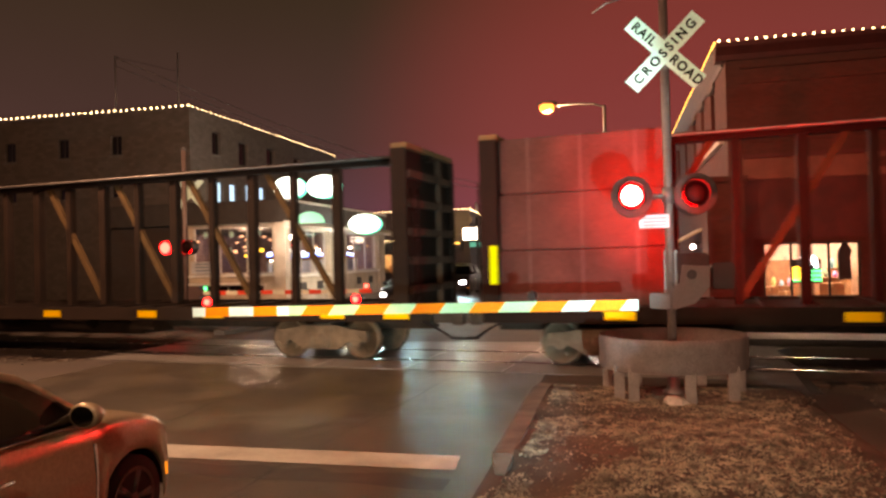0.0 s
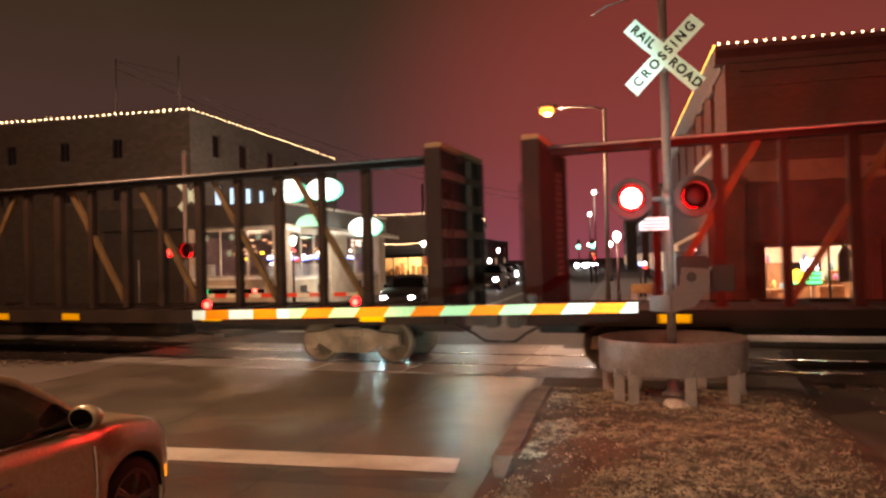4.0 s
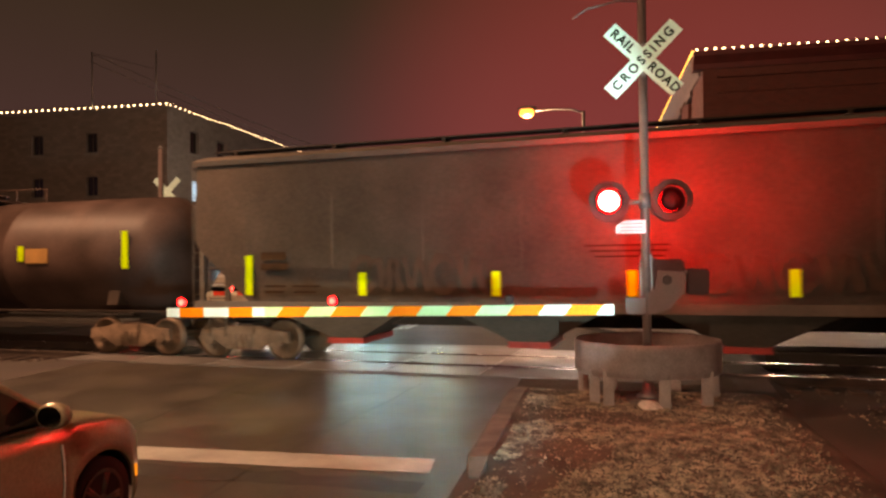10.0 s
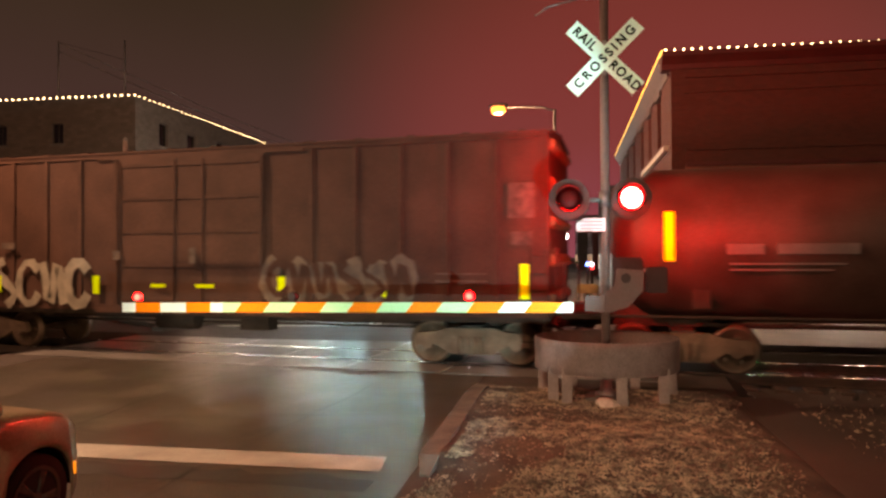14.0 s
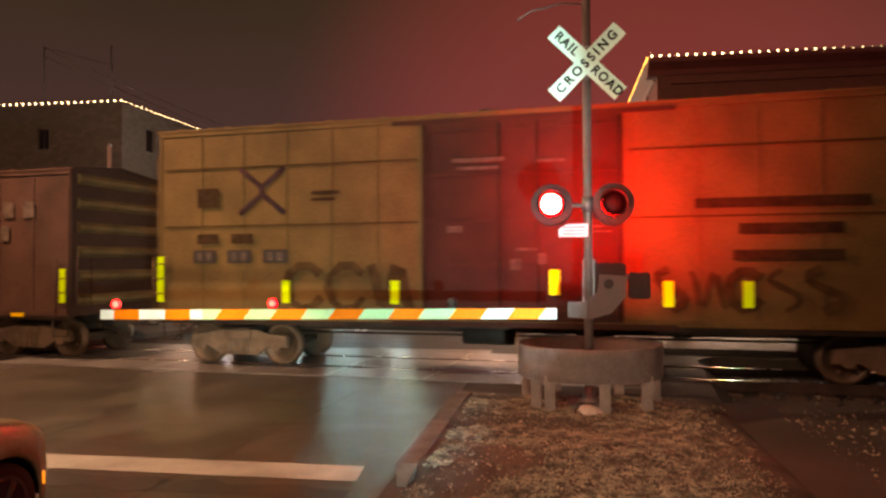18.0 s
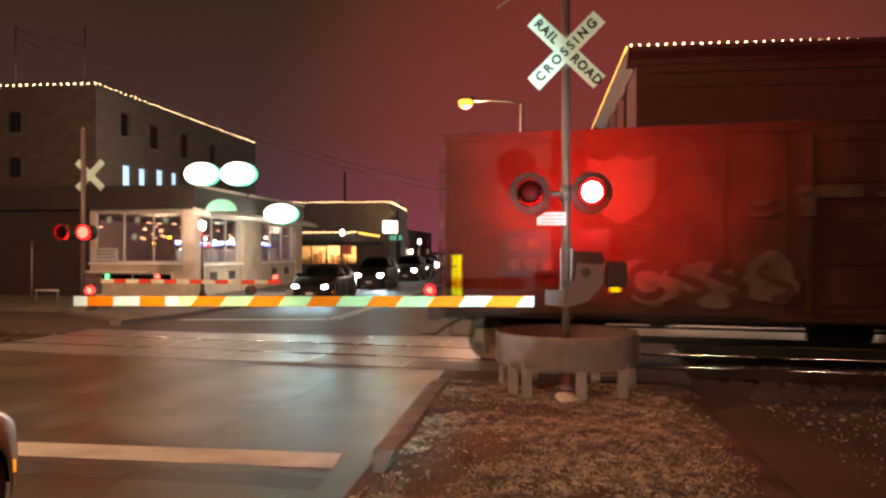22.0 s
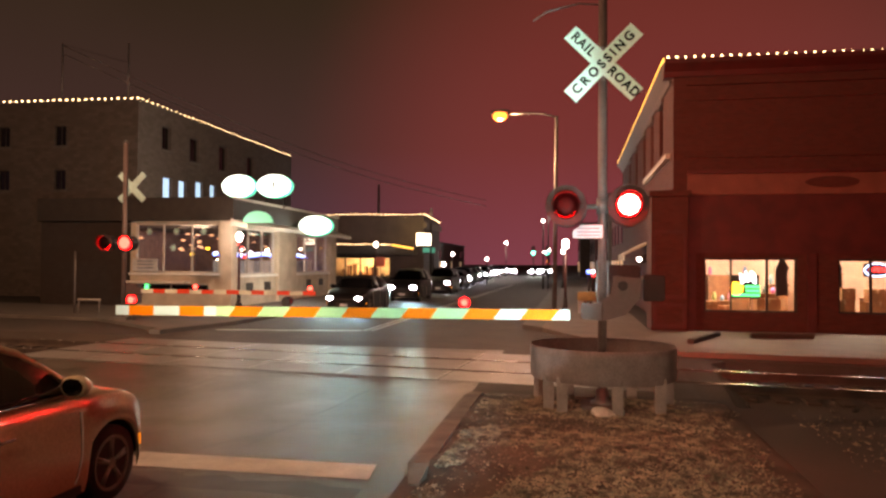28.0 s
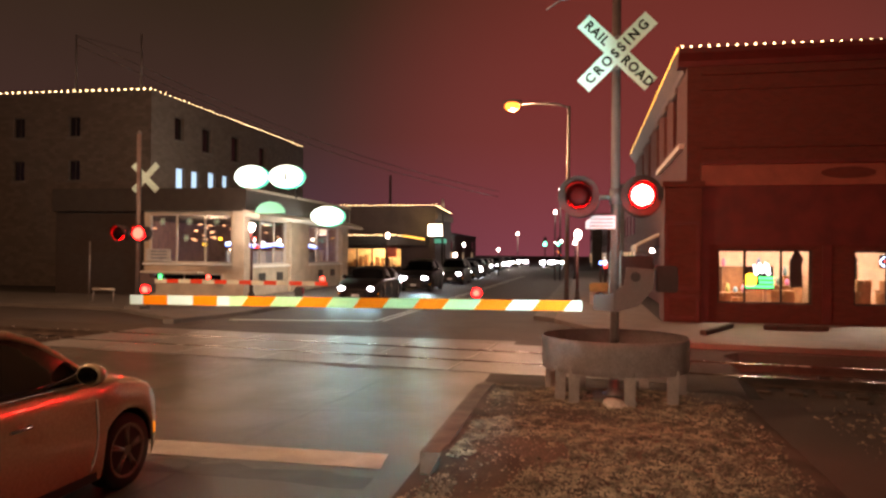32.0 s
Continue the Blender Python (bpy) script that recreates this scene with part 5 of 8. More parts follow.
for x in (-6.0, -2.0, 2.0, 6.0):
    bm = bmesh.new()
    lo, hi = [], []
    for sx, sy in ((-1, -1), (1, -1), (1, 1), (-1, 1)):
        hi.append(bm.verts.new((x + sx * 1.85, sy * 1.45, 1.32)))
        lo.append(bm.verts.new((x + sx * 0.35, sy * 0.8, 0.50)))
    for i in range(4):
        bm.faces.new((hi[i], hi[(i + 1) % 4], lo[(i + 1) % 4], lo[i]))
    bm.faces.new(lo)
    part("hopper_chute", bm, HOPPER, car)
    quick("outlet_gate", surface("red_gate", (0.30, 0.03, 0.02), 0.7, bump=0.1), car, box, x - 0.42, x + 0.42, -0.85, 0.85, 0.38, 0.5, label="small red outlet gate")
quick("underframe", UNDER, car, box, -h, h, -0.25, 0.25, 0.75, 1.1)
for x in (-7.9, 7.92):
    reflector(car, x, 1.45, 2.3, -1.575, 0.17)
for x in (-5.25, -2.47, 0.04, 2.69, 5.38):
    reflector(car, x, 1.45, 1.92, -1.575, 0.17)
scrawl(car, -5.5, -2.7, 1.5, 2.25, -1.575, CAR_STIFF, 3, 5)
scrawl(car, 1.1, 5.0, 1.5, 2.2, -1.575, CAR_STIFF, 8, 6)
bars(car, [(-0.8, 0.7, 2.36, 2.39), (-0.7, 0.65, 2.26, 2.29), (-0.6, 0.6, 2.16, 2.19), (-7.6, -7.0, 2.2, 2.36), (-7.6, -6.95, 1.98, 2.12), (-7.5, -7.0, 1.62, 1.66), (-6.85, -6.2, 1.62, 1.66), (-7.5, -7.05, 1.5, 1.54), (-6.8, -6.3, 1.5, 1.54), (5.7, 6.5, 1.9, 1.93), (5.7, 6.9, 1.8, 1.83)], -1.59, LETTER_DARK)
bogies(car, 8.4)
couplers(car, h - 0.1)

# tank car
car = railcar("tank_car", 48.55, "black tank car with yellow reflectors and small pale lettering", "tank car")
bm = bmesh.new()
R, zc, hl = 1.46, 2.36, 6.75
prof = [(0.02, -hl - 0.35), (0.5, -hl - 0.3), (0.95, -hl - 0.12), (1.2, -hl + 0.12), (R, -hl + 0.5), (R, -2.3), (R + 0.012, -2.29), (R + 0.012, -2.2), (R, -2.19), (R, 2.2), (R + 0.012, 2.21), (R + 0.012, 2.3), (R, 2.31), (R, hl - 0.5), (1.2, hl - 0.12), (0.95, hl + 0.12), (0.5, hl + 0.3), (0.02, hl + 0.35)]
lathe(bm, prof, (0, 0, zc), "x", 40)
part("shell", bm, TANK, car)
bm = bmesh.new()
rod(bm, (0, 0, zc + R - 0.05), (0, 0, zc + R + 0.22), 0.45, 20)
rod(bm, (0, 0, zc + R + 0.22), (0, 0, zc + R + 0.27), 0.5, 20)
part("dome", bm, TANK, car)
bm = bmesh.new()
box(bm, -1.1, 1.1, -0.9, 0.9, zc + R + 0.02, zc + R + 0.06)
for x in (-1.1, 0, 1.1):
    for y in (-0.9, 0.9):
        rod(bm, (x, y, zc + R - 0.4), (x, y, zc + R + 0.5), 0.02, 6)
for y in (-0.9, 0.9):
    rod(bm, (-1.1, y, zc + R + 0.5), (1.1, y, zc + R + 0.5), 0.02, 6)
part("walkway", bm, TANK, car)
side_ladder(car, -0.25, 0.25, -R - 0.12, 1.1, zc + R, 12, BLACK)
for k in (-1, 1):
    bm = bmesh.new()
    xa, xb = sorted((k * 5.2, k * 7.9))
    box(bm, xa, xb, -0.35, 0.35, 0.8, 1.2)
    box(bm, min(k * 7.0, k * 7.9), max(k * 7.0, k * 7.9), -1.5, 1.5, 1.0, 1.08)
    for y in (-1.45, 1.45):
        rod(bm, (k * 7.85, y, 1.05), (k * 7.85, y, 2.0), 0.022, 6)
    rod(bm, (k * 7.85, -1.45, 2.0), (k * 7.85, 1.45, 2.0), 0.022, 6)
    prism(bm, [(-1.3, 1.2), (1.3, 1.2), (1.1, 1.9), (-1.1, 1.9)], "x", min(k * 5.3, k * 5.6), max(k * 5.3, k * 5.6))
    part("end_platform", bm, UNDER, car)
    rv = quick("reflector", YELLOW, car, box, k * 6.0 - 0.085, k * 6.0 + 0.085, -R - 0.03, -R - 0.02, 2.05, 2.92)
quick("side_rail", UNDER, car, rod, (-7.8, -1.45, 1.06), (7.8, -1.45, 1.06), 0.03, 6)
for x in (-2.41, 1.1, 2.86):
    quick("reflector", YELLOW, car, box, x - 0.09, x + 0.09, -R - 0.03, -R - 0.02, 2.25, 2.62)
for x0, x1, z0, z1 in ((-5.05, -4.45, 2.16, 2.34), (-4.25, -3.0, 2.16, 2.34), (-5.0, -3.2, 1.98, 2.01), (-5.0, -3.4, 1.88, 1.91), (-2.2, -1.4, 1.84, 1.87), (-2.2, -1.5, 1.74, 1.77), (-2.2, -1.45, 1.64, 1.67)):
    quick("lettering_bar", surface("grey_letter", (0.12, 0.11, 0.11), 0.8, bump=0), car, box, x0, x1, -R - 0.022, -R - 0.015, z0, z1)
quick("placard", surface("ochre_placard", (0.22, 0.12, 0.03), 0.8, bump=0), car, box, 3.0, 3.7, -R - 0.025, -R - 0.015, 2.2, 2.55)
bm = bmesh.new()
rod(bm, (-5.5, -0.5, 0.85), (5.5, -0.5, 0.85), 0.04, 8)
rod(bm, (-0.6, -0.4, 0.78), (0.6, -0.4, 0.78), 0.2, 14)
box(bm, -0.4, 0.4, -0.3, 0.3, 0.72, 1.2)
part("bottom_outlet", bm, UNDER, car)
bogies(car, 5.75)
couplers(car, 7.7)

# brown boxcar
c = boxcar("boxcar", 32.8, "brown boxcar with white spray paint along its tail", CAR_BROWN, CAR_BROWN, 4.5, ribs=1, end_ribs=5)
reflector(c, 7.2, 1.35, 2.0, -1.64, 0.16)
reflector(c, -7.2, 1.35, 2.15, -1.64, 0.17)
for x in (-5.1, -2.35, 2.22, 4.4):
    reflector(c, x, 1.35, 1.75, -1.645, 0.17)
reflector(c, -0.73, 1.5, 1.58, -1.66, 0.36)
reflector(c, 0.43, 1.5, 1.58, -1.66, 0.44)
reflector(c, -6.5, 1.22, 1.34, -1.645, 0.22)
ghost(c, 1.7, 5.15, 1.25, 2.15, -1.65, GRAFFITI, 21, 6)
scrawl(c, 1.9, 5.0, 1.35, 2.05, -1.657, CAR_BROWN, 21, 6)
scrawl(c, -6.6, -2.5, 1.05, 2.1, -1.65, GRAFFITI_WHITE, 33, 6)
bars(c, [(-6.5, -6.1, 2.35, 2.5), (-5.8, -5.3, 2.35, 2.5), (-5.0, -4.6, 2.35, 2.5), (-6.6, -6.1, 2.7, 2.95), (6.9, 7.4, 2.85, 3.5), (6.95, 7.35, 2.35, 2.6), (5.5, 6.5, 1.8, 1.83), (5.5, 6.5, 1.66, 1.69), (0.05, 0.2, 2.0, 2.35), (-1.9, -1.7, 2.1, 2.3)], -1.665, LETTER)

# yellow boxcar
c = boxcar("boxcar", 15.74, "faded yellow high boxcar with a dark brown door", CAR_YELLOW, CAR_DOOR, 4.98, length=15.7, door_x=(-2.0, 1.7))
reflector(c, 7.48, 2.08, 2.24, -1.6, 0.24)
reflector(c, -7.78, 1.35, 2.3, -1.6, 0.16)
for x in (-4.86, -2.55, 2.45, 3.73):
    reflector(c, x, 1.35, 1.8, -1.6, 0.17)
reflector(c, 0.5, 1.55, 2.0, -1.68, 0.17)
bm = bmesh.new()
for k, bend in ((-1, 0.05), (1, 0.02)):
    pipe(bm, [(k * x + bend, 0, z) for x, z in ((0.52, 0.47), (0.24, 0.24), (0.05, 0.10), (0.0, 0.0), (0.05, -0.10), (0.24, -0.24), (0.52, -0.47))], 0.055, 8)
bm.transform(Matrix.Translation((-5.45, -1.576, 3.62)) @ Matrix.Diagonal((1, 0.12, 1, 1)))
part("crossed_emblem", bm, surface("dark_emblem", (0.040, 0.022, 0.024), 0.9, bump=0, spec=0.05), c, "dark crossed-bar emblem")
bars(c, [(-6.9, -6.4, 3.3, 3.7), (-4.3, -3.7, 3.5, 3.58), (-4.3, -3.8, 3.38, 3.44), (-6.9, -6.4, 2.55, 2.75), (-6.1, -5.6, 2.55, 2.75), (2.9, 5.6, 3.05, 3.22), (3.6, 5.2, 2.6, 2.78), (3.5, 5.2, 2.15, 2.33)], -1.59, LETTER_DARK)
for x in (-7.0, -6.2, -5.38):
    quick("number_block", BLACK, c, box, x, x + 0.55, -1.595, -1.585, 2.15, 2.42)
    bars(c, [(x + 0.1, x + 0.22, 2.2, 2.37), (x + 0.32, x + 0.44, 2.2, 2.37)], -1.595, LETTER)
bars(c, [(-1.4, -0.4, 4.0, 4.08), (-1.3, -0.5, 3.86, 3.92), (0.2, 0.7, 3.95, 4.0), (-1.5, -1.2, 2.7, 2.82), (0.7, 1.4, 2.75, 2.79), (0.7, 1.5, 2.66, 2.7), (-0.2, 0.2, 2.35, 2.4), (-0.3, -0.1, 2.0, 2.2), (0.2, 0.35, 2.1, 2.3)], -1.66, LETTER)
scrawl(c, -4.9, -2.2, 1.2, 2.15, -1.59, LETTER_DIM, 46, 3)
scrawl(c, 2.2, 5.2, 1.3, 2.0, -1.59, LETTER_DIM, 44, 5)
for x0, x1 in ((-7.7, -2.1), (1.8, 7.7)):
    for z in (2.9, 4.1):
        quick("seam", surface("seam_shadow", (0.045, 0.026, 0.010), 0.9, bump=0, spec=0.05), c, box, x0, x1, -1.582, -1.572, z, z + 0.03)

# last boxcar, with a row of large pale letter blocks
c = boxcar("boxcar", -2.2, "brown boxcar with two rows of large pale letters", CAR_BROWN, CAR_BROWN, 4.32, length=15.6, door_x=(-1.6, 1.4), peak=0.16)
reflector(c, 7.63, 1.3, 2.05, -1.6, 0.16)
reflector(c, -7.57, 1.3, 2.05, -1.6, 0.16)
for x in (4.82, -4.72):
    reflector(c, x, 1.4, 1.72, -1.6, 0.17)
for z in (1.47, 1.57, 1.72):
    reflector(c, 1.75, z, z + 0.07 if z < 1.7 else z + 0.16, -1.68, 0.2)
for x in (3.4, 5.2, 6.4):
    reflector(c, x, 0.98, 1.06, -1.6, 0.36, AMBER)


def block_letters(car, x0, x1, n, z0, z1, y):
    """A row of plain blocks where the large lettering stands."""
    w = (x1 - x0) / n
    for i in range(n):
        a = x0 + w * i
        quick("lettering_bar", LETTER, car, box, a, a + w * (0.52 if i % 3 else 0.42), y - 0.006, y, z0, z1)


block_letters(c, 1.95, 7.1, 9, 3.2, 3.56, -1.585)
block_letters(c, 2.65, 6.45, 7, 2.68, 3.02, -1.585)
bars(c, [(-1.8, -0.8, 3.0, 3.2), (-0.6, -0.4, 3.0, 3.1), (-0.2, 0.2, 2.9, 3.0), (-2.5, -2.2, 2.9, 2.98), (-2.5, -2.2, 2.7, 2.78), (-1.75, -1.5, 2.7, 3.1)], -1.67, LETTER)
bm = bmesh.new()
prism(bm, [(-5.2, 3.8), (-5.2, 3.1), (-5.0, 2.8), (-4.62, 2.6), (-4.24, 2.8), (-4.04, 3.1), (-4.04, 3.8), (-4.34, 3.7), (-4.62, 3.83), (-4.9, 3.7)], "y", -1.586, -1.574)
part("shield_emblem", bm, surface("emblem_brown", (0.054, 0.029, 0.021), 0.8, bump=0), c, "faded shield emblem")
quick("number_panel", BLACK, c, box, -6.75, -4.8, -1.60, -1.586, 1.68, 2.5)
bars(c, [(-6.6, -6.35, 2.15, 2.35), (-6.25, -6.05, 2.15, 2.35), (-6.6, -6.4, 1.78, 1.98), (-6.3, -6.1, 1.78, 1.98), (-6.0, -5.8, 1.78, 1.98), (-5.5, -5.3, 1.78, 1.98), (-5.2, -5.0, 1.78, 1.98)], -1.60, LETTER)
ghost(c, -4.6, -1.7, 1.2, 2.0, -1.59, GRAFFITI, 51, 3)
scrawl(c, -4.5, -1.8, 1.3, 1.9, -1.597, CAR_BROWN, 51, 4)
ghost(c, 1.95, 4.6, 1.1, 1.9, -1.59, GRAFFITI, 52, 3)
scrawl(c, 2.1, 4.5, 1.2, 1.8, -1.597, CAR_BROWN, 52, 4)


# ---- buildings ----
def string_lights(label, a, b, gap, r=0.035):
    """A row of bulbs on a wire from a to b."""
    a, b = Vector(a), Vector(b)
    ob = thing("string_lights", Matrix.Translation(a), label, "string lights", "roof string lights")
    bm = bmesh.new()
    d = b - a
    rod(bm, (0, 0, 0.03), tuple(d + Vector((0, 0, 0.03))), 0.008, 6)
    part("wire", bm, BLACK, ob)
    bm = bmesh.new()
    bmesh.ops.create_icosphere(bm, subdivisions=2, radius=r)
    for f in bm.faces:
        f.smooth = True
    me = bpy.data.meshes.new("bulb")
    bm.to_mesh(me)
    bm.free()
    me.materials.append(BULB)
    n = int(d.length / gap)
    for i in range(n + 1):
        o = new("bulb", me)
        o.parent = ob
        o.location = d * (i / n)
    return ob


def pane(parent, name, x0, x1, y, z0, z1, axis="y", material=None, frame=DARKTRIM, mullions=(), w=0.05):
    """A framed window pane in the plane axis = y."""
    def b(bm, u0, u1, d0, d1, c0, c1):
        if axis == "y":
            box(bm, u0, u1, y + d0, y + d1, c0, c1)
        else:
            box(bm, y + d0, y + d1, u0, u1, c0, c1)
    bm = bmesh.new()
    b(bm, x0, x0 + w, -0.03, 0.06, z0, z1)
    b(bm, x1 - w, x1, -0.03, 0.06, z0, z1)
    b(bm, x0 + w, x1 - w, -0.03, 0.06, z0, z0 + w)
    b(bm, x0 + w, x1 - w, -0.03, 0.06, z1 - w, z1)
    bmesh.ops.remove_doubles(bm, verts=bm.verts[:], dist=0.0005)
    win = part(name, bm, frame, parent)
    for m in mullions:
        bm = bmesh.new()
        b(bm, m - w * 0.5, m + w * 0.5, -0.025, 0.055, z0 + w, z1 - w)
        part("mullion", bm, frame, win)
    bm = bmesh.new()
    b(bm, x0 + w, x1 - w, 0.0, 0.012, z0 + w, z1 - w)
    g = part("glass", bm, material or GLASS, win)
    if not material:
        g.visible_shadow = False
    return win


# the brick shop beyond the track
RY = 23.0
shop = thing("brick_shop", pose(0, 0, 0), "two-storey dark red brick shop with lit front windows", "building")
holes = [(3.97, 6.66, 0.70, 2.36), (7.80, 9.70, 0.70, 2.34), (9.95, 11.1, 0.12, 2.3)]
bm = bmesh.new()
walled(bm, "y", RY, 0.3, 3.05, 30, 0.12, 8.3, holes)
part("front_wall", bm, BRICK_R, shop)
side_holes = [(25.5, 26.6, 6.0, 7.7), (28.5, 29.6, 6.0, 7.7), (31.5, 32.6, 6.0, 7.7), (35.5, 36.6, 6.0, 7.7), (39.5, 40.6, 6.0, 7.7)]
bm = bmesh.new()
walled(bm, "x", 3.05, 0.3, RY + 0.3, 46, 0.12, 8.3, side_holes)
part("side_wall", bm, BRICK_R, shop)
for a, b, c, d in side_holes:
    w = pane(shop, "side_window", a, b, 3.2, c, d, "x", GLASS_DARK, SIDE_TRIM, ((a + b) / 2,), 0.08)
    quick("window_hood", SIDE_TRIM, shop, box, 2.97, 3.05, a - 0.15, b + 0.15, d, d + 0.2)
bm = bmesh.new()
walled(bm, "y", 45.7, 0.3, 3.35, 30, 0.12, 8.3, [])
walled(bm, "x", 29.7, 0.3, RY + 0.3, 45.7, 0.12, 8.3, [])
box(bm, 3.35, 29.7, RY + 0.3, 45.7, 8.0, 8.2)
part("roof_and_back", bm, BRICK_R, shop)
bm = bmesh.new()
prism(bm, [(RY - 0.36, 8.35), (RY - 0.36, 8.5), (RY + 0.4, 8.5), (RY + 0.4, 8.0), (RY - 0.06, 8.0), (RY - 0.12, 8.15), (RY - 0.3, 8.3)], "x", 2.75, 30)
part("front_cornice", bm, SHOPFRONT, shop)
bm = bmesh.new()
prism(bm, [(2.72, 8.35), (2.72, 8.5), (3.5, 8.5), (3.5, 7.9), (3.0, 7.9), (2.95, 8.05), (2.8, 8.25)], "y", RY + 0.41, 46)
part("side_cornice", bm, SIDE_TRIM, shop, "dull brown moulded cornice along the street side")
quick("sign_fascia", surface("fascia_boards", (0.19, 0.07, 0.05), 0.6, vary=0.2, scale=2, bump=0.1), shop, box, 3.46, 30, RY - 0.1, RY - 0.002, 4.3, 5.0, label="plain sign fascia")
quick("fascia_moulding", SHOPFRONT, shop, box, 3.46, 30, RY - 0.18, RY - 0.1, 4.95, 5.06)
for z0, z1, d in ((7.25, 7.34, 0.05), (7.72, 7.84, 0.09), (5.07, 5.45, 0.045), (5.45, 5.52, 0.10)):
    quick("wall_band", BRICK_R, shop, box, 3.46, 30, RY - d, RY - 0.001, z0, z1, label="projecting brick band")
quick("transom_panel", SHOPFRONT, shop, box, 3.46, 30, RY - 0.05, RY - 0.002, 2.5, 4.29)
bm = bmesh.new()
ellipse(bm, 7.6, 4.66, 0.75, 0.17, RY - 0.13, RY - 0.101)
part("oval_plaque", bm, BRICK_R, shop)
for i in range(10):
    x = 3.6 + 1.15 * i
    if not any(h[0] - 0.2 < x < h[1] + 0.2 for h in holes):
        quick("stall_riser", SHOPFRONT, shop, box, x - 0.12, x + 0.12, RY - 0.06, RY - 0.002, 0.13, 2.49)
pier = part("corner_pier", (lambda b: (box(b, 2.36, 3.45, RY - 0.35, RY + 1.1, 0.12, 4.25), b)[1])(bmesh.new()), BRICK_R, shop, "square corner pier with panelled foot")
quick("pier_cap", BRICK_R, pier, box, 2.28, 3.53, RY - 0.43, RY + 1.18, 4.25, 4.42)
bm = bmesh.new()
for x0, x1, z0, z1 in ((2.42, 2.52, 0.2, 0.95), (3.29, 3.39, 0.2, 0.95), (2.52, 3.29, 0.85, 0.95), (2.52, 3.29, 0.2, 0.3)):
    box(bm, x0, x1, RY - 0.39, RY - 0.351, z0, z1)
part("pier_panel", bm, SHOPFRONT, pier)
bm = bmesh.new()
for x0, x1, z0, z1 in ((2.42, 2.50, 1.1, 3.2), (3.31, 3.39, 1.1, 3.2), (2.50, 3.31, 3.1, 3.2), (2.50, 3.31, 1.1, 1.2)):
    box(bm, x0, x1, RY - 0.38, RY - 0.351, z0, z1)
part("pier_panel", bm, SHOPFRONT, pier)
quick("string_course", TRIM, shop, box, 2.9, 3.049, RY + 0.7, 31.2, 5.55, 5.72, label="pale ledge that catches the light")
# shop room
bm = bmesh.new()
box(bm, 3.36, 12, 28.0, 28.1, 0.12, 3.2)
box(bm, 12, 12.1, RY + 0.3, 28.1, 0.12, 3.2)
box(bm, 3.36, 12, RY + 0.31, 28, 0.1, 0.14)
part("back_wall", bm, PLASTER, shop, "warm plastered room seen through the windows")
quick("room_ceiling", surface("ceiling_paint", (0.7, 0.62, 0.5), 0.9, bump=0.05), shop, box, 3.36, 12, RY + 0.31, 28, 3.0, 3.1)
for x in (4.6, 6.4, 8.4, 10.4):
    lt = thing("ceiling_light", pose(x, 25.4, 2.97), "glowing square ceiling light in the shop", "ceiling light", "shop ceiling lights")
    quick("frame", TRIM, lt, box, -0.34, 0.34, -0.34, 0.34, -0.03, 0.03)
    quick("diffuser", CEIL_WARM, lt, box, -0.3, 0.3, -0.3, 0.3, -0.045, -0.031)
w1 = pane(shop, "front_window", 3.97, 6.66, RY + 0.1, 0.70, 2.36, mullions=(4.77, 5.81), w=0.06)
w2 = pane(shop, "front_window", 7.80, 9.70, RY + 0.1, 0.70, 2.34, mullions=(8.72,), w=0.06)
w3 = pane(shop, "glass_door", 9.95, 11.1, RY + 0.1, 0.12, 2.3, frame=surface("yellow_door_paint", (0.55, 0.45, 0.08), 0.5, vary=0.1, bump=0.05), mullions=(), w=0.12)
lamp("shop_room_light", "POINT", (5.3, 24.6, 2.75), 380, (1.0, 0.74, 0.54), 0.3)
lamp("shop_room_light", "POINT", (8.9, 24.6, 2.75), 300, (1.0, 0.88, 0.70), 0.3)
# goods
rnd = random.Random(9)
for i, (x, y, sx, sy, sz) in enumerate(((4.3, 24.2, 0.5, 0.4, 0.5), (5.0, 25.6, 0.7, 0.5, 0.75), (6.1, 24.6, 0.75, 0.5, 1.05), (7.0, 26.5, 0.6, 0.5, 1.3), (8.2, 24.4, 0.8, 0.5, 0.85), (9.2, 24.2, 0.6, 0.5, 0.95), (5.5, 27.2, 1.4, 0.5, 1.6), (3.8, 26.0, 0.5, 0.5, 1.2), (8.6, 27.0, 1.2, 0.5, 1.7))):
    t = thing("display_cabinet", pose(x, y, 0.14), "wooden display cabinet inside the lit shop", "cabinet", "shop cabinets")
    bm = bmesh.new()
    box(bm, -sx / 2, sx / 2, -sy / 2, sy / 2, 0, sz, 0.015)
    part("body", bm, WOOD, t)
    quick("top", WOOD, t, box, -sx / 2 - 0.03, sx / 2 + 0.03, -sy / 2 - 0.03, sy / 2 + 0.03, sz, sz + 0.04)
    for j in range(3):
        gx = -sx / 2 + 0.1 + j * (sx - 0.2) / 2
        hgt = rnd.uniform(0.12, 0.35)
        quick("ware", surface("ware", (rnd.uniform(0.1, 0.7), rnd.uniform(0.1, 0.6), rnd.uniform(0.1, 0.6)), 0.5, bump=0), t, lathe, [(0.05, sz + 0.041), (0.08, sz + 0.05 + hgt * 0.4), (0.04, sz + 0.05 + hgt), (0.02, sz + 0.06 + hgt)], (gx, 0, 0), "z", 10)
CARTON = surface("carton_board", (0.36, 0.22, 0.11), 0.8, vary=0.2, scale=4, bump=0.1)
TAPE = surface("carton_tape", (0.5, 0.38, 0.22), 0.4, bump=0)
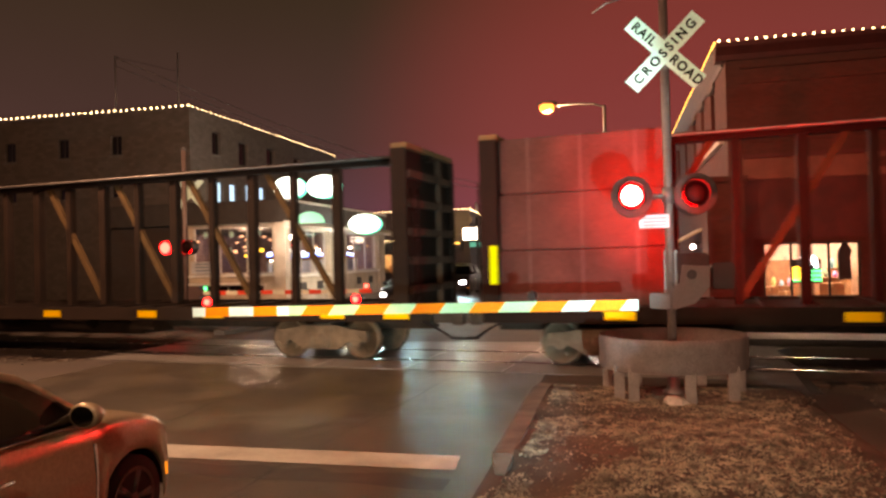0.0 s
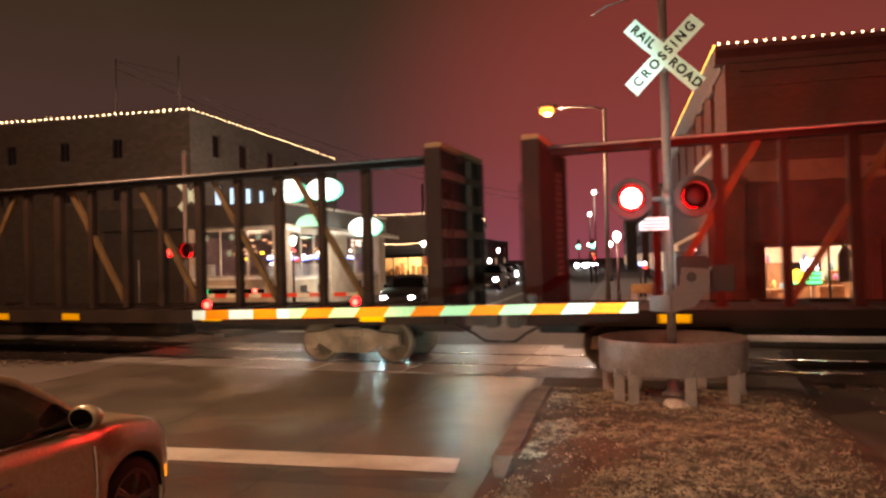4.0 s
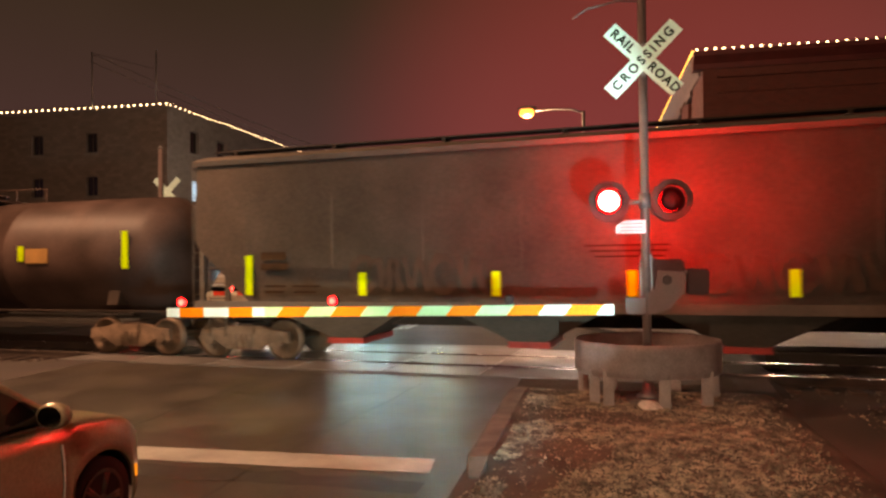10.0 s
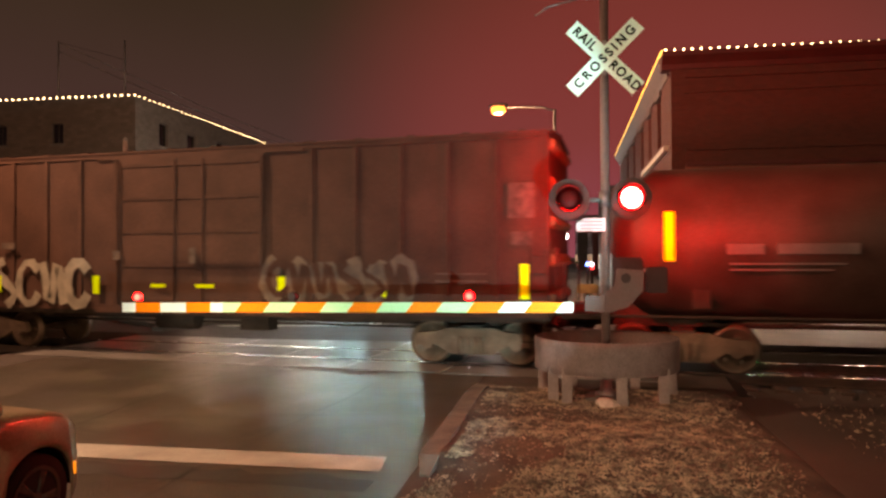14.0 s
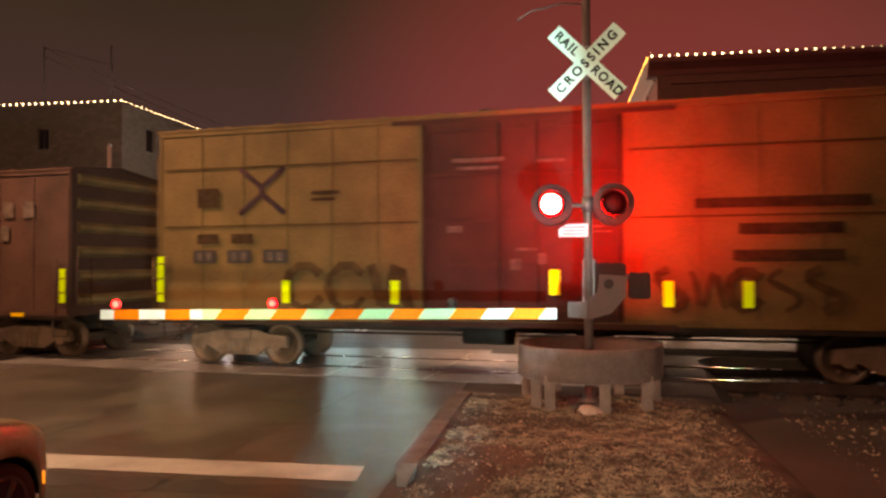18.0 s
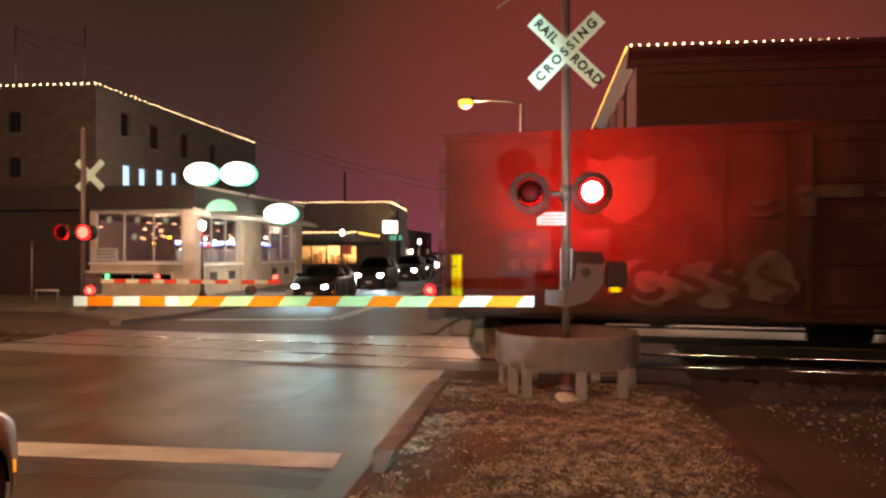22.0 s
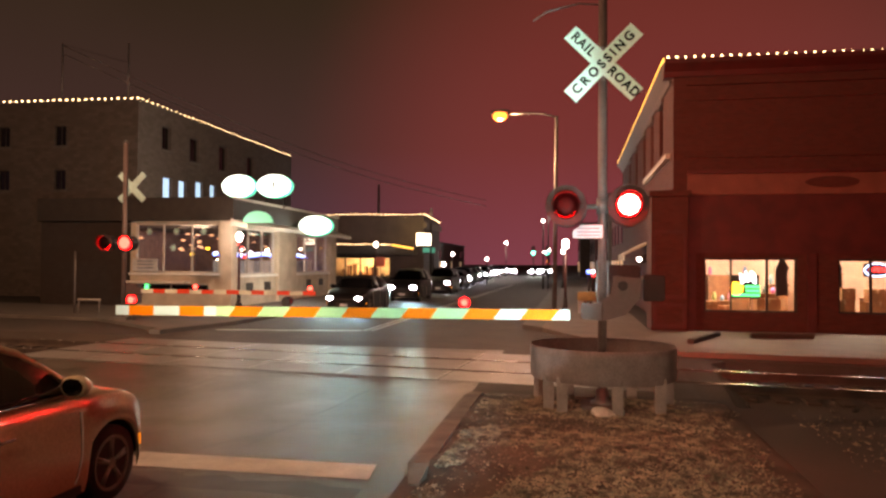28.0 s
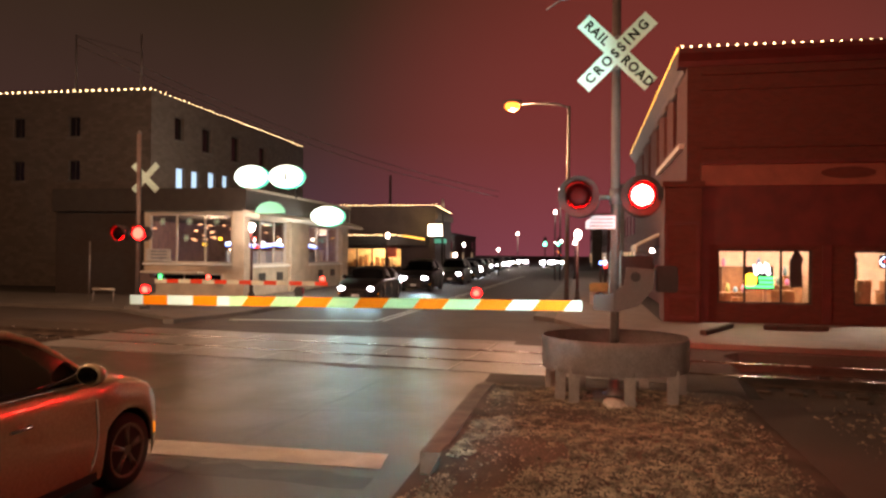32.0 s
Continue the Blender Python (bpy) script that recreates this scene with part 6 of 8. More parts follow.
for x, y, w, d, hh, z in ((4.25, 23.9, 0.5, 0.45, 0.85, 0.14), (4.75, 24.0, 0.42, 0.4, 0.7, 0.14), (6.0, 23.85, 0.7, 0.45, 0.95, 0.14), (8.15, 23.8, 0.62, 0.5, 0.95, 0.14), (8.3, 23.8, 0.4, 0.4, 0.36, 1.09), (9.15, 23.8, 0.8, 0.5, 0.9, 0.14), (9.1, 23.8, 0.5, 0.4, 0.4, 1.04)):
    ct = thing("carton", pose(x, y, z, 0, 0, (x * 37) % 9 - 4), "brown cardboard carton behind the shop window", "carton", "shop cartons")
    quick("body", CARTON, ct, box, -w / 2, w / 2, -d / 2, d / 2, 0, hh, bevel=0.01)
    quick("tape", TAPE, ct, box, -0.03, 0.03, -d / 2 - 0.003, d / 2 + 0.003, hh - 0.12, hh + 0.003)
for x, z0, z1, w in ((6.35, 1.2, 2.3, 0.35), (7.95, 1.5, 2.2, 0.2)):
    t = thing("hanging_garment", pose(x, RY + 0.5, z0), "dark garment hanging in the shop window", "garment")
    bm = bmesh.new()
    prism(bm, [(-w / 2, 0), (w / 2, 0), (w / 2 * 0.8, (z1 - z0) * 0.6), (w * 0.55, (z1 - z0) * 0.8), (w * 0.2, z1 - z0), (-w * 0.2, z1 - z0), (-w * 0.55, (z1 - z0) * 0.75)], "y", -0.05, 0.05)
    part("cloth", bm, DARKTRIM, t)
    quick("hanger", GALV, t, rod, (0, 0, z1 - z0), (0, 0, z1 - z0 + 0.12), 0.01, 6)
# lit signs in the windows
neon = thing("neon_sign", pose(5.22, RY + 0.25, 1.42), "lit window sign with yellow disc, white crest and green bars", "neon sign")
quick("backing", BLACK, neon, box, -0.42, 0.42, 0.03, 0.05, -0.3, 0.42)
quick("yellow_disc", NEON_YELLOW, neon, lathe, [(0.2, -0.02), (0.2, 0.02)], (-0.26, 0, 0.0), "y", 24, label="glowing yellow disc")
for i, (a, b) in enumerate(((-0.1, 0.42), (-0.08, 0.42), (-0.42, 0.42))):
    quick("green_bar", NEON_GREEN, neon, box, a + (0.1 if i < 2 else 0), b, -0.02, 0.02, 0.02 - 0.13 * i, 0.10 - 0.13 * i, label="glowing green bar")
bm = bmesh.new()
pts = [(-0.12, 0.16), (-0.16, 0.50), (-0.05, 0.36), (0.02, 0.54), (0.09, 0.36), (0.18, 0.54), (0.29, 0.44), (0.33, 0.16), (0.24, 0.16), (0.19, 0.30), (0.09, 0.2), (0.0, 0.30), (-0.04, 0.16)]
prism(bm, pts, "y", -0.02, 0.02)
part("white_crest", bm, NEON_WHITE, neon, "glowing white crest")
neon2 = thing("open_sign", pose(8.95, RY + 0.25, 2.02), "lit oval window sign that says open", "neon sign")
bm = bmesh.new()
for i in range(28):
    a, b = 2 * math.pi * i / 28, 2 * math.pi * (i + 1) / 28
    rod(bm, (0.34 * math.cos(a), 0, 0.19 * math.sin(a)), (0.34 * math.cos(b), 0, 0.19 * math.sin(b)), 0.016, 6)
part("oval_tube", bm, glow("neon_pale_blue", (0.35, 0.6, 1.0), 5), neon2)
writing("lettering", "OPEN", 0.22, pose(0, -0.01, 0, 90, 0, 0), NEON_RED, neon2, 0.01, 0.85)
quick("backing", BLACK, neon2, box, -0.36, 0.36, 0.03, 0.04, -0.2, 0.2)
string_lights("row of warm bulbs along the shop cornice", (2.85, RY - 0.33, 8.55), (16, RY - 0.33, 8.42), 0.262, 0.03)
rope = thing("rope_light", pose(0, 0, 0), "yellow rope light along the shop's side cornice", "rope light")
quick("tube", BULB_Y, rope, rod, (2.74, RY - 0.2, 8.53), (2.74, 45.9, 8.53), 0.035, 8)
# awning on the shop's side
awn = thing("awning", pose(0, 0, 0), "cream canvas awning over a side door", "awning")
bm = bmesh.new()
prism(bm, [(3.04, 3.1), (2.0, 2.55), (2.0, 2.3), (2.04, 2.3), (2.04, 2.52), (3.04, 3.0)], "y", 29.5, 33.0)
part("canvas", bm, STUCCO, awn)
for y in (29.55, 32.9):
    quick("strut", GALV, awn, rod, (3.04, y, 2.2), (2.05, y, 2.4), 0.02, 6)
wl = thing("wall_lamp", pose(2.7, 30.6, 2.35), "small bright lamp under the awning", "lamp")
quick("globe", GLOBE, wl, lathe, [(0.02, -0.1), (0.09, -0.05), (0.1, 0.02), (0.04, 0.09)], (0, 0, 0), "z", 14)
quick("bracket", BLACK, wl, rod, (0, 0, 0.09), (0.35, 0, 0.2), 0.02, 6)

# grey three-storey building
LX, LY = -24.74, 36.9
old = thing("grey_building", pose(0, 0, 0), "dark grey three-storey masonry building edged with lights", "building")
fh = [(-34.0, -33.2, 8.9, 10.1), (-34.0, -33.2, 6.3, 7.5), (-30.2, -29.4, 8.9, 10.1), (-38, -37.2, 8.9, 10.1), (-30.2, -29.4, 6.3, 7.5), (-38.0, -37.2, 6.3, 7.5)]
bm = bmesh.new()
walled(bm, "y", LY, 0.35, -62, LX, 0, 11.4, fh)
part("front_wall", bm, BRICK_L, old)
sh = [(39.3, 40.3, 9.0, 10.45), (42.5, 43.7, 8.7, 10.3), (46.4, 47.6, 8.6, 10.4), (50.8, 51.9, 8.7, 10.3), (39.5, 40.5, 6.0, 7.35), (41.25, 42.2, 6.0, 7.35), (43.3, 44.3, 6.0, 7.5), (45.2, 46.1, 6.0, 7.5)]
bm = bmesh.new()
walled(bm, "x", LX - 0.35, 0.35, LY + 0.35, 59.2, 0, 11.4, sh)
part("side_wall", bm, BRICK_L, old)
for i, (a, b, c, d) in enumerate(sh):
    pane(old, "side_window", a, b, LX - 0.2, c, d, "x", WINDOW_BLUE if i >= 4 else GLASS_DARK, DARKTRIM, (), 0.06)
    quick("window_sill", CONCRETE, old, box, LX, LX + 0.08, a - 0.08, b + 0.08, c - 0.12, c - 0.001)
for a, b, c, d in fh:
    pane(old, "front_window", a, b, LY + 0.15, c, d, "y", GLASS_DARK, DARKTRIM, ((a + b) / 2,), 0.06)
    quick("window_sill", CONCRETE, old, box, a - 0.08, b + 0.08, LY - 0.08, LY, c - 0.12, c - 0.001)
bm = bmesh.new()
box(bm, -62, LX - 0.35, LY + 0.35, 59.2, 11.0, 11.2)
box(bm, -62, LX, 59.2, 59.5, 0, 11.4)
box(bm, -62.3, -62, LY, 59.5, 0, 11.4)
part("roof_and_back", bm, BRICK_L, old)
quick("coping", CONCRETE, old, box, -62, LX + 0.08, LY - 0.08, LY + 0.36, 11.4, 11.5)
quick("coping", CONCRETE, old, box, LX - 0.4, LX + 0.08, LY + 0.361, 59.2, 11.4, 11.5)
string_lights("row of warm bulbs along the grey building's front", (LX, LY - 0.05, 11.55), (-48, LY - 0.05, 11.75), 0.42, 0.045)
string_lights("row of warm bulbs along the grey building's side", (LX + 0.05, LY + 0.3, 11.55), (LX + 0.05, 59.0, 11.55), 0.5, 0.032)
for x, y, z in ((-25.9, 37.6, 15.0), (-30.3, 37.6, 15.2), (-28.2, 41.0, 15.0)):
    p = thing("roof_pole", pose(x, y, 11.2), "thin dark pole standing on the flat roof", "pole", "roof poles")
    quick("shaft", GALV, p, rod, (0, 0, 0), (0, 0, z - 11.2), 0.05, 8)
    quick("foot", GALV, p, box, -0.15, 0.15, -0.15, 0.15, 0, 0.06)
wires = thing("overhead_wires", pose(0, 0, 0), "thin overhead wires sagging across the street", "wire")
for z in (0, 0.5):
    bm = bmesh.new()
    a, b = Vector((-30.3, 37.6, 15.1 - z)), Vector((-8.0, 66.0, 8.0 - z))
    pipe(bm, [tuple(a.lerp(b, i / 12) - Vector((0, 0, 1.2 * math.sin(math.pi * i / 12)))) for i in range(13)], 0.025, 6)
    part("wire", bm, GALV, wires)
bm = bmesh.new()
pipe(bm, [(-30.3, 37.6, 15.15), (-28.2, 41.0, 14.9), (-25.9, 37.6, 14.95)], 0.012, 6)
part("wire", bm, BLACK, wires)

# corner diner
DY, DX = 29.4, -15.08
diner = thing("corner_diner", pose(0, 0, 0), "one-storey cream diner with large lit windows and canopy", "building")
wh = [(-19.75, -15.62, 1.62, 3.86)]
bm = bmesh.new()
walled(bm, "y", DY, 0.25, -20.0, DX, 0.11, 3.98, wh)
part("front_wall", bm, STUCCO, diner)
quick("dark_front_wall", brick("dark_brick", (0.05, 0.036, 0.03), (0.065, 0.048, 0.04), (0.035, 0.028, 0.025)), diner, box, -24.7, -20.0, DY + 0.02, DY + 0.25, 0.0, 3.98)
dh = [(29.95, 34.3, 1.52, 3.72), (36.9, 42.2, 1.52, 3.72)]
bm = bmesh.new()
walled(bm, "x", DX - 0.25, 0.25, DY + 0.25, 43.4, 0.11, 3.98, dh)
part("side_wall", bm, STUCCO, diner)
quick("parapet", DARKTRIM, diner, box, -24.7, DX + 0.25, DY - 0.25, DY + 0.3, 3.98, 5.02, label="dark boarded parapet")
quick("parapet", DARKTRIM, diner, box, DX - 0.3, DX + 0.25, DY + 0.301, 43.4, 3.98, 5.02)
quick("parapet_trim", TRIM, diner, box, DX + 0.251, DX + 0.3, DY - 0.3, 43.4, 4.92, 5.03)
quick("corner_column", STUCCO, diner, box, DX - 0.45, DX + 0.12, DY - 0.12, DY + 0.45, 0.11, 3.97)
quick("column", STUCCO, diner, box, DX + 0.001, DX + 0.14, 34.4, 36.8, 0.11, 3.97)
quick("column", STUCCO, diner, box, DX + 0.001, DX + 0.14, 42.3, 43.4, 0.11, 3.97)
bm = bmesh.new()
prism(bm, [(DX + 0.15, 3.75), (DX + 0.95, 3.62), (DX + 0.95, 3.80), (DX + 0.15, 4.05)], "y", DY - 0.3, 43.9)
part("canopy", bm, TRIM, diner, "pale canopy along the street side")
pane(diner, "front_window", -19.75, -15.62, DY + 0.08, 1.62, 3.86, "y", None, TRIM, (-18.38, -16.97), 0.07)
pane(diner, "side_window", 29.95, 34.3, DX - 0.15, 1.52, 3.72, "x", None, TRIM, (31.4, 32.9), 0.08)
pane(diner, "side_window", 36.9, 42.2, DX - 0.15, 1.52, 3.72, "x", None, TRIM, (38.6, 40.4), 0.08)
quick("window_sill", WHITE_SILL, diner, box, -20.0, -15.55, DY - 0.14, DY - 0.001, 1.52, 1.61)
quick("window_sill", WHITE_SILL, diner, box, DX + 0.001, DX + 0.12, 29.9, 34.35, 1.42, 1.51)
quick("window_sill", WHITE_SILL, diner, box, DX + 0.001, DX + 0.12, 36.85, 42.25, 1.42, 1.51)
quick("ledge", WHITE_SILL, diner, box, -19.9, -17.0, DY - 0.5, DY - 0.002, 1.16, 1.24)
for y0 in (31.0, 33.0, 38.6, 40.6):
    quick("wall_plate", DARKTRIM, diner, box, DX + 0.002, DX + 0.03, y0, y0 + 0.7, 0.75, 1.15)
quick("floor", WOOD, diner, box, -24.6, DX - 0.26, DY + 0.26, 43.3, 0.1, 0.16)
quick("room_ceiling", DARKTRIM, diner, box, -24.6, DX - 0.26, DY + 0.26, 43.3, 3.9, 3.97)
bm = bmesh.new()
box(bm, -24.6, DX - 0.26, 43.2, 43.4, 0.16, 3.9)
box(bm, -24.7, -24.6, DY + 0.26, 43.2, 0.16, 3.9)
part("inner_wall", bm, surface("dim_wall", (0.30, 0.19, 0.16), 0.8, bump=0.1), diner)
quick("bar_counter", WOOD, diner, box, -22.5, -17.5, 37.0, 37.8, 0.16, 1.3)
quick("partition", surface("grey_partition", (0.34, 0.36, 0.40), 0.6, bump=0.1), diner, box, -16.9, -16.8, 31.2, 43.2, 0.16, 2.2)
for d, m in ((0.0, NEON_BLUE), (0.085, NEON_ICE)):
    quick("blue_strip", m, diner, pipe, [(-16.85, 31.2 + 0.3 * i, 2.46 + d + 0.06 * math.sin(0.42 * i)) for i in range(40)], 0.05, 8, label="wavy glowing blue light strip")
for y in (31.3, 35.0, 39.0, 42.8):
    quick("partition_post", BLACK, diner, box, -16.88, -16.82, y, y + 0.06, 2.2, 2.42)
quick("flat_roof", DARKTRIM, diner, box, -24.6, DX - 0.31, DY + 0.31, 43.4, 4.0, 4.1)
rnd = random.Random(3)
for i in range(34):
    x, y, z = rnd.uniform(-22.5, -17.2), rnd.uniform(30.6, 42), rnd.uniform(2.7, 3.6)
    pl = thing("pendant_lamp", pose(x, y, z), "small glowing pendant lamp inside the diner", "pendant lamp", "diner pendant lamps")
    quick("shade", PENDANT, pl, lathe, [(0.13, 0), (0.11, 0.035), (0.03, 0.07)], (0, 0, 0), "z", 12)
    quick("cord", BLACK, pl, rod, (0, 0, 0.1), (0, 0, 3.92 - z), 0.008, 5)
for i in range(9):
    x, y = -20 + (i % 3) * 1.7, 31.2 + (i // 3) * 2.0
    tb = thing("dining_table", pose(x, y, 0.16), "dark dining table inside the diner", "table", "diner tables")
    quick("tabletop", WOOD, tb, box, -0.5, 0.5, -0.4, 0.4, 0.72, 0.76)
    quick("pedestal", BLACK, tb, rod, (0, 0, 0), (0, 0, 0.72), 0.05, 8)
    for sx in (-0.75, 0.75):
        ch = thing("dining_chair", pose(x + sx, y, 0.16), "dark high-backed chair inside the diner", "chair", "diner chairs")
        quick("seat", DARKTRIM, ch, box, -0.2, 0.2, -0.2, 0.2, 0.42, 0.47)
        k = 0.18 if sx > 0 else -0.2
        quick("backrest", DARKTRIM, ch, box, k, k + 0.03, -0.2, 0.2, 0.47, 1.25)
        for lx in (-0.18, 0.18):
            for ly in (-0.18, 0.18):
                quick("leg", DARKTRIM, ch, box, lx - 0.02, lx + 0.02, ly - 0.02, ly + 0.02, 0, 0.42)
sc = [((-18.0, 36.5, 2.9), NEON_RED), ((-16.4, 33.5, 2.4), NEON_RED), ((-17.2, 38.0, 2.8), CEIL_WARM), ((-15.9, 33.2, 2.6), NEON_WHITE), ((-16.0, 37.2, 3.3), NEON_BLUE), ((-18.6, 35.0, 2.2), CEIL_WARM), ((-16.0, 40.0, 2.9), CEIL_COOL), ((-16.2, 31.6, 3.2), NEON_YELLOW), ((-16.1, 32.2, 3.0), NEON_RED), ((-16.6, 31.4, 2.8), CEIL_WARM), ((-17.0, 30.9, 2.75), NEON_YELLOW), ((-19.0, 33.0, 2.5), NEON_YELLOW), ((-17.6, 34.0, 3.2), NEON_WHITE), ((-16.3, 38.2, 2.2), NEON_RED), ((-16.1, 39.0, 3.1), NEON_GREEN)]
for p, m in sc:
    b = thing("bar_sign", pose(*p), "small glowing sign on the diner wall", "sign", "diner signs")
    quick("panel", m, b, box, -0.09, 0.09, -0.02, 0.02, -0.06, 0.06)
    quick("frame", BLACK, b, box, -0.14, 0.14, 0.021, 0.05, -0.1, 0.1)
for x, z in ((-19.1, 3.5), (-17.75, 3.5), (-16.4, 3.5), (-17.9, 2.75)):
    fl = thing("paper_snowflake", pose(x, DY + 0.05, z), "white paper snowflake hung in the diner window", "decoration", "paper snowflakes")
    bm = bmesh.new()
    for a in (0, 60, 120):
        m = Matrix.Rotation(radians(a), 4, "Y")
        b2 = [m @ Vector(p) for p in ((-0.17, 0, -0.03), (0.17, 0, -0.03), (0.17, 0, 0.03), (-0.17, 0, 0.03))]
        lo = [bm.verts.new(v + Vector((0, -0.006 + a * 0.0001, 0))) for v in b2]
        hi = [bm.verts.new(v + Vector((0, 0.002 + a * 0.0001, 0))) for v in b2]
        for i in range(4):
            bm.faces.new((lo[i], lo[(i + 1) % 4], hi[(i + 1) % 4], hi[i]))
        bm.faces.new(lo[::-1])
        bm.faces.new(hi)
    part("paper", bm, SIGN_WHITE, fl)
    quick("thread", BLACK, fl, rod, (0, 0, 0.15), (0, 0, 3.86 - z), 0.004, 4)
bs = thing("banner", pose(-19.5, DY - 0.2, 1.7), "pale printed banner under the diner window", "banner")
quick("sheet", surface("banner_sheet", (0.45, 0.46, 0.46), 0.7, bump=0.05), bs, box, -0.25, 1.0, -0.02, 0.02, 0.0, 0.55)
for i in range(3):
    quick("writing_bar", surface("banner_bar", (0.2, 0.22, 0.25), 0.7, bump=0), bs, box, 0.0, 0.8, -0.03, -0.021, 0.1 + 0.15 * i, 0.17 + 0.15 * i)


def oval_sign(x, y, z, rx, rz, mark=False, posts=True):
    s = thing("oval_sign", pose(x, y, z), "glowing white oval sign with green edge", "sign", "oval signs")
    bm = bmesh.new()
    ellipse(bm, 0.06, -0.03, rx + 0.03, rz + 0.03, -0.06, 0.16, 48)
    part("case", bm, SIGN_EDGE, s, "green glowing edge")
    bm = bmesh.new()
    ellipse(bm, 0, 0, rx, rz, -0.10, -0.061, 48)
    part("face", bm, SIGN_GLOW, s)
    if mark:
        quick("emblem_bar", surface("sign_mark", (0.2, 0.22, 0.2), 0.6, bump=0), s, box, -0.06, 0.06, -0.11, -0.101, -0.2, 0.2)
    if posts:
        for k in (-0.5, 0.5):
            quick("bracket", BLACK, s, rod, (k * rx, 0.2, -rz - 0.55), (k * rx, 0.2, rz * 0.4), 0.04, 8)


oval_sign(-16.5, 33.0, 5.92, 0.86, 0.55)
oval_sign(-14.62, 33.0, 5.91, 0.88, 0.55, True)
oval_sign(-13.57, 36.0, 4.10, 0.89, 0.50, False, False)
half = thing("arched_sign", pose(-13.68, 29.2, 3.86), "pale green arched sign over the diner canopy", "sign")
bm = bmesh.new()
prism(bm, [(0.70 * math.cos(math.pi * i / 20), 0.52 * math.sin(math.pi * i / 20)) for i in range(21)], "y", -0.05, 0.05)
part("board", bm, glow("mint_board", (0.16, 0.62, 0.40), 0.45), half)
# low window with a green light under the diner's ledge
pane(diner, "low_window", -19.55, -16.03, DY - 0.06, 0.72, 1.14, "y", GLASS_DARK, TRIM, (-17.9,), 0.05)
gl = thing("green_light", pose(-19.08, DY - 0.12, 0.96), "small green light at the diner's low window", "light")
quick("lens", NEON_GREEN, gl, box, -0.09, 0.09, -0.03, 0.0, -0.13, 0.13)
quick("bracket", BLACK, gl, box, -0.05, 0.05, 0.001, 0.03, -0.1, 0.1)
yb = thing("yellow_box", pose(0.6, 30, 0.12), "low yellow box on pale feet beside the globe post", "box")
quick("lid", surface("dull_yellow", (0.30, 0.22, 0.10), 0.6, bump=0.05), yb, box, -0.44, 0.44, -0.2, 0.2, 0.5, 0.88, bevel=0.05)
for x in (-0.3, 0.3):
    quick("foot", surface("pale_foot", (0.35, 0.35, 0.34), 0.5, bump=0.05), yb, box, x - 0.12, x + 0.12, -0.18, 0.18, 0.0, 0.499, bevel=0.02)
# thin pole and low rail by the far mast
tp = thing("thin_pole", pose(-19.05, 24.5, 0), "thin pale pole standing beside the far mast", "pole")
quick("shaft", GALV, tp, rod, (0, 0, 0), (0, 0, 2.5), 0.035, 8)
quick("foot", CONCRETE, tp, box, -0.12, 0.12, -0.12, 0.12, 0, 0.05)
lr = thing("low_rail", pose(-18.42, 24.5, 0), "low pale metal rail beside the thin pole", "rail")
quick("rail", TRIM, lr, rod, (-0.48, 0, 0.64), (0.48, 0, 0.64), 0.035, 8)
for x in (-0.44, 0.44):
    quick("post", GALV, lr, rod, (x, 0, 0), (x, 0, 0.62), 0.03, 8)
# Unseen fill added low before the canopy to light the diner's columns
lamp("sign_and_fill_light", "POINT", (-13.1, 32.6, 2.7), 210, (0.9, 1.0, 0.86), 0.3)
lamp("sign_and_fill_light", "POINT", (-17.8, 35.5, 6.6), 700, (0.95, 0.95, 0.8), 0.3)
lamp("diner_room_light", "POINT", (-19.5, 34.5, 3.0), 260, (1.0, 0.75, 0.5), 0.4)
lamp("diner_room_light", "POINT", (-15.9, 37.0, 3.5), 130, (1.0, 0.8, 0.6), 0.4)


def globe_post(x, y, top, base=0.12):
    p = thing("globe_lamp_post", pose(x, y, base), "dark post with a bright white globe", "street lamp", "globe lamp posts")
    quick("post", surface("maroon_post", (0.06, 0.02, 0.02), 0.5, bump=0.05), p, rod, (0, 0, 0), (0, 0, top - base - 0.25), 0.065, 12, r2=0.045)
    quick("foot", BLACK, p, lathe, [(0.17, 0), (0.17, 0.12), (0.09, 0.3), (0.08, 0.6)], (0, 0, 0), "z", 14)
    quick("globe", GLOBE, p, lathe, [(0.05, top - base - 0.22), (0.11, top - base - 0.14), (0.145, top - base), (0.11, top - base + 0.12), (0.03, top - base + 0.18)], (0, 0, 0), "z", 18)
    return p


globe_post(-14.4, 28.9, 3.25)
globe_post(-0.33, 30.0, 3.0)
globe_post(-14.17, 50.0, 3.46)
globe_post(-11.9, 70, 3.05)
globe_post(-0.85, 60, 3.2)
lamp("globe_light", "POINT", (-14.2, 28.3, 3.25), 75, (1.0, 0.92, 0.78), 0.2)
lamp("globe_light", "POINT", (-0.6, 29.6, 3.0), 80, (1.0, 0.92, 0.78), 0.2)

# sodium street lamp on a long arm
sl = thing("street_lamp", pose(-0.72, 27.7, 0.12), "tall street lamp with a curved arm and sodium light", "street lamp", "street lamps")
quick("pole", GALV, sl, rod, (0, 0, 0), (0.05, 0, 7.75), 0.09, 12, r2=0.06)
bm = bmesh.new()
pipe(bm, [(0.05, 0, 7.7), (-0.4, 0, 7.85), (-1.2, 0, 7.9), (-1.9, 0, 7.87)], 0.035, 8)
part("arm", bm, GALV, sl)
bm = bmesh.new()
lathe(bm, [(0.04, -0.4), (0.09, -0.25), (0.12, 0.0), (0.1, 0.2), (0.05, 0.35)], (-2.1, 0, 7.97), "x", 14)
part("head", bm, GALV, sl)
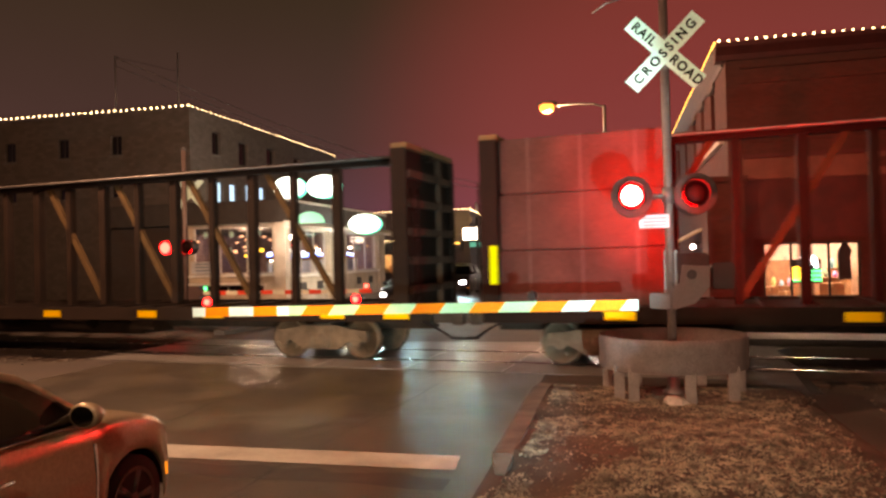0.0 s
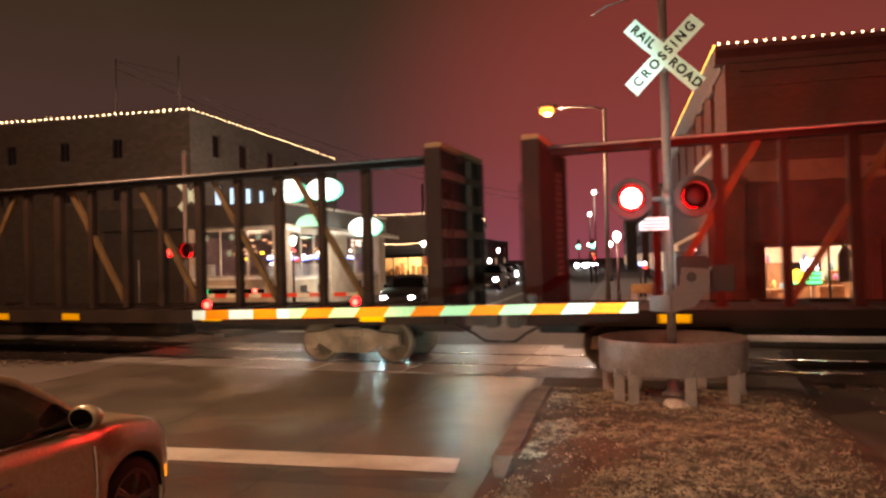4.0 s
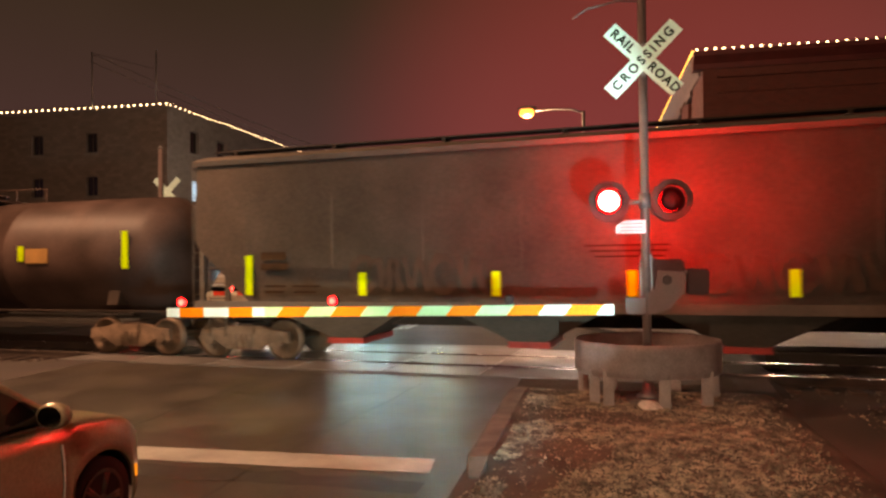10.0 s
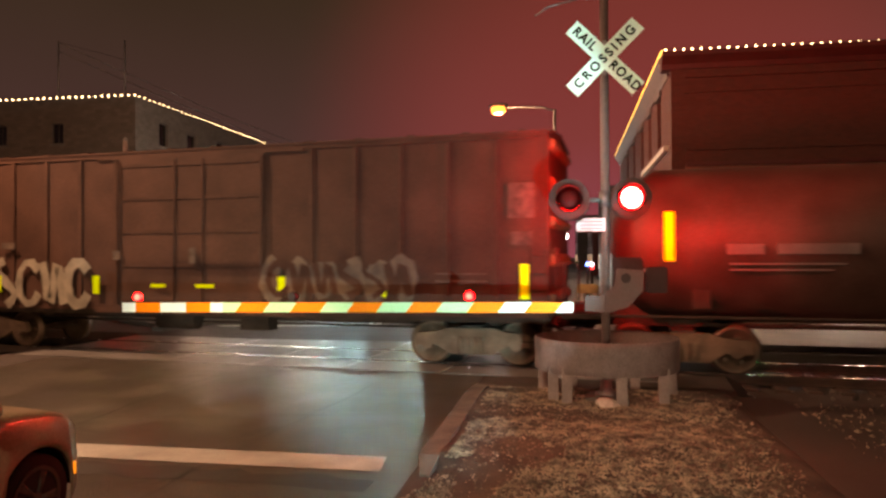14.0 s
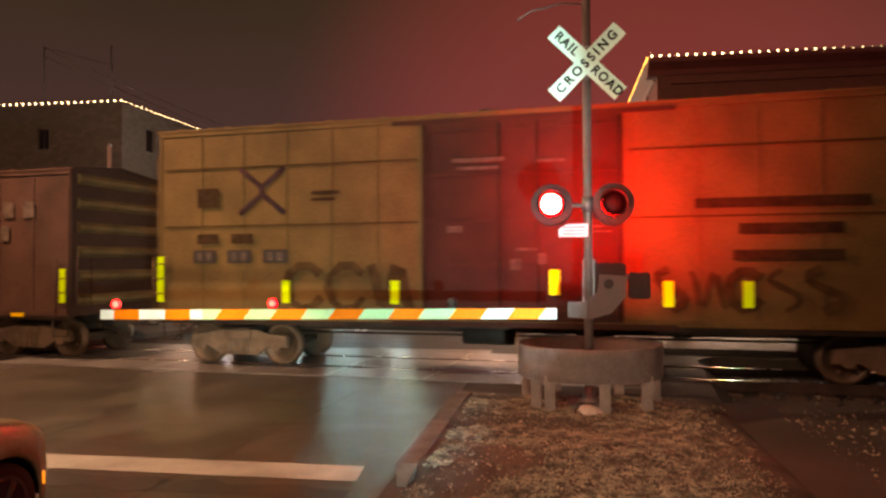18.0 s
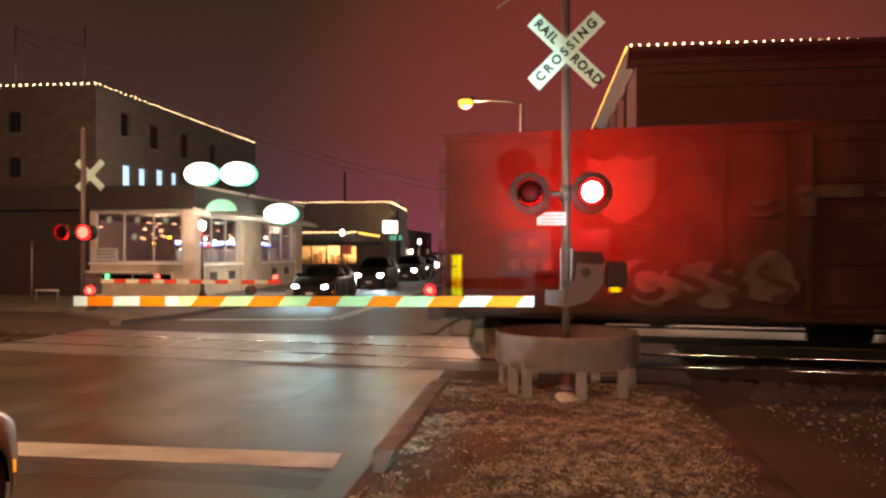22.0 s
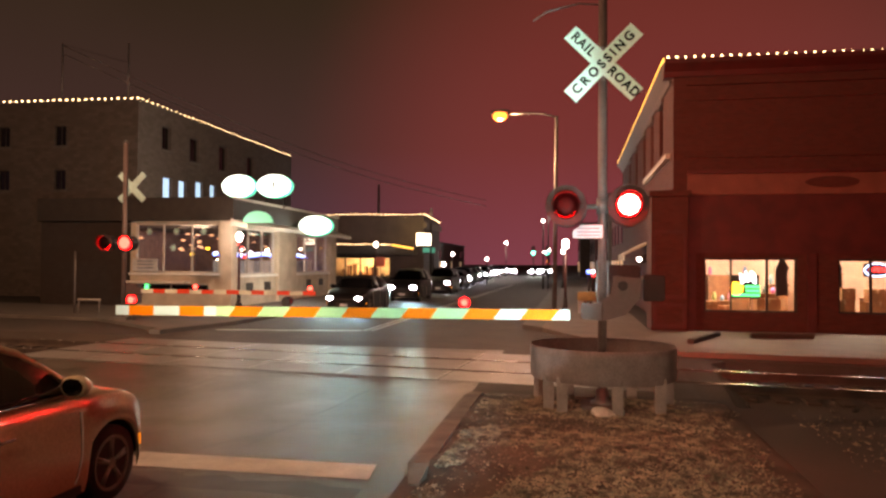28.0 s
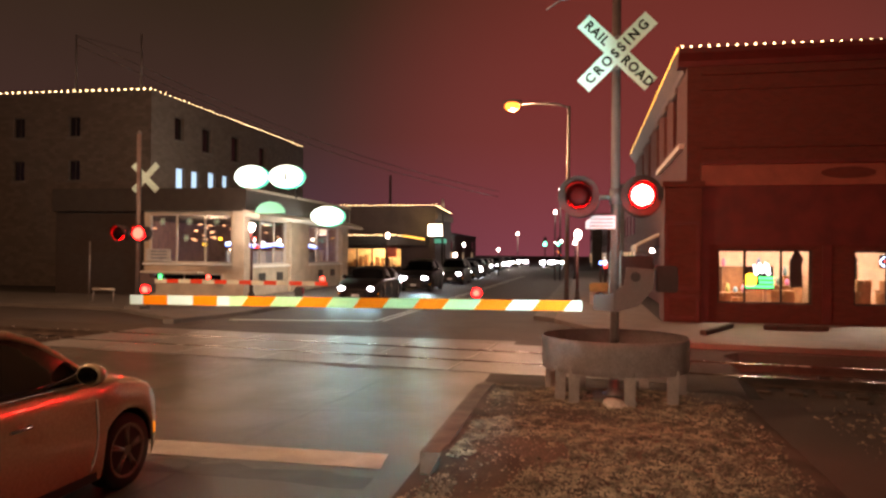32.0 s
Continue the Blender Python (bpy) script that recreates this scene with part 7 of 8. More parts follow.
bm = bmesh.new()
lathe(bm, [(0.02, -0.2), (0.17, -0.17), (0.27, -0.08), (0.29, 0.02), (0.24, 0.1)], (-2.14, -0.04, 7.82), "z", 18)
part("lens", bm, SODIUM_GLOW, sl, "glowing amber lens")

# shop at the far corner
fb = thing("corner_store", pose(0, 0, 0), "low dark store with lit windows and a bulb-edged roof", "building")
fw = [(-18.3, -13.6, 1.0, 2.58)]
bm = bmesh.new()
walled(bm, "y", 52, 0.3, -30, -11.05, 0, 5.7, fw)
walled(bm, "x", -11.35, 0.3, 52.3, 58, 0, 5.7, [])
box(bm, -30, -11.35, 52.3, 58, 5.4, 5.6)
box(bm, -30, -11.05, 58, 58.3, 0, 5.7)
part("shell", bm, surface("dark_render", (0.06, 0.045, 0.045), 0.85, scale=1, bump=0.2), fb)
pane(fb, "front_window", -18.3, -13.6, 52.1, 1.0, 2.58, "y", None, DARKTRIM, (-17.2, -16.0, -14.9), 0.1)
quick("awning", DARKTRIM, fb, box, -19, -11.55, 50.9, 51.99, 2.75, 3.45, label="dark flat awning")
quick("interior_wall", surface("store_wall", (0.7, 0.5, 0.28), 0.8, bump=0), fb, box, -19, -12.5, 55, 55.1, 0.1, 3.2)
rnd = random.Random(17)
for i in range(10):
    sh_ = thing("store_shelf", pose(-18.0 + i * 0.45, 54.2, 0.05), "dark shelf stack inside the store", "shelf", "store shelves")
    quick("body", WOOD, sh_, box, -0.12, 0.12, -0.2, 0.2, 0, rnd.uniform(1.1, 2.0))
bm = bmesh.new()
for a, b in (((54.5, 5.7), (55.0, 6.45)), ((55.5, 5.7), (55.0, 6.45)), ((54.7, 6.0), (55.3, 6.0))):
    rod(bm, (-11.1, *a), (-11.1, *b), 0.07, 8)
part("gable_finial", bm, TRIM, fb, "pale open gable ornament")
quick("cornice", SIDE_TRIM, fb, box, -11.04, -10.85, 52.0, 58.2, 4.75, 5.2)
lamp("sign_and_fill_light", "POINT", (-11.5, 50.6, 4.6), 70, (1.0, 0.78, 0.30), 0.25)
lamp("store_light", "POINT", (-16, 53.2, 2.6), 500, (1.0, 0.72, 0.38), 0.3)
string_lights("bulbs along the store roof", (-21.2, 51.9, 5.8), (-11.0, 51.9, 5.78), 0.3, 0.035)
string_lights("bulbs along the store roof side", (-11.0, 52.0, 5.78), (-11.0, 58.0, 5.5), 0.5, 0.035)
string_lights("bulbs along the store awning", (-17.4, 50.86, 3.49), (-13.4, 50.86, 3.49), 0.2, 0.035)
rope2 = thing("rope_light", pose(0, 0, 0), "yellow rope light along the store awning", "rope light")
quick("tube", BULB_Y, rope2, rod, (-13.2, 50.86, 3.44), (-11.6, 50.86, 3.18), 0.05, 8)
sq = thing("square_sign", pose(-10.78, 51.0, 3.85), "bright white square sign on a post", "sign")
quick("face", SIGN_SQ, sq, box, -0.56, 0.14, -0.12, -0.08, -0.42, 0.44)
quick("face", SIGN_SQ, sq, box, 0.24, 0.48, -0.12, -0.08, -0.42, 0.44)
quick("case", BLACK, sq, box, -0.6, 0.52, -0.08, 0.08, -0.46, 0.48)
quick("post", BLACK, sq, rod, (0.45, 0.15, -3.85), (0.45, 0.15, 1.2), 0.08, 10)
rs = thing("red_sign", pose(-13.7, 49.5, 0), "small square red sign on a post", "sign")
quick("board", surface("red_board", (0.55, 0.12, 0.08), 0.6, bump=0), rs, box, -0.35, 0.35, -0.02, 0.02, 1.85, 2.55)
quick("post", GALV, rs, rod, (0, 0.05, 0), (0, 0.05, 2.4), 0.04, 8)
ns = thing("street_name_sign", pose(-10.5, 51, 0), "green street name sign with plain bar", "sign")
quick("post", BLACK, ns, rod, (0.3, 0.4, 0), (0.3, 0.4, 3.3), 0.05, 8)
quick("blade", glow("lit_green_blade", (0.03, 0.35, 0.25), 0.5), ns, box, -0.45, 0.45, 0.29, 0.32, 2.9, 3.25)

# utility pole behind the store
up = thing("utility_pole", pose(-21.0, 75, 0), "tall dark utility pole against the night sky", "utility pole")
quick("shaft", SIDE_TRIM, up, rod, (0, 0, 0), (0, 0, 10.6), 0.2, 10, r2=0.13)
quick("cap", GALV, up, lathe, [(0.14, 10.6), (0.12, 10.66), (0.02, 10.7)], (0, 0, 0), "z", 10)

# the street beyond
DIM_SHOP = glow("dim_shop", (1.0, 0.7, 0.4), 0.15)
for i, (x0, x1, y0, y1, h) in enumerate(((3.2, 16, 47, 62, 6.5), (3.0, 18, 63, 80, 8.0), (2.4, 18, 82, 105, 6), (1.0, 20, 108, 150, 8), (-34, -19, 70, 92, 4.2), (-40, -22, 94, 120, 5), (-46, -26, 122, 170, 6), (31, 60, 20, 45, 7), (-90, -63, 36, 60, 8))):
    b = thing("town_building", pose((x0 + x1) / 2, (y0 + y1) / 2, 0), "dark town building down the street at night", "building", "town buildings")
    w, d = (x1 - x0) / 2, (y1 - y0) / 2
    bm = bmesh.new()
    box(bm, -w, w, -d, d, 0, h)
    part("shell", bm, BRICK_L if i % 2 else BRICK_R, b)
    quick("parapet", DARKTRIM, b, box, -w - 0.1, w + 0.1, -d - 0.1, d + 0.1, h, h + 0.3)
    sx = -w if x0 > -10 else w
    for j in range(4):
        yy = -d + d * 2 * (j + 0.5) / 4
        quick("window", GLASS_DARK, b, box, min(sx, sx * 1.004) - 0.02, max(sx, sx * 1.004) + 0.02, yy - 0.6, yy + 0.6, h * 0.55, h * 0.55 + 1.5)
        quick("shop_window", DIM_SHOP, b, box, min(sx, sx * 1.004) - 0.02, max(sx, sx * 1.004) + 0.02, yy - 1.0, yy + 1.0, 0.8, 2.4)


def far_light(x, y, z, r, material, name, label, category):
    t = thing(name, pose(x, y, 0), label, category, name + "s")
    quick("head", material, t, lathe, [(0.02, z - r), (r * 0.8, z - r * 0.5), (r, z), (r * 0.7, z + r * 0.6), (0.02, z + r)], (0, 0, 0), "z", 10)
    quick("post", BLACK, t, rod, (0, 0.05, 0), (0, 0.05, z - r), 0.06, 6)


for x, y, z, r in ((-8.44, 70, 2.57, 0.14), (-2.08, 60, 7.52, 0.16), (-2.5, 60, 5.72, 0.14), (-10.28, 110, 5.37, 0.2), (-4.53, 110, 3.95, 0.22), (-3.6, 110, 4.2, 0.15), (-14.42, 75, 1.9, 0.2), (-13.9, 76, 2.0, 0.25)):
    far_light(x, y, z, r, GLOBE, "distant_lamp", "distant white street light", "street lamp")
for x, y, z in ((-6.08, 110, 3.75), (-3.93, 110, 3.76)):
    t = thing("traffic_light", pose(x, y, 0), "green traffic light far down the street", "traffic light", "traffic lights")
    quick("case", BLACK, t, box, -0.25, 0.25, 0.0, 0.2, z - 0.35, z + 1.0)
    quick("green_lens", GREEN_SIGNAL, t, lathe, [(0.3, -0.06), (0.3, -0.01)], (0, 0, z), "y", 14)
    quick("post", BLACK, t, rod, (0, 0.3, 0), (0, 0.3, z + 1.2), 0.08, 6)
for x, y, z, m in ((-4.0, 112, 2.6, SODIUM_GLOW), (-3.8, 112, 2.0, TAIL), (-3.9, 112, 1.0, TAIL), (0.74, 36, 1.76, NEON_BLUE), (0.95, 36, 1.76, NEON_WHITE), (0.98, 36, 1.6, TAIL)):
    far_light(x, y, z, 0.1 if y < 50 else 0.18, m, "small_light", "small coloured light down the street", "light")


# ---- cars ----
def smooth(x, pts):
    """A smooth curve through (x, value) pairs."""
    for (a, va), (b, vb) in zip(pts, pts[1:]):
        if x <= b:
            f = max(0.0, (x - a) / (b - a))
            f = f * f * (3 - 2 * f) * 0.5 + f * 0.5
            return va + (vb - va) * f
    return pts[-1][1]


def make_car(m, paint, label, lit, tall=0.0, lamp_r=0.11, shine=HEAD_GLOW):
    car = thing("car", m, label, "car", "waiting cars")
    yf, yr, wr, ar = 1.42, -1.40, 0.335, 0.385
    top = [(-2.38, 0.84), (-2.3, 1.05), (-1.6, 1.10), (0.8, 1.06), (1.2, 1.03), (1.55, 0.975), (1.85, 0.88), (2.06, 0.76), (2.22, 0.57)]
    half = [(-2.38, 0.70), (-2.2, 0.82), (-1.5, 0.90), (-0.3, 0.905), (1.2, 0.91), (1.72, 0.905), (1.90, 0.84), (2.08, 0.70), (2.22, 0.48)]
    ys = set()
    for a in np.linspace(-2.38, 2.22, 34):
        ys.add(round(float(a), 3))
    for c in (yf, yr):
        for a in np.linspace(-ar, ar, 15):
            ys.add(round(c + float(a), 3))
        ys.add(round(c - ar - 0.012, 3))
        ys.add(round(c + ar + 0.012, 3))
    ys = sorted(ys)
    vprof = [(0.0, 0.955), (0.12, 0.985), (0.35, 1.0), (0.55, 0.995), (0.62, 0.985), (0.80, 0.985), (0.93, 0.955), (1.0, 0.89)]
    bm = bmesh.new()
    rings = []
    for y in ys:
        zb = 0.2 + (0.06 if abs(y) > 2.2 else 0)
        for c in (yf, yr):
            if abs(y - c) < ar:
                zb = max(zb, wr + math.sqrt(ar * ar - (y - c) ** 2))
        zt = smooth(y, top) + tall * 0.5
        hw = smooth(y, half)
        pts = []
        for v, k in vprof:
            flare = 0.02 if any(abs(y - c) < ar + 0.02 and v < 0.3 for c in (yf, yr)) else 0
            pts.append((hw * k + flare, zb + (zt - zb) * v))
        for u in (0.7, 0.45, 0.2, 0.0):
            pts.append((hw * 0.89 * u, zt + 0.035 * (1 - u * u)))
        ring = [bm.verts.new((x, y, z)) for x, z in pts] + [bm.verts.new((-x, y, z)) for x, z in pts[-2::-1]]
        rings.append(ring)
    for a, b in zip(rings, rings[1:]):
        for i in range(len(a) - 1):
            bm.faces.new((a[i], b[i], b[i + 1], a[i + 1])).smooth = True
    bm.faces.new(rings[0])
    bm.faces.new(rings[-1][::-1])
    body = part("body", bm, paint, car)
    bm = bmesh.new()
    box(bm, -0.6, 0.6, -2.1, 1.85, 0.2, 0.32)
    for c in (yf, yr):
        for k in (-1, 1):
            n = 12
            prev = None
            for i in range(n + 1):
                an = math.pi * i / n
                p = [bm.verts.new((k * x, c + ar * math.cos(an), wr + ar * math.sin(an))) for x in (0.6, 0.855)]
                if prev:
                    bm.faces.new((prev[0], prev[1], p[1], p[0]))
                prev = p
            box(bm, min(k * 0.58, k * 0.6), max(k * 0.58, k * 0.6), c - ar, c + ar, 0.25, 0.75)
    part("underbody", bm, BLACK, car)
    zb_, zr = 1.055 + tall * 0.5, 1.55 + tall
    # roof edge from the foot of the windscreen to the tail: (half width, y, z)
    h_ = zr - zb_
    rail = [(0.845, 1.02, zb_ - 0.02), (0.80, 0.87, zb_ + 0.17 * h_), (0.74, 0.68, zb_ + 0.47 * h_), (0.68, 0.48, zb_ + 0.74 * h_), (0.645, 0.26, zb_ + 0.89 * h_), (0.63, 0.0, zb_ + 0.94 * h_), (0.625, -0.4, zb_ + 0.95 * h_), (0.625, -0.8, zb_ + 0.88 * h_), (0.65, -1.15, zb_ + 0.72 * h_), (0.70, -1.5, zb_ + 0.40 * h_), (0.78, -1.85, zb_ + 0.04)]
    bm = bmesh.new()
    rows = []
    for x, y, z in rail[3:9]:
        rows.append([bm.verts.new((u * x, y, z + 0.06 * (1 - u * u))) for u in (-1, -0.8, -0.4, 0, 0.4, 0.8, 1)])
    for a, b in zip(rows, rows[1:]):
        for i in range(6):
            bm.faces.new((a[i], a[i + 1], b[i + 1], b[i])).smooth = True
    bmesh.ops.solidify(bm, geom=bm.faces[:], thickness=0.03)
    part("roof", bm, paint, car)
    for k in (-1, 1):
        bm = bmesh.new()
        pipe(bm, [(k * x, y, z) for x, y, z in rail], 0.034, 8)
        part("roof_pillar", bm, paint, car)
        front = [(0.842, 0.90, zb_), *[(x, y, z - 0.03) for x, y, z in rail[2:6]], (0.842, -0.08, zb_)]
        rear = [(0.842, -0.15, zb_), (0.63, -0.12, rail[5][2] - 0.03), *[(x, y, z - 0.03) for x, y, z in rail[6:10]], (0.842, -1.6, zb_)]
        for name, q in (("front_side_window", front), ("rear_side_window", rear)):
            bm = bmesh.new()
            bm.faces.new([bm.verts.new((k * (0.856 - 0.232 * (z - zb_) / h_), y, z)) for x, y, z in q])
            zs = [v.co.z for v in bm.verts]
            low, high = min(zs), max(zs)
            for i in range(1, 7):
                geom = bm.verts[:] + bm.edges[:] + bm.faces[:]
                bmesh.ops.bisect_plane(bm, geom=geom, plane_co=(0, 0, low + (high - low) * i / 7), plane_no=(0, 0, 1))
            for v in bm.verts:
                f = (v.co.z - low) / (high - low)
                v.co.x += k * 0.085 * f * (1 - f)
            for f in bm.faces:
                f.smooth = True
            bmesh.ops.solidify(bm, geom=bm.faces[:], thickness=0.012)
            part(name, bm, TINTED if lit else CAR_GLASS, car)
        quick("door_pillar", BLACK, car, rod, (k * 0.845, -0.115, zb_), (k * 0.635, -0.10, rail[5][2] - 0.02), 0.03, 8)
        quick("belt_trim", CHROME, car, rod, (k * 0.865, 1.03, zb_ - 0.01), (k * 0.865, -1.6, zb_), 0.011, 6)
        quick("quarter_panel", BLACK, car, prism, [(0.88, zb_), (1.0, zb_), (0.70, rail[2][2] - 0.05)], "x", min(k * 0.79, k * 0.83), max(k * 0.79, k * 0.83))
    for name, a, b, u in (("windscreen", (0.83, 1.04, zb_ - 0.01), rail[3], 0.03), ("rear_window", (0.76, -1.86, zb_ + 0.04), rail[8], -0.03)):
        bm = bmesh.new()
        lo = [bm.verts.new((a[0] * v, a[1] + 0.12 * (1 - v * v) * (1 if u > 0 else -1), a[2])) for v in (-1, -0.6, 0, 0.6, 1)]
        hi = [bm.verts.new((b[0] * v, b[1] + u * 2 * (1 - v * v), b[2] + 0.05 * (1 - v * v))) for v in (-1, -0.6, 0, 0.6, 1)]
        for i in range(4):
            bm.faces.new((lo[i], lo[i + 1], hi[i + 1], hi[i])).smooth = True
        bmesh.ops.solidify(bm, geom=bm.faces[:], thickness=0.012)
        part(name, bm, TINTED if lit else CAR_GLASS, car)
    bm = bmesh.new()
    box(bm, -0.7, 0.7, -1.2, 0.7, 0.32, 0.62)
    for x in (-0.38, 0.38):
        box(bm, x - 0.25, x + 0.25, -0.5, -0.3, 0.6, 1.12, 0.05)
    box(bm, -0.7, 0.7, 0.55, 0.9, 0.6, 0.95)
    part("cabin", bm, BLACK, car)
    for k in (-1, 1):
        mir = part("mirror", (lambda b: (lathe(b, [(0.075, -0.03), (0.085, -0.02), (0.088, 0.02), (0.07, 0.07), (0.035, 0.11), (0.01, 0.12)], (0, 0, 0), "y", 18), b)[1])(bmesh.new()), paint, car)
        mir.location = (k * 0.95, 0.82, zb_ + 0.065)
        mir.scale = (1.4, 1.05, 1.05)
        quick("mirror_glass", MIRROR, mir, lathe, [(0.07, -0.034), (0.07, -0.031)], (0, 0, 0), "y", 14)
        for y in (0.10, -0.95):
            hd = quick("door_handle", CHROME, car, rod, (k * 0.925, y - 0.08, 0.83), (k * 0.925, y + 0.12, 0.835), 0.014, 8)
        quick("mirror_stalk", BLACK, car, rod, (k * 0.83, 0.86, zb_ + 0.0), (k * 0.90, 0.85, zb_ + 0.03), 0.025, 8)
        for y in (0.97, -0.10, -1.25):
            line = [(smooth(y + o, half) * w + 0.003, y + o, z) for o, w, z in ((0.0, 0.985, 0.88), (0.012, 0.99, 0.76), (0.012, 0.998, 0.6), (0.0, 1.0, 0.48), (-0.03, 0.99, 0.36), (-0.06, 0.975, 0.29))]
            # Pale line that paints the highlight along the door seam
            bm = bmesh.new()
            pipe(bm, [(k * x, yy, z) for x, yy, z in line], 0.009, 8)
            part("door_edge", bm, TRIM, car, "painted highlight along the door edge")
            bm = bmesh.new()
            pipe(bm, [(k * (x - 0.004), yy - 0.012, z) for x, yy, z in line], 0.004, 6)
            part("door_gap", bm, BLACK, car)
        quick("sill_trim", BLACK, car, box, min(k * 0.85, k * 0.9), max(k * 0.85, k * 0.9), -0.95, 0.98, 0.2, 0.27)
        quick("side_marker", AMBER_LENS, car, box, min(k * (smooth(1.84, half) - 0.012), k * (smooth(1.84, half) + 0.004)), max(k * (smooth(1.84, half) - 0.012), k * (smooth(1.84, half) + 0.004)), 1.825, 1.86, 0.40, 0.50, label="small amber side marker")
        hl = part("headlight", (lambda b: (prism(b, [(k * 0.34, 2.12), (k * 0.62, 2.02), (k * 0.76, 1.86), (k * 0.56, 1.92), (k * 0.34, 2.02)], "z", 0.60 + tall * 0.4, 0.735 + tall * 0.4), b)[1])(bmesh.new()), CHROME, car, "clear headlight")
        if lit:
            bm = bmesh.new()
            ellipse(bm, k * 0.62, 0.67 + tall * 0.4, lamp_r * 1.25, lamp_r * 0.7, 2.15, 2.20, 24)
            part("lamp", bm, shine, hl, "bright white lamp")
        quick("tail_light", TAIL if lit else surface("tail_lens", (0.3, 0.01, 0.01), 0.3, bump=0), car, box, min(k * 0.5, k * 0.76), max(k * 0.5, k * 0.76), -2.375, -2.33, 0.72, 0.86)
    quick("grille", BLACK, car, box, -0.34, 0.34, 2.19, 2.235, 0.30, 0.5)
    quick("bumper", paint, car, box, -0.38, 0.38, 2.13, 2.235, 0.24, 0.30, bevel=0.02)
    quick("number_plate", surface("plate_pale", (0.5, 0.5, 0.5), 0.5, bump=0), car, box, -0.16, 0.16, 2.236, 2.25, 0.34, 0.44)
    for c in (yf, yr):
        for k in (-1, 1):
            w = part("wheel", (lambda b: (lathe(b, [(0.21, -0.1), (0.325, -0.105), (wr, -0.07), (wr, 0.07), (0.325, 0.105), (0.21, 0.1)], (0, 0, 0), "x", 32), b)[1])(bmesh.new()), RUBBER, car, "black tyre")
            w.location = (k * 0.765, c, wr)
            bm = bmesh.new()
            rod(bm, (k * 0.02, 0, 0), (k * 0.112, 0, 0), 0.05, 14)
            for i in range(5):
                for d in (-0.09, 0.09):
                    a = 2 * math.pi * i / 5 + 0.3
                    p, q = Vector((k * 0.10, 0.05 * math.cos(a), 0.05 * math.sin(a))), Vector((k * 0.088, 0.23 * math.cos(a + d), 0.23 * math.sin(a + d)))
                    rod(bm, tuple(p), tuple(q), 0.02, 6)
            n = 32
            for r0, r1, x0, x1 in ((0.215, 0.245, 0.108, 0.112),):
                ra = [[bm.verts.new((k * xx, rr * math.cos(6.28318 * i / n), rr * math.sin(6.28318 * i / n))) for i in range(n)] for rr, xx in ((r0, x0 - 0.03), (r0, x0), (r1, x1), (r1, x0 - 0.03))]
                for p, q in zip(ra, ra[1:]):
                    for i in range(n):
                        bm.faces.new((p[i], p[(i + 1) % n], q[(i + 1) % n], q[i]))
            part("rim", bm, ALLOY, w, "five-spoke alloy rim")
            quick("brake_disc", RUST, w, lathe, [(0.15, k * 0.0), (0.15, k * 0.02)], (0, 0, 0), "x", 20)
    return car


SEDAN = make_car(pose(-4.96, 4.33, 0), SILVER, "silver sedan waiting at the stop bar", False)
QUEUE = make_car(pose(-9.27, 30.1, 0, 0, 0, 180), DARKCAR, "dark sedan with bright headlights at the far stop line", True)
SUV = make_car(pose(-9.33, 40.4, 0, 0, 0, 180), DARKCAR, "dark tall car with bright headlights waiting in the queue", True, 0.25, 0.14, FAR_GLOW)
# Lamps far larger than real ones, to give distant headlights their glare
FAR_CAR = make_car(pose(-10.3, 66.5, 0, 0, 0, 180), DARKCAR, "dark tall car with bright headlights waiting far down the street", True, 0.25, 0.36, FAR_GLOW)
for x, y, src in ((-9.2, 50.4, SUV), (-9.7, 58.5, QUEUE), (-10.7, 73.0, SUV), (-11.6, 83, FAR_CAR), (-11.3, 90, SUV), (-12.1, 101, FAR_CAR), (-12.0, 108, FAR_CAR), (-12.4, 121, SUV), (-11.3, 132, FAR_CAR), (-11.9, 141, FAR_CAR), (-6.3, 122, FAR_CAR), (-5.0, 133, FAR_CAR), (-6.0, 150, FAR_CAR), (-7.4, 190, FAR_CAR)):
    copy_thing(src, pose(x, y, 0, 0, 0, 180))["label"] = "dark car with headlights lit in the waiting line"
lamp("queue_headlight_beam", "SPOT", (-9.9, 27.55, 0.7), 190, (0.45, 0.93, 1.0), 0.2, (-7.0, 12, 0.1), 60, 0.8)
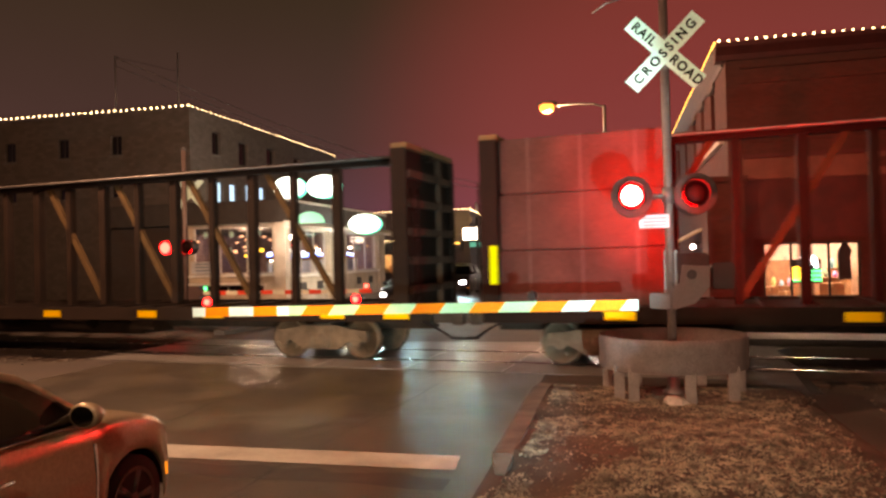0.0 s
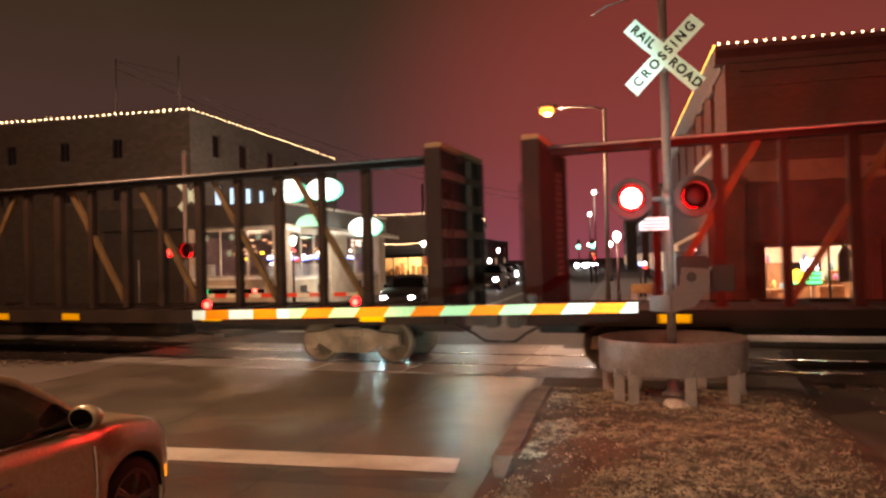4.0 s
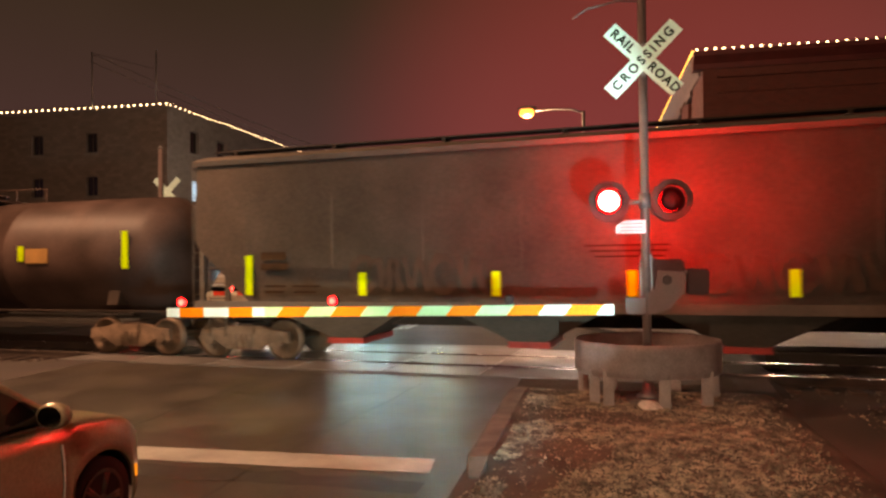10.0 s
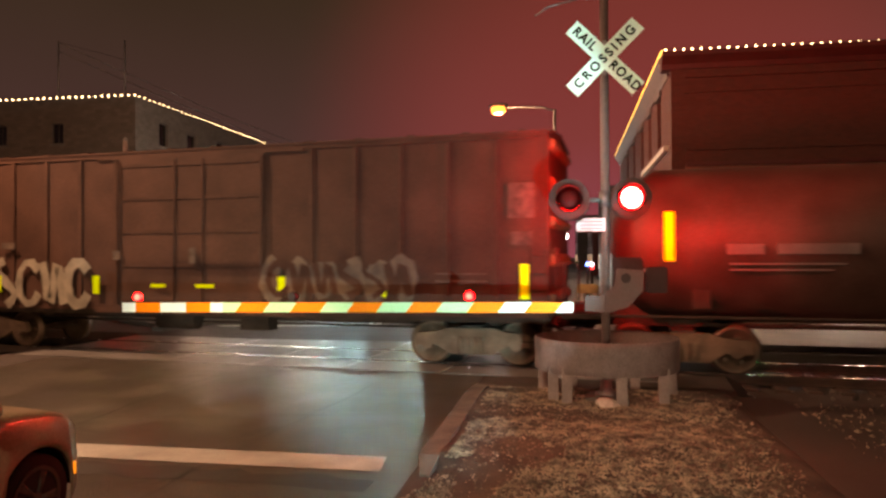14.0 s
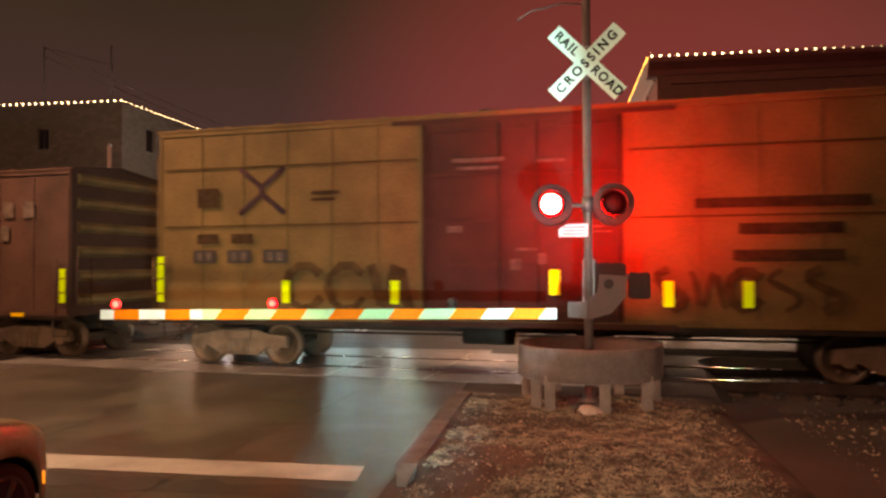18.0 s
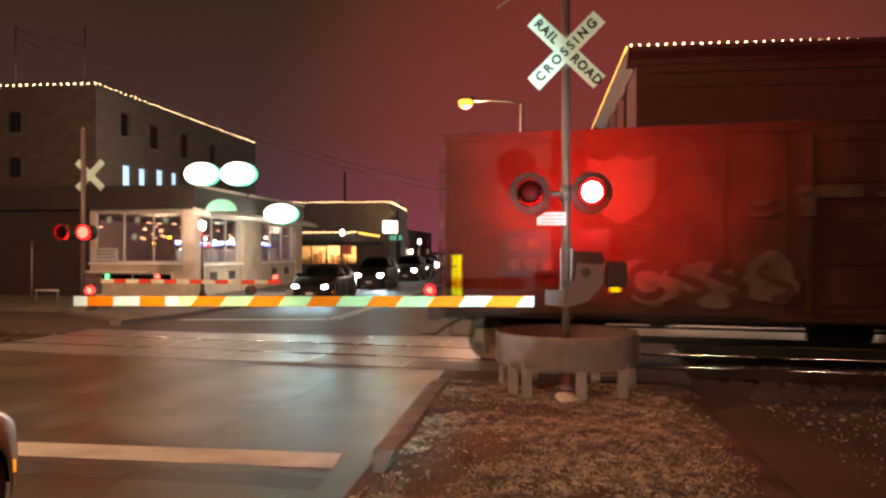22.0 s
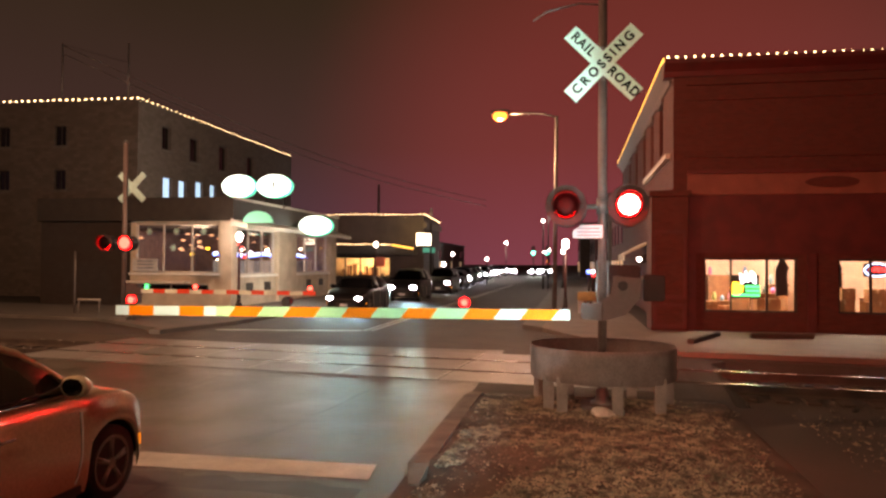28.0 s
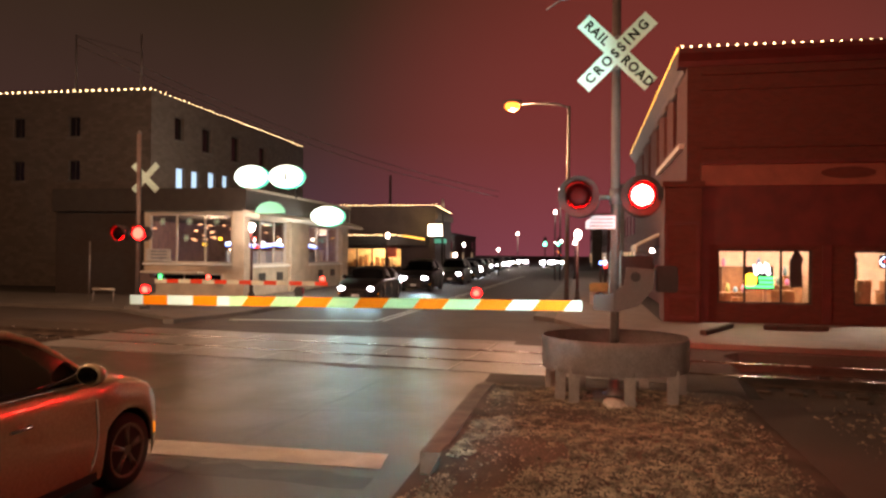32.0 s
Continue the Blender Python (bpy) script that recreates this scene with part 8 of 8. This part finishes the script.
lamp("queue_headlight_beam", "SPOT", (-8.65, 27.55, 0.7), 190, (0.45, 0.93, 1.0), 0.2, (-5.6, 12, 0.1), 60, 0.8)
lamp("queue_headlight_beam", "SPOT", (-8.71, 38.05, 0.77), 650, (0.45, 0.92, 1.0), 0.20, (-4.6, 14, 0.1), 60, 0.8)


# ---- movement ----
def motions():
    turn = pose(0, 0, 0, 0, 0, TRACK_TURN)
    for car, s20 in CARS:
        rows = []
        for t in (0, 8, 16, 24, 32):
            rows.append((t, Matrix.Translation(track(s20 + SPEED * (t - 20), 0, 0.02)) @ turn))
        walk(car, rows)
    base = SEDAN.matrix_basis.copy()
    rows = [(0, -1.16), (6, -1.16), (12, -1.15), (14, -1.13), (17, -1.08), (23, -1.08), (23.5, -1.07), (24, -1.03), (24.5, -0.91), (25, -0.69), (25.5, -0.46), (26.2, -0.2), (27, -0.03), (27.5, 0), (32, 0)]
    walk(SEDAN, [(t, Matrix.Translation((0, d, 0)) @ base) for t, d in rows])
    for w in [o for o in SEDAN.children if o.name.startswith("wheel")]:
        here = Matrix.Translation(w.location.copy())
        walk(w, [(t, here @ Matrix.Rotation(-d / 0.335, 4, "X")) for t, d in rows])
    step = SPEED * 0.1 / WHEEL_R
    for i, ws in enumerate(WHEELS):
        here = Matrix.Translation(ws.location.copy())
        walk(ws, [(j / 10, here @ Matrix.Rotation(step * j + i, 4, "Y")) for j in range(321)])
    beat, start = 1.1893, 0.555             # the left lights hand over to the right ones at start + n * beat
    for unit, first in FLASH:
        place = unit.location.copy()
        rows, on = [], None
        turns = []
        t = start - beat
        while t < 32:
            turns.append((t, False if first else True))
            turns.append((t + 0.603, True if first else False))
            t += beat
        angle = 0.0 if first else 180.0
        state = first
        rows = [(0.0, angle)]
        for t, to in turns:
            if t <= 0.05 or t > 31.8 or to == state:
                continue
            state = to
            for j in range(4):
                rows.append((max(0.0, round((t - 0.03) * FPS) + j - 1) / FPS, angle + 60 * j))
            angle += 180
        rows.append((32.0, angle))
        walk(unit, [(t, Matrix.Translation(place) @ Matrix.Rotation(radians(a), 4, "Z")) for t, a in rows])


motions()
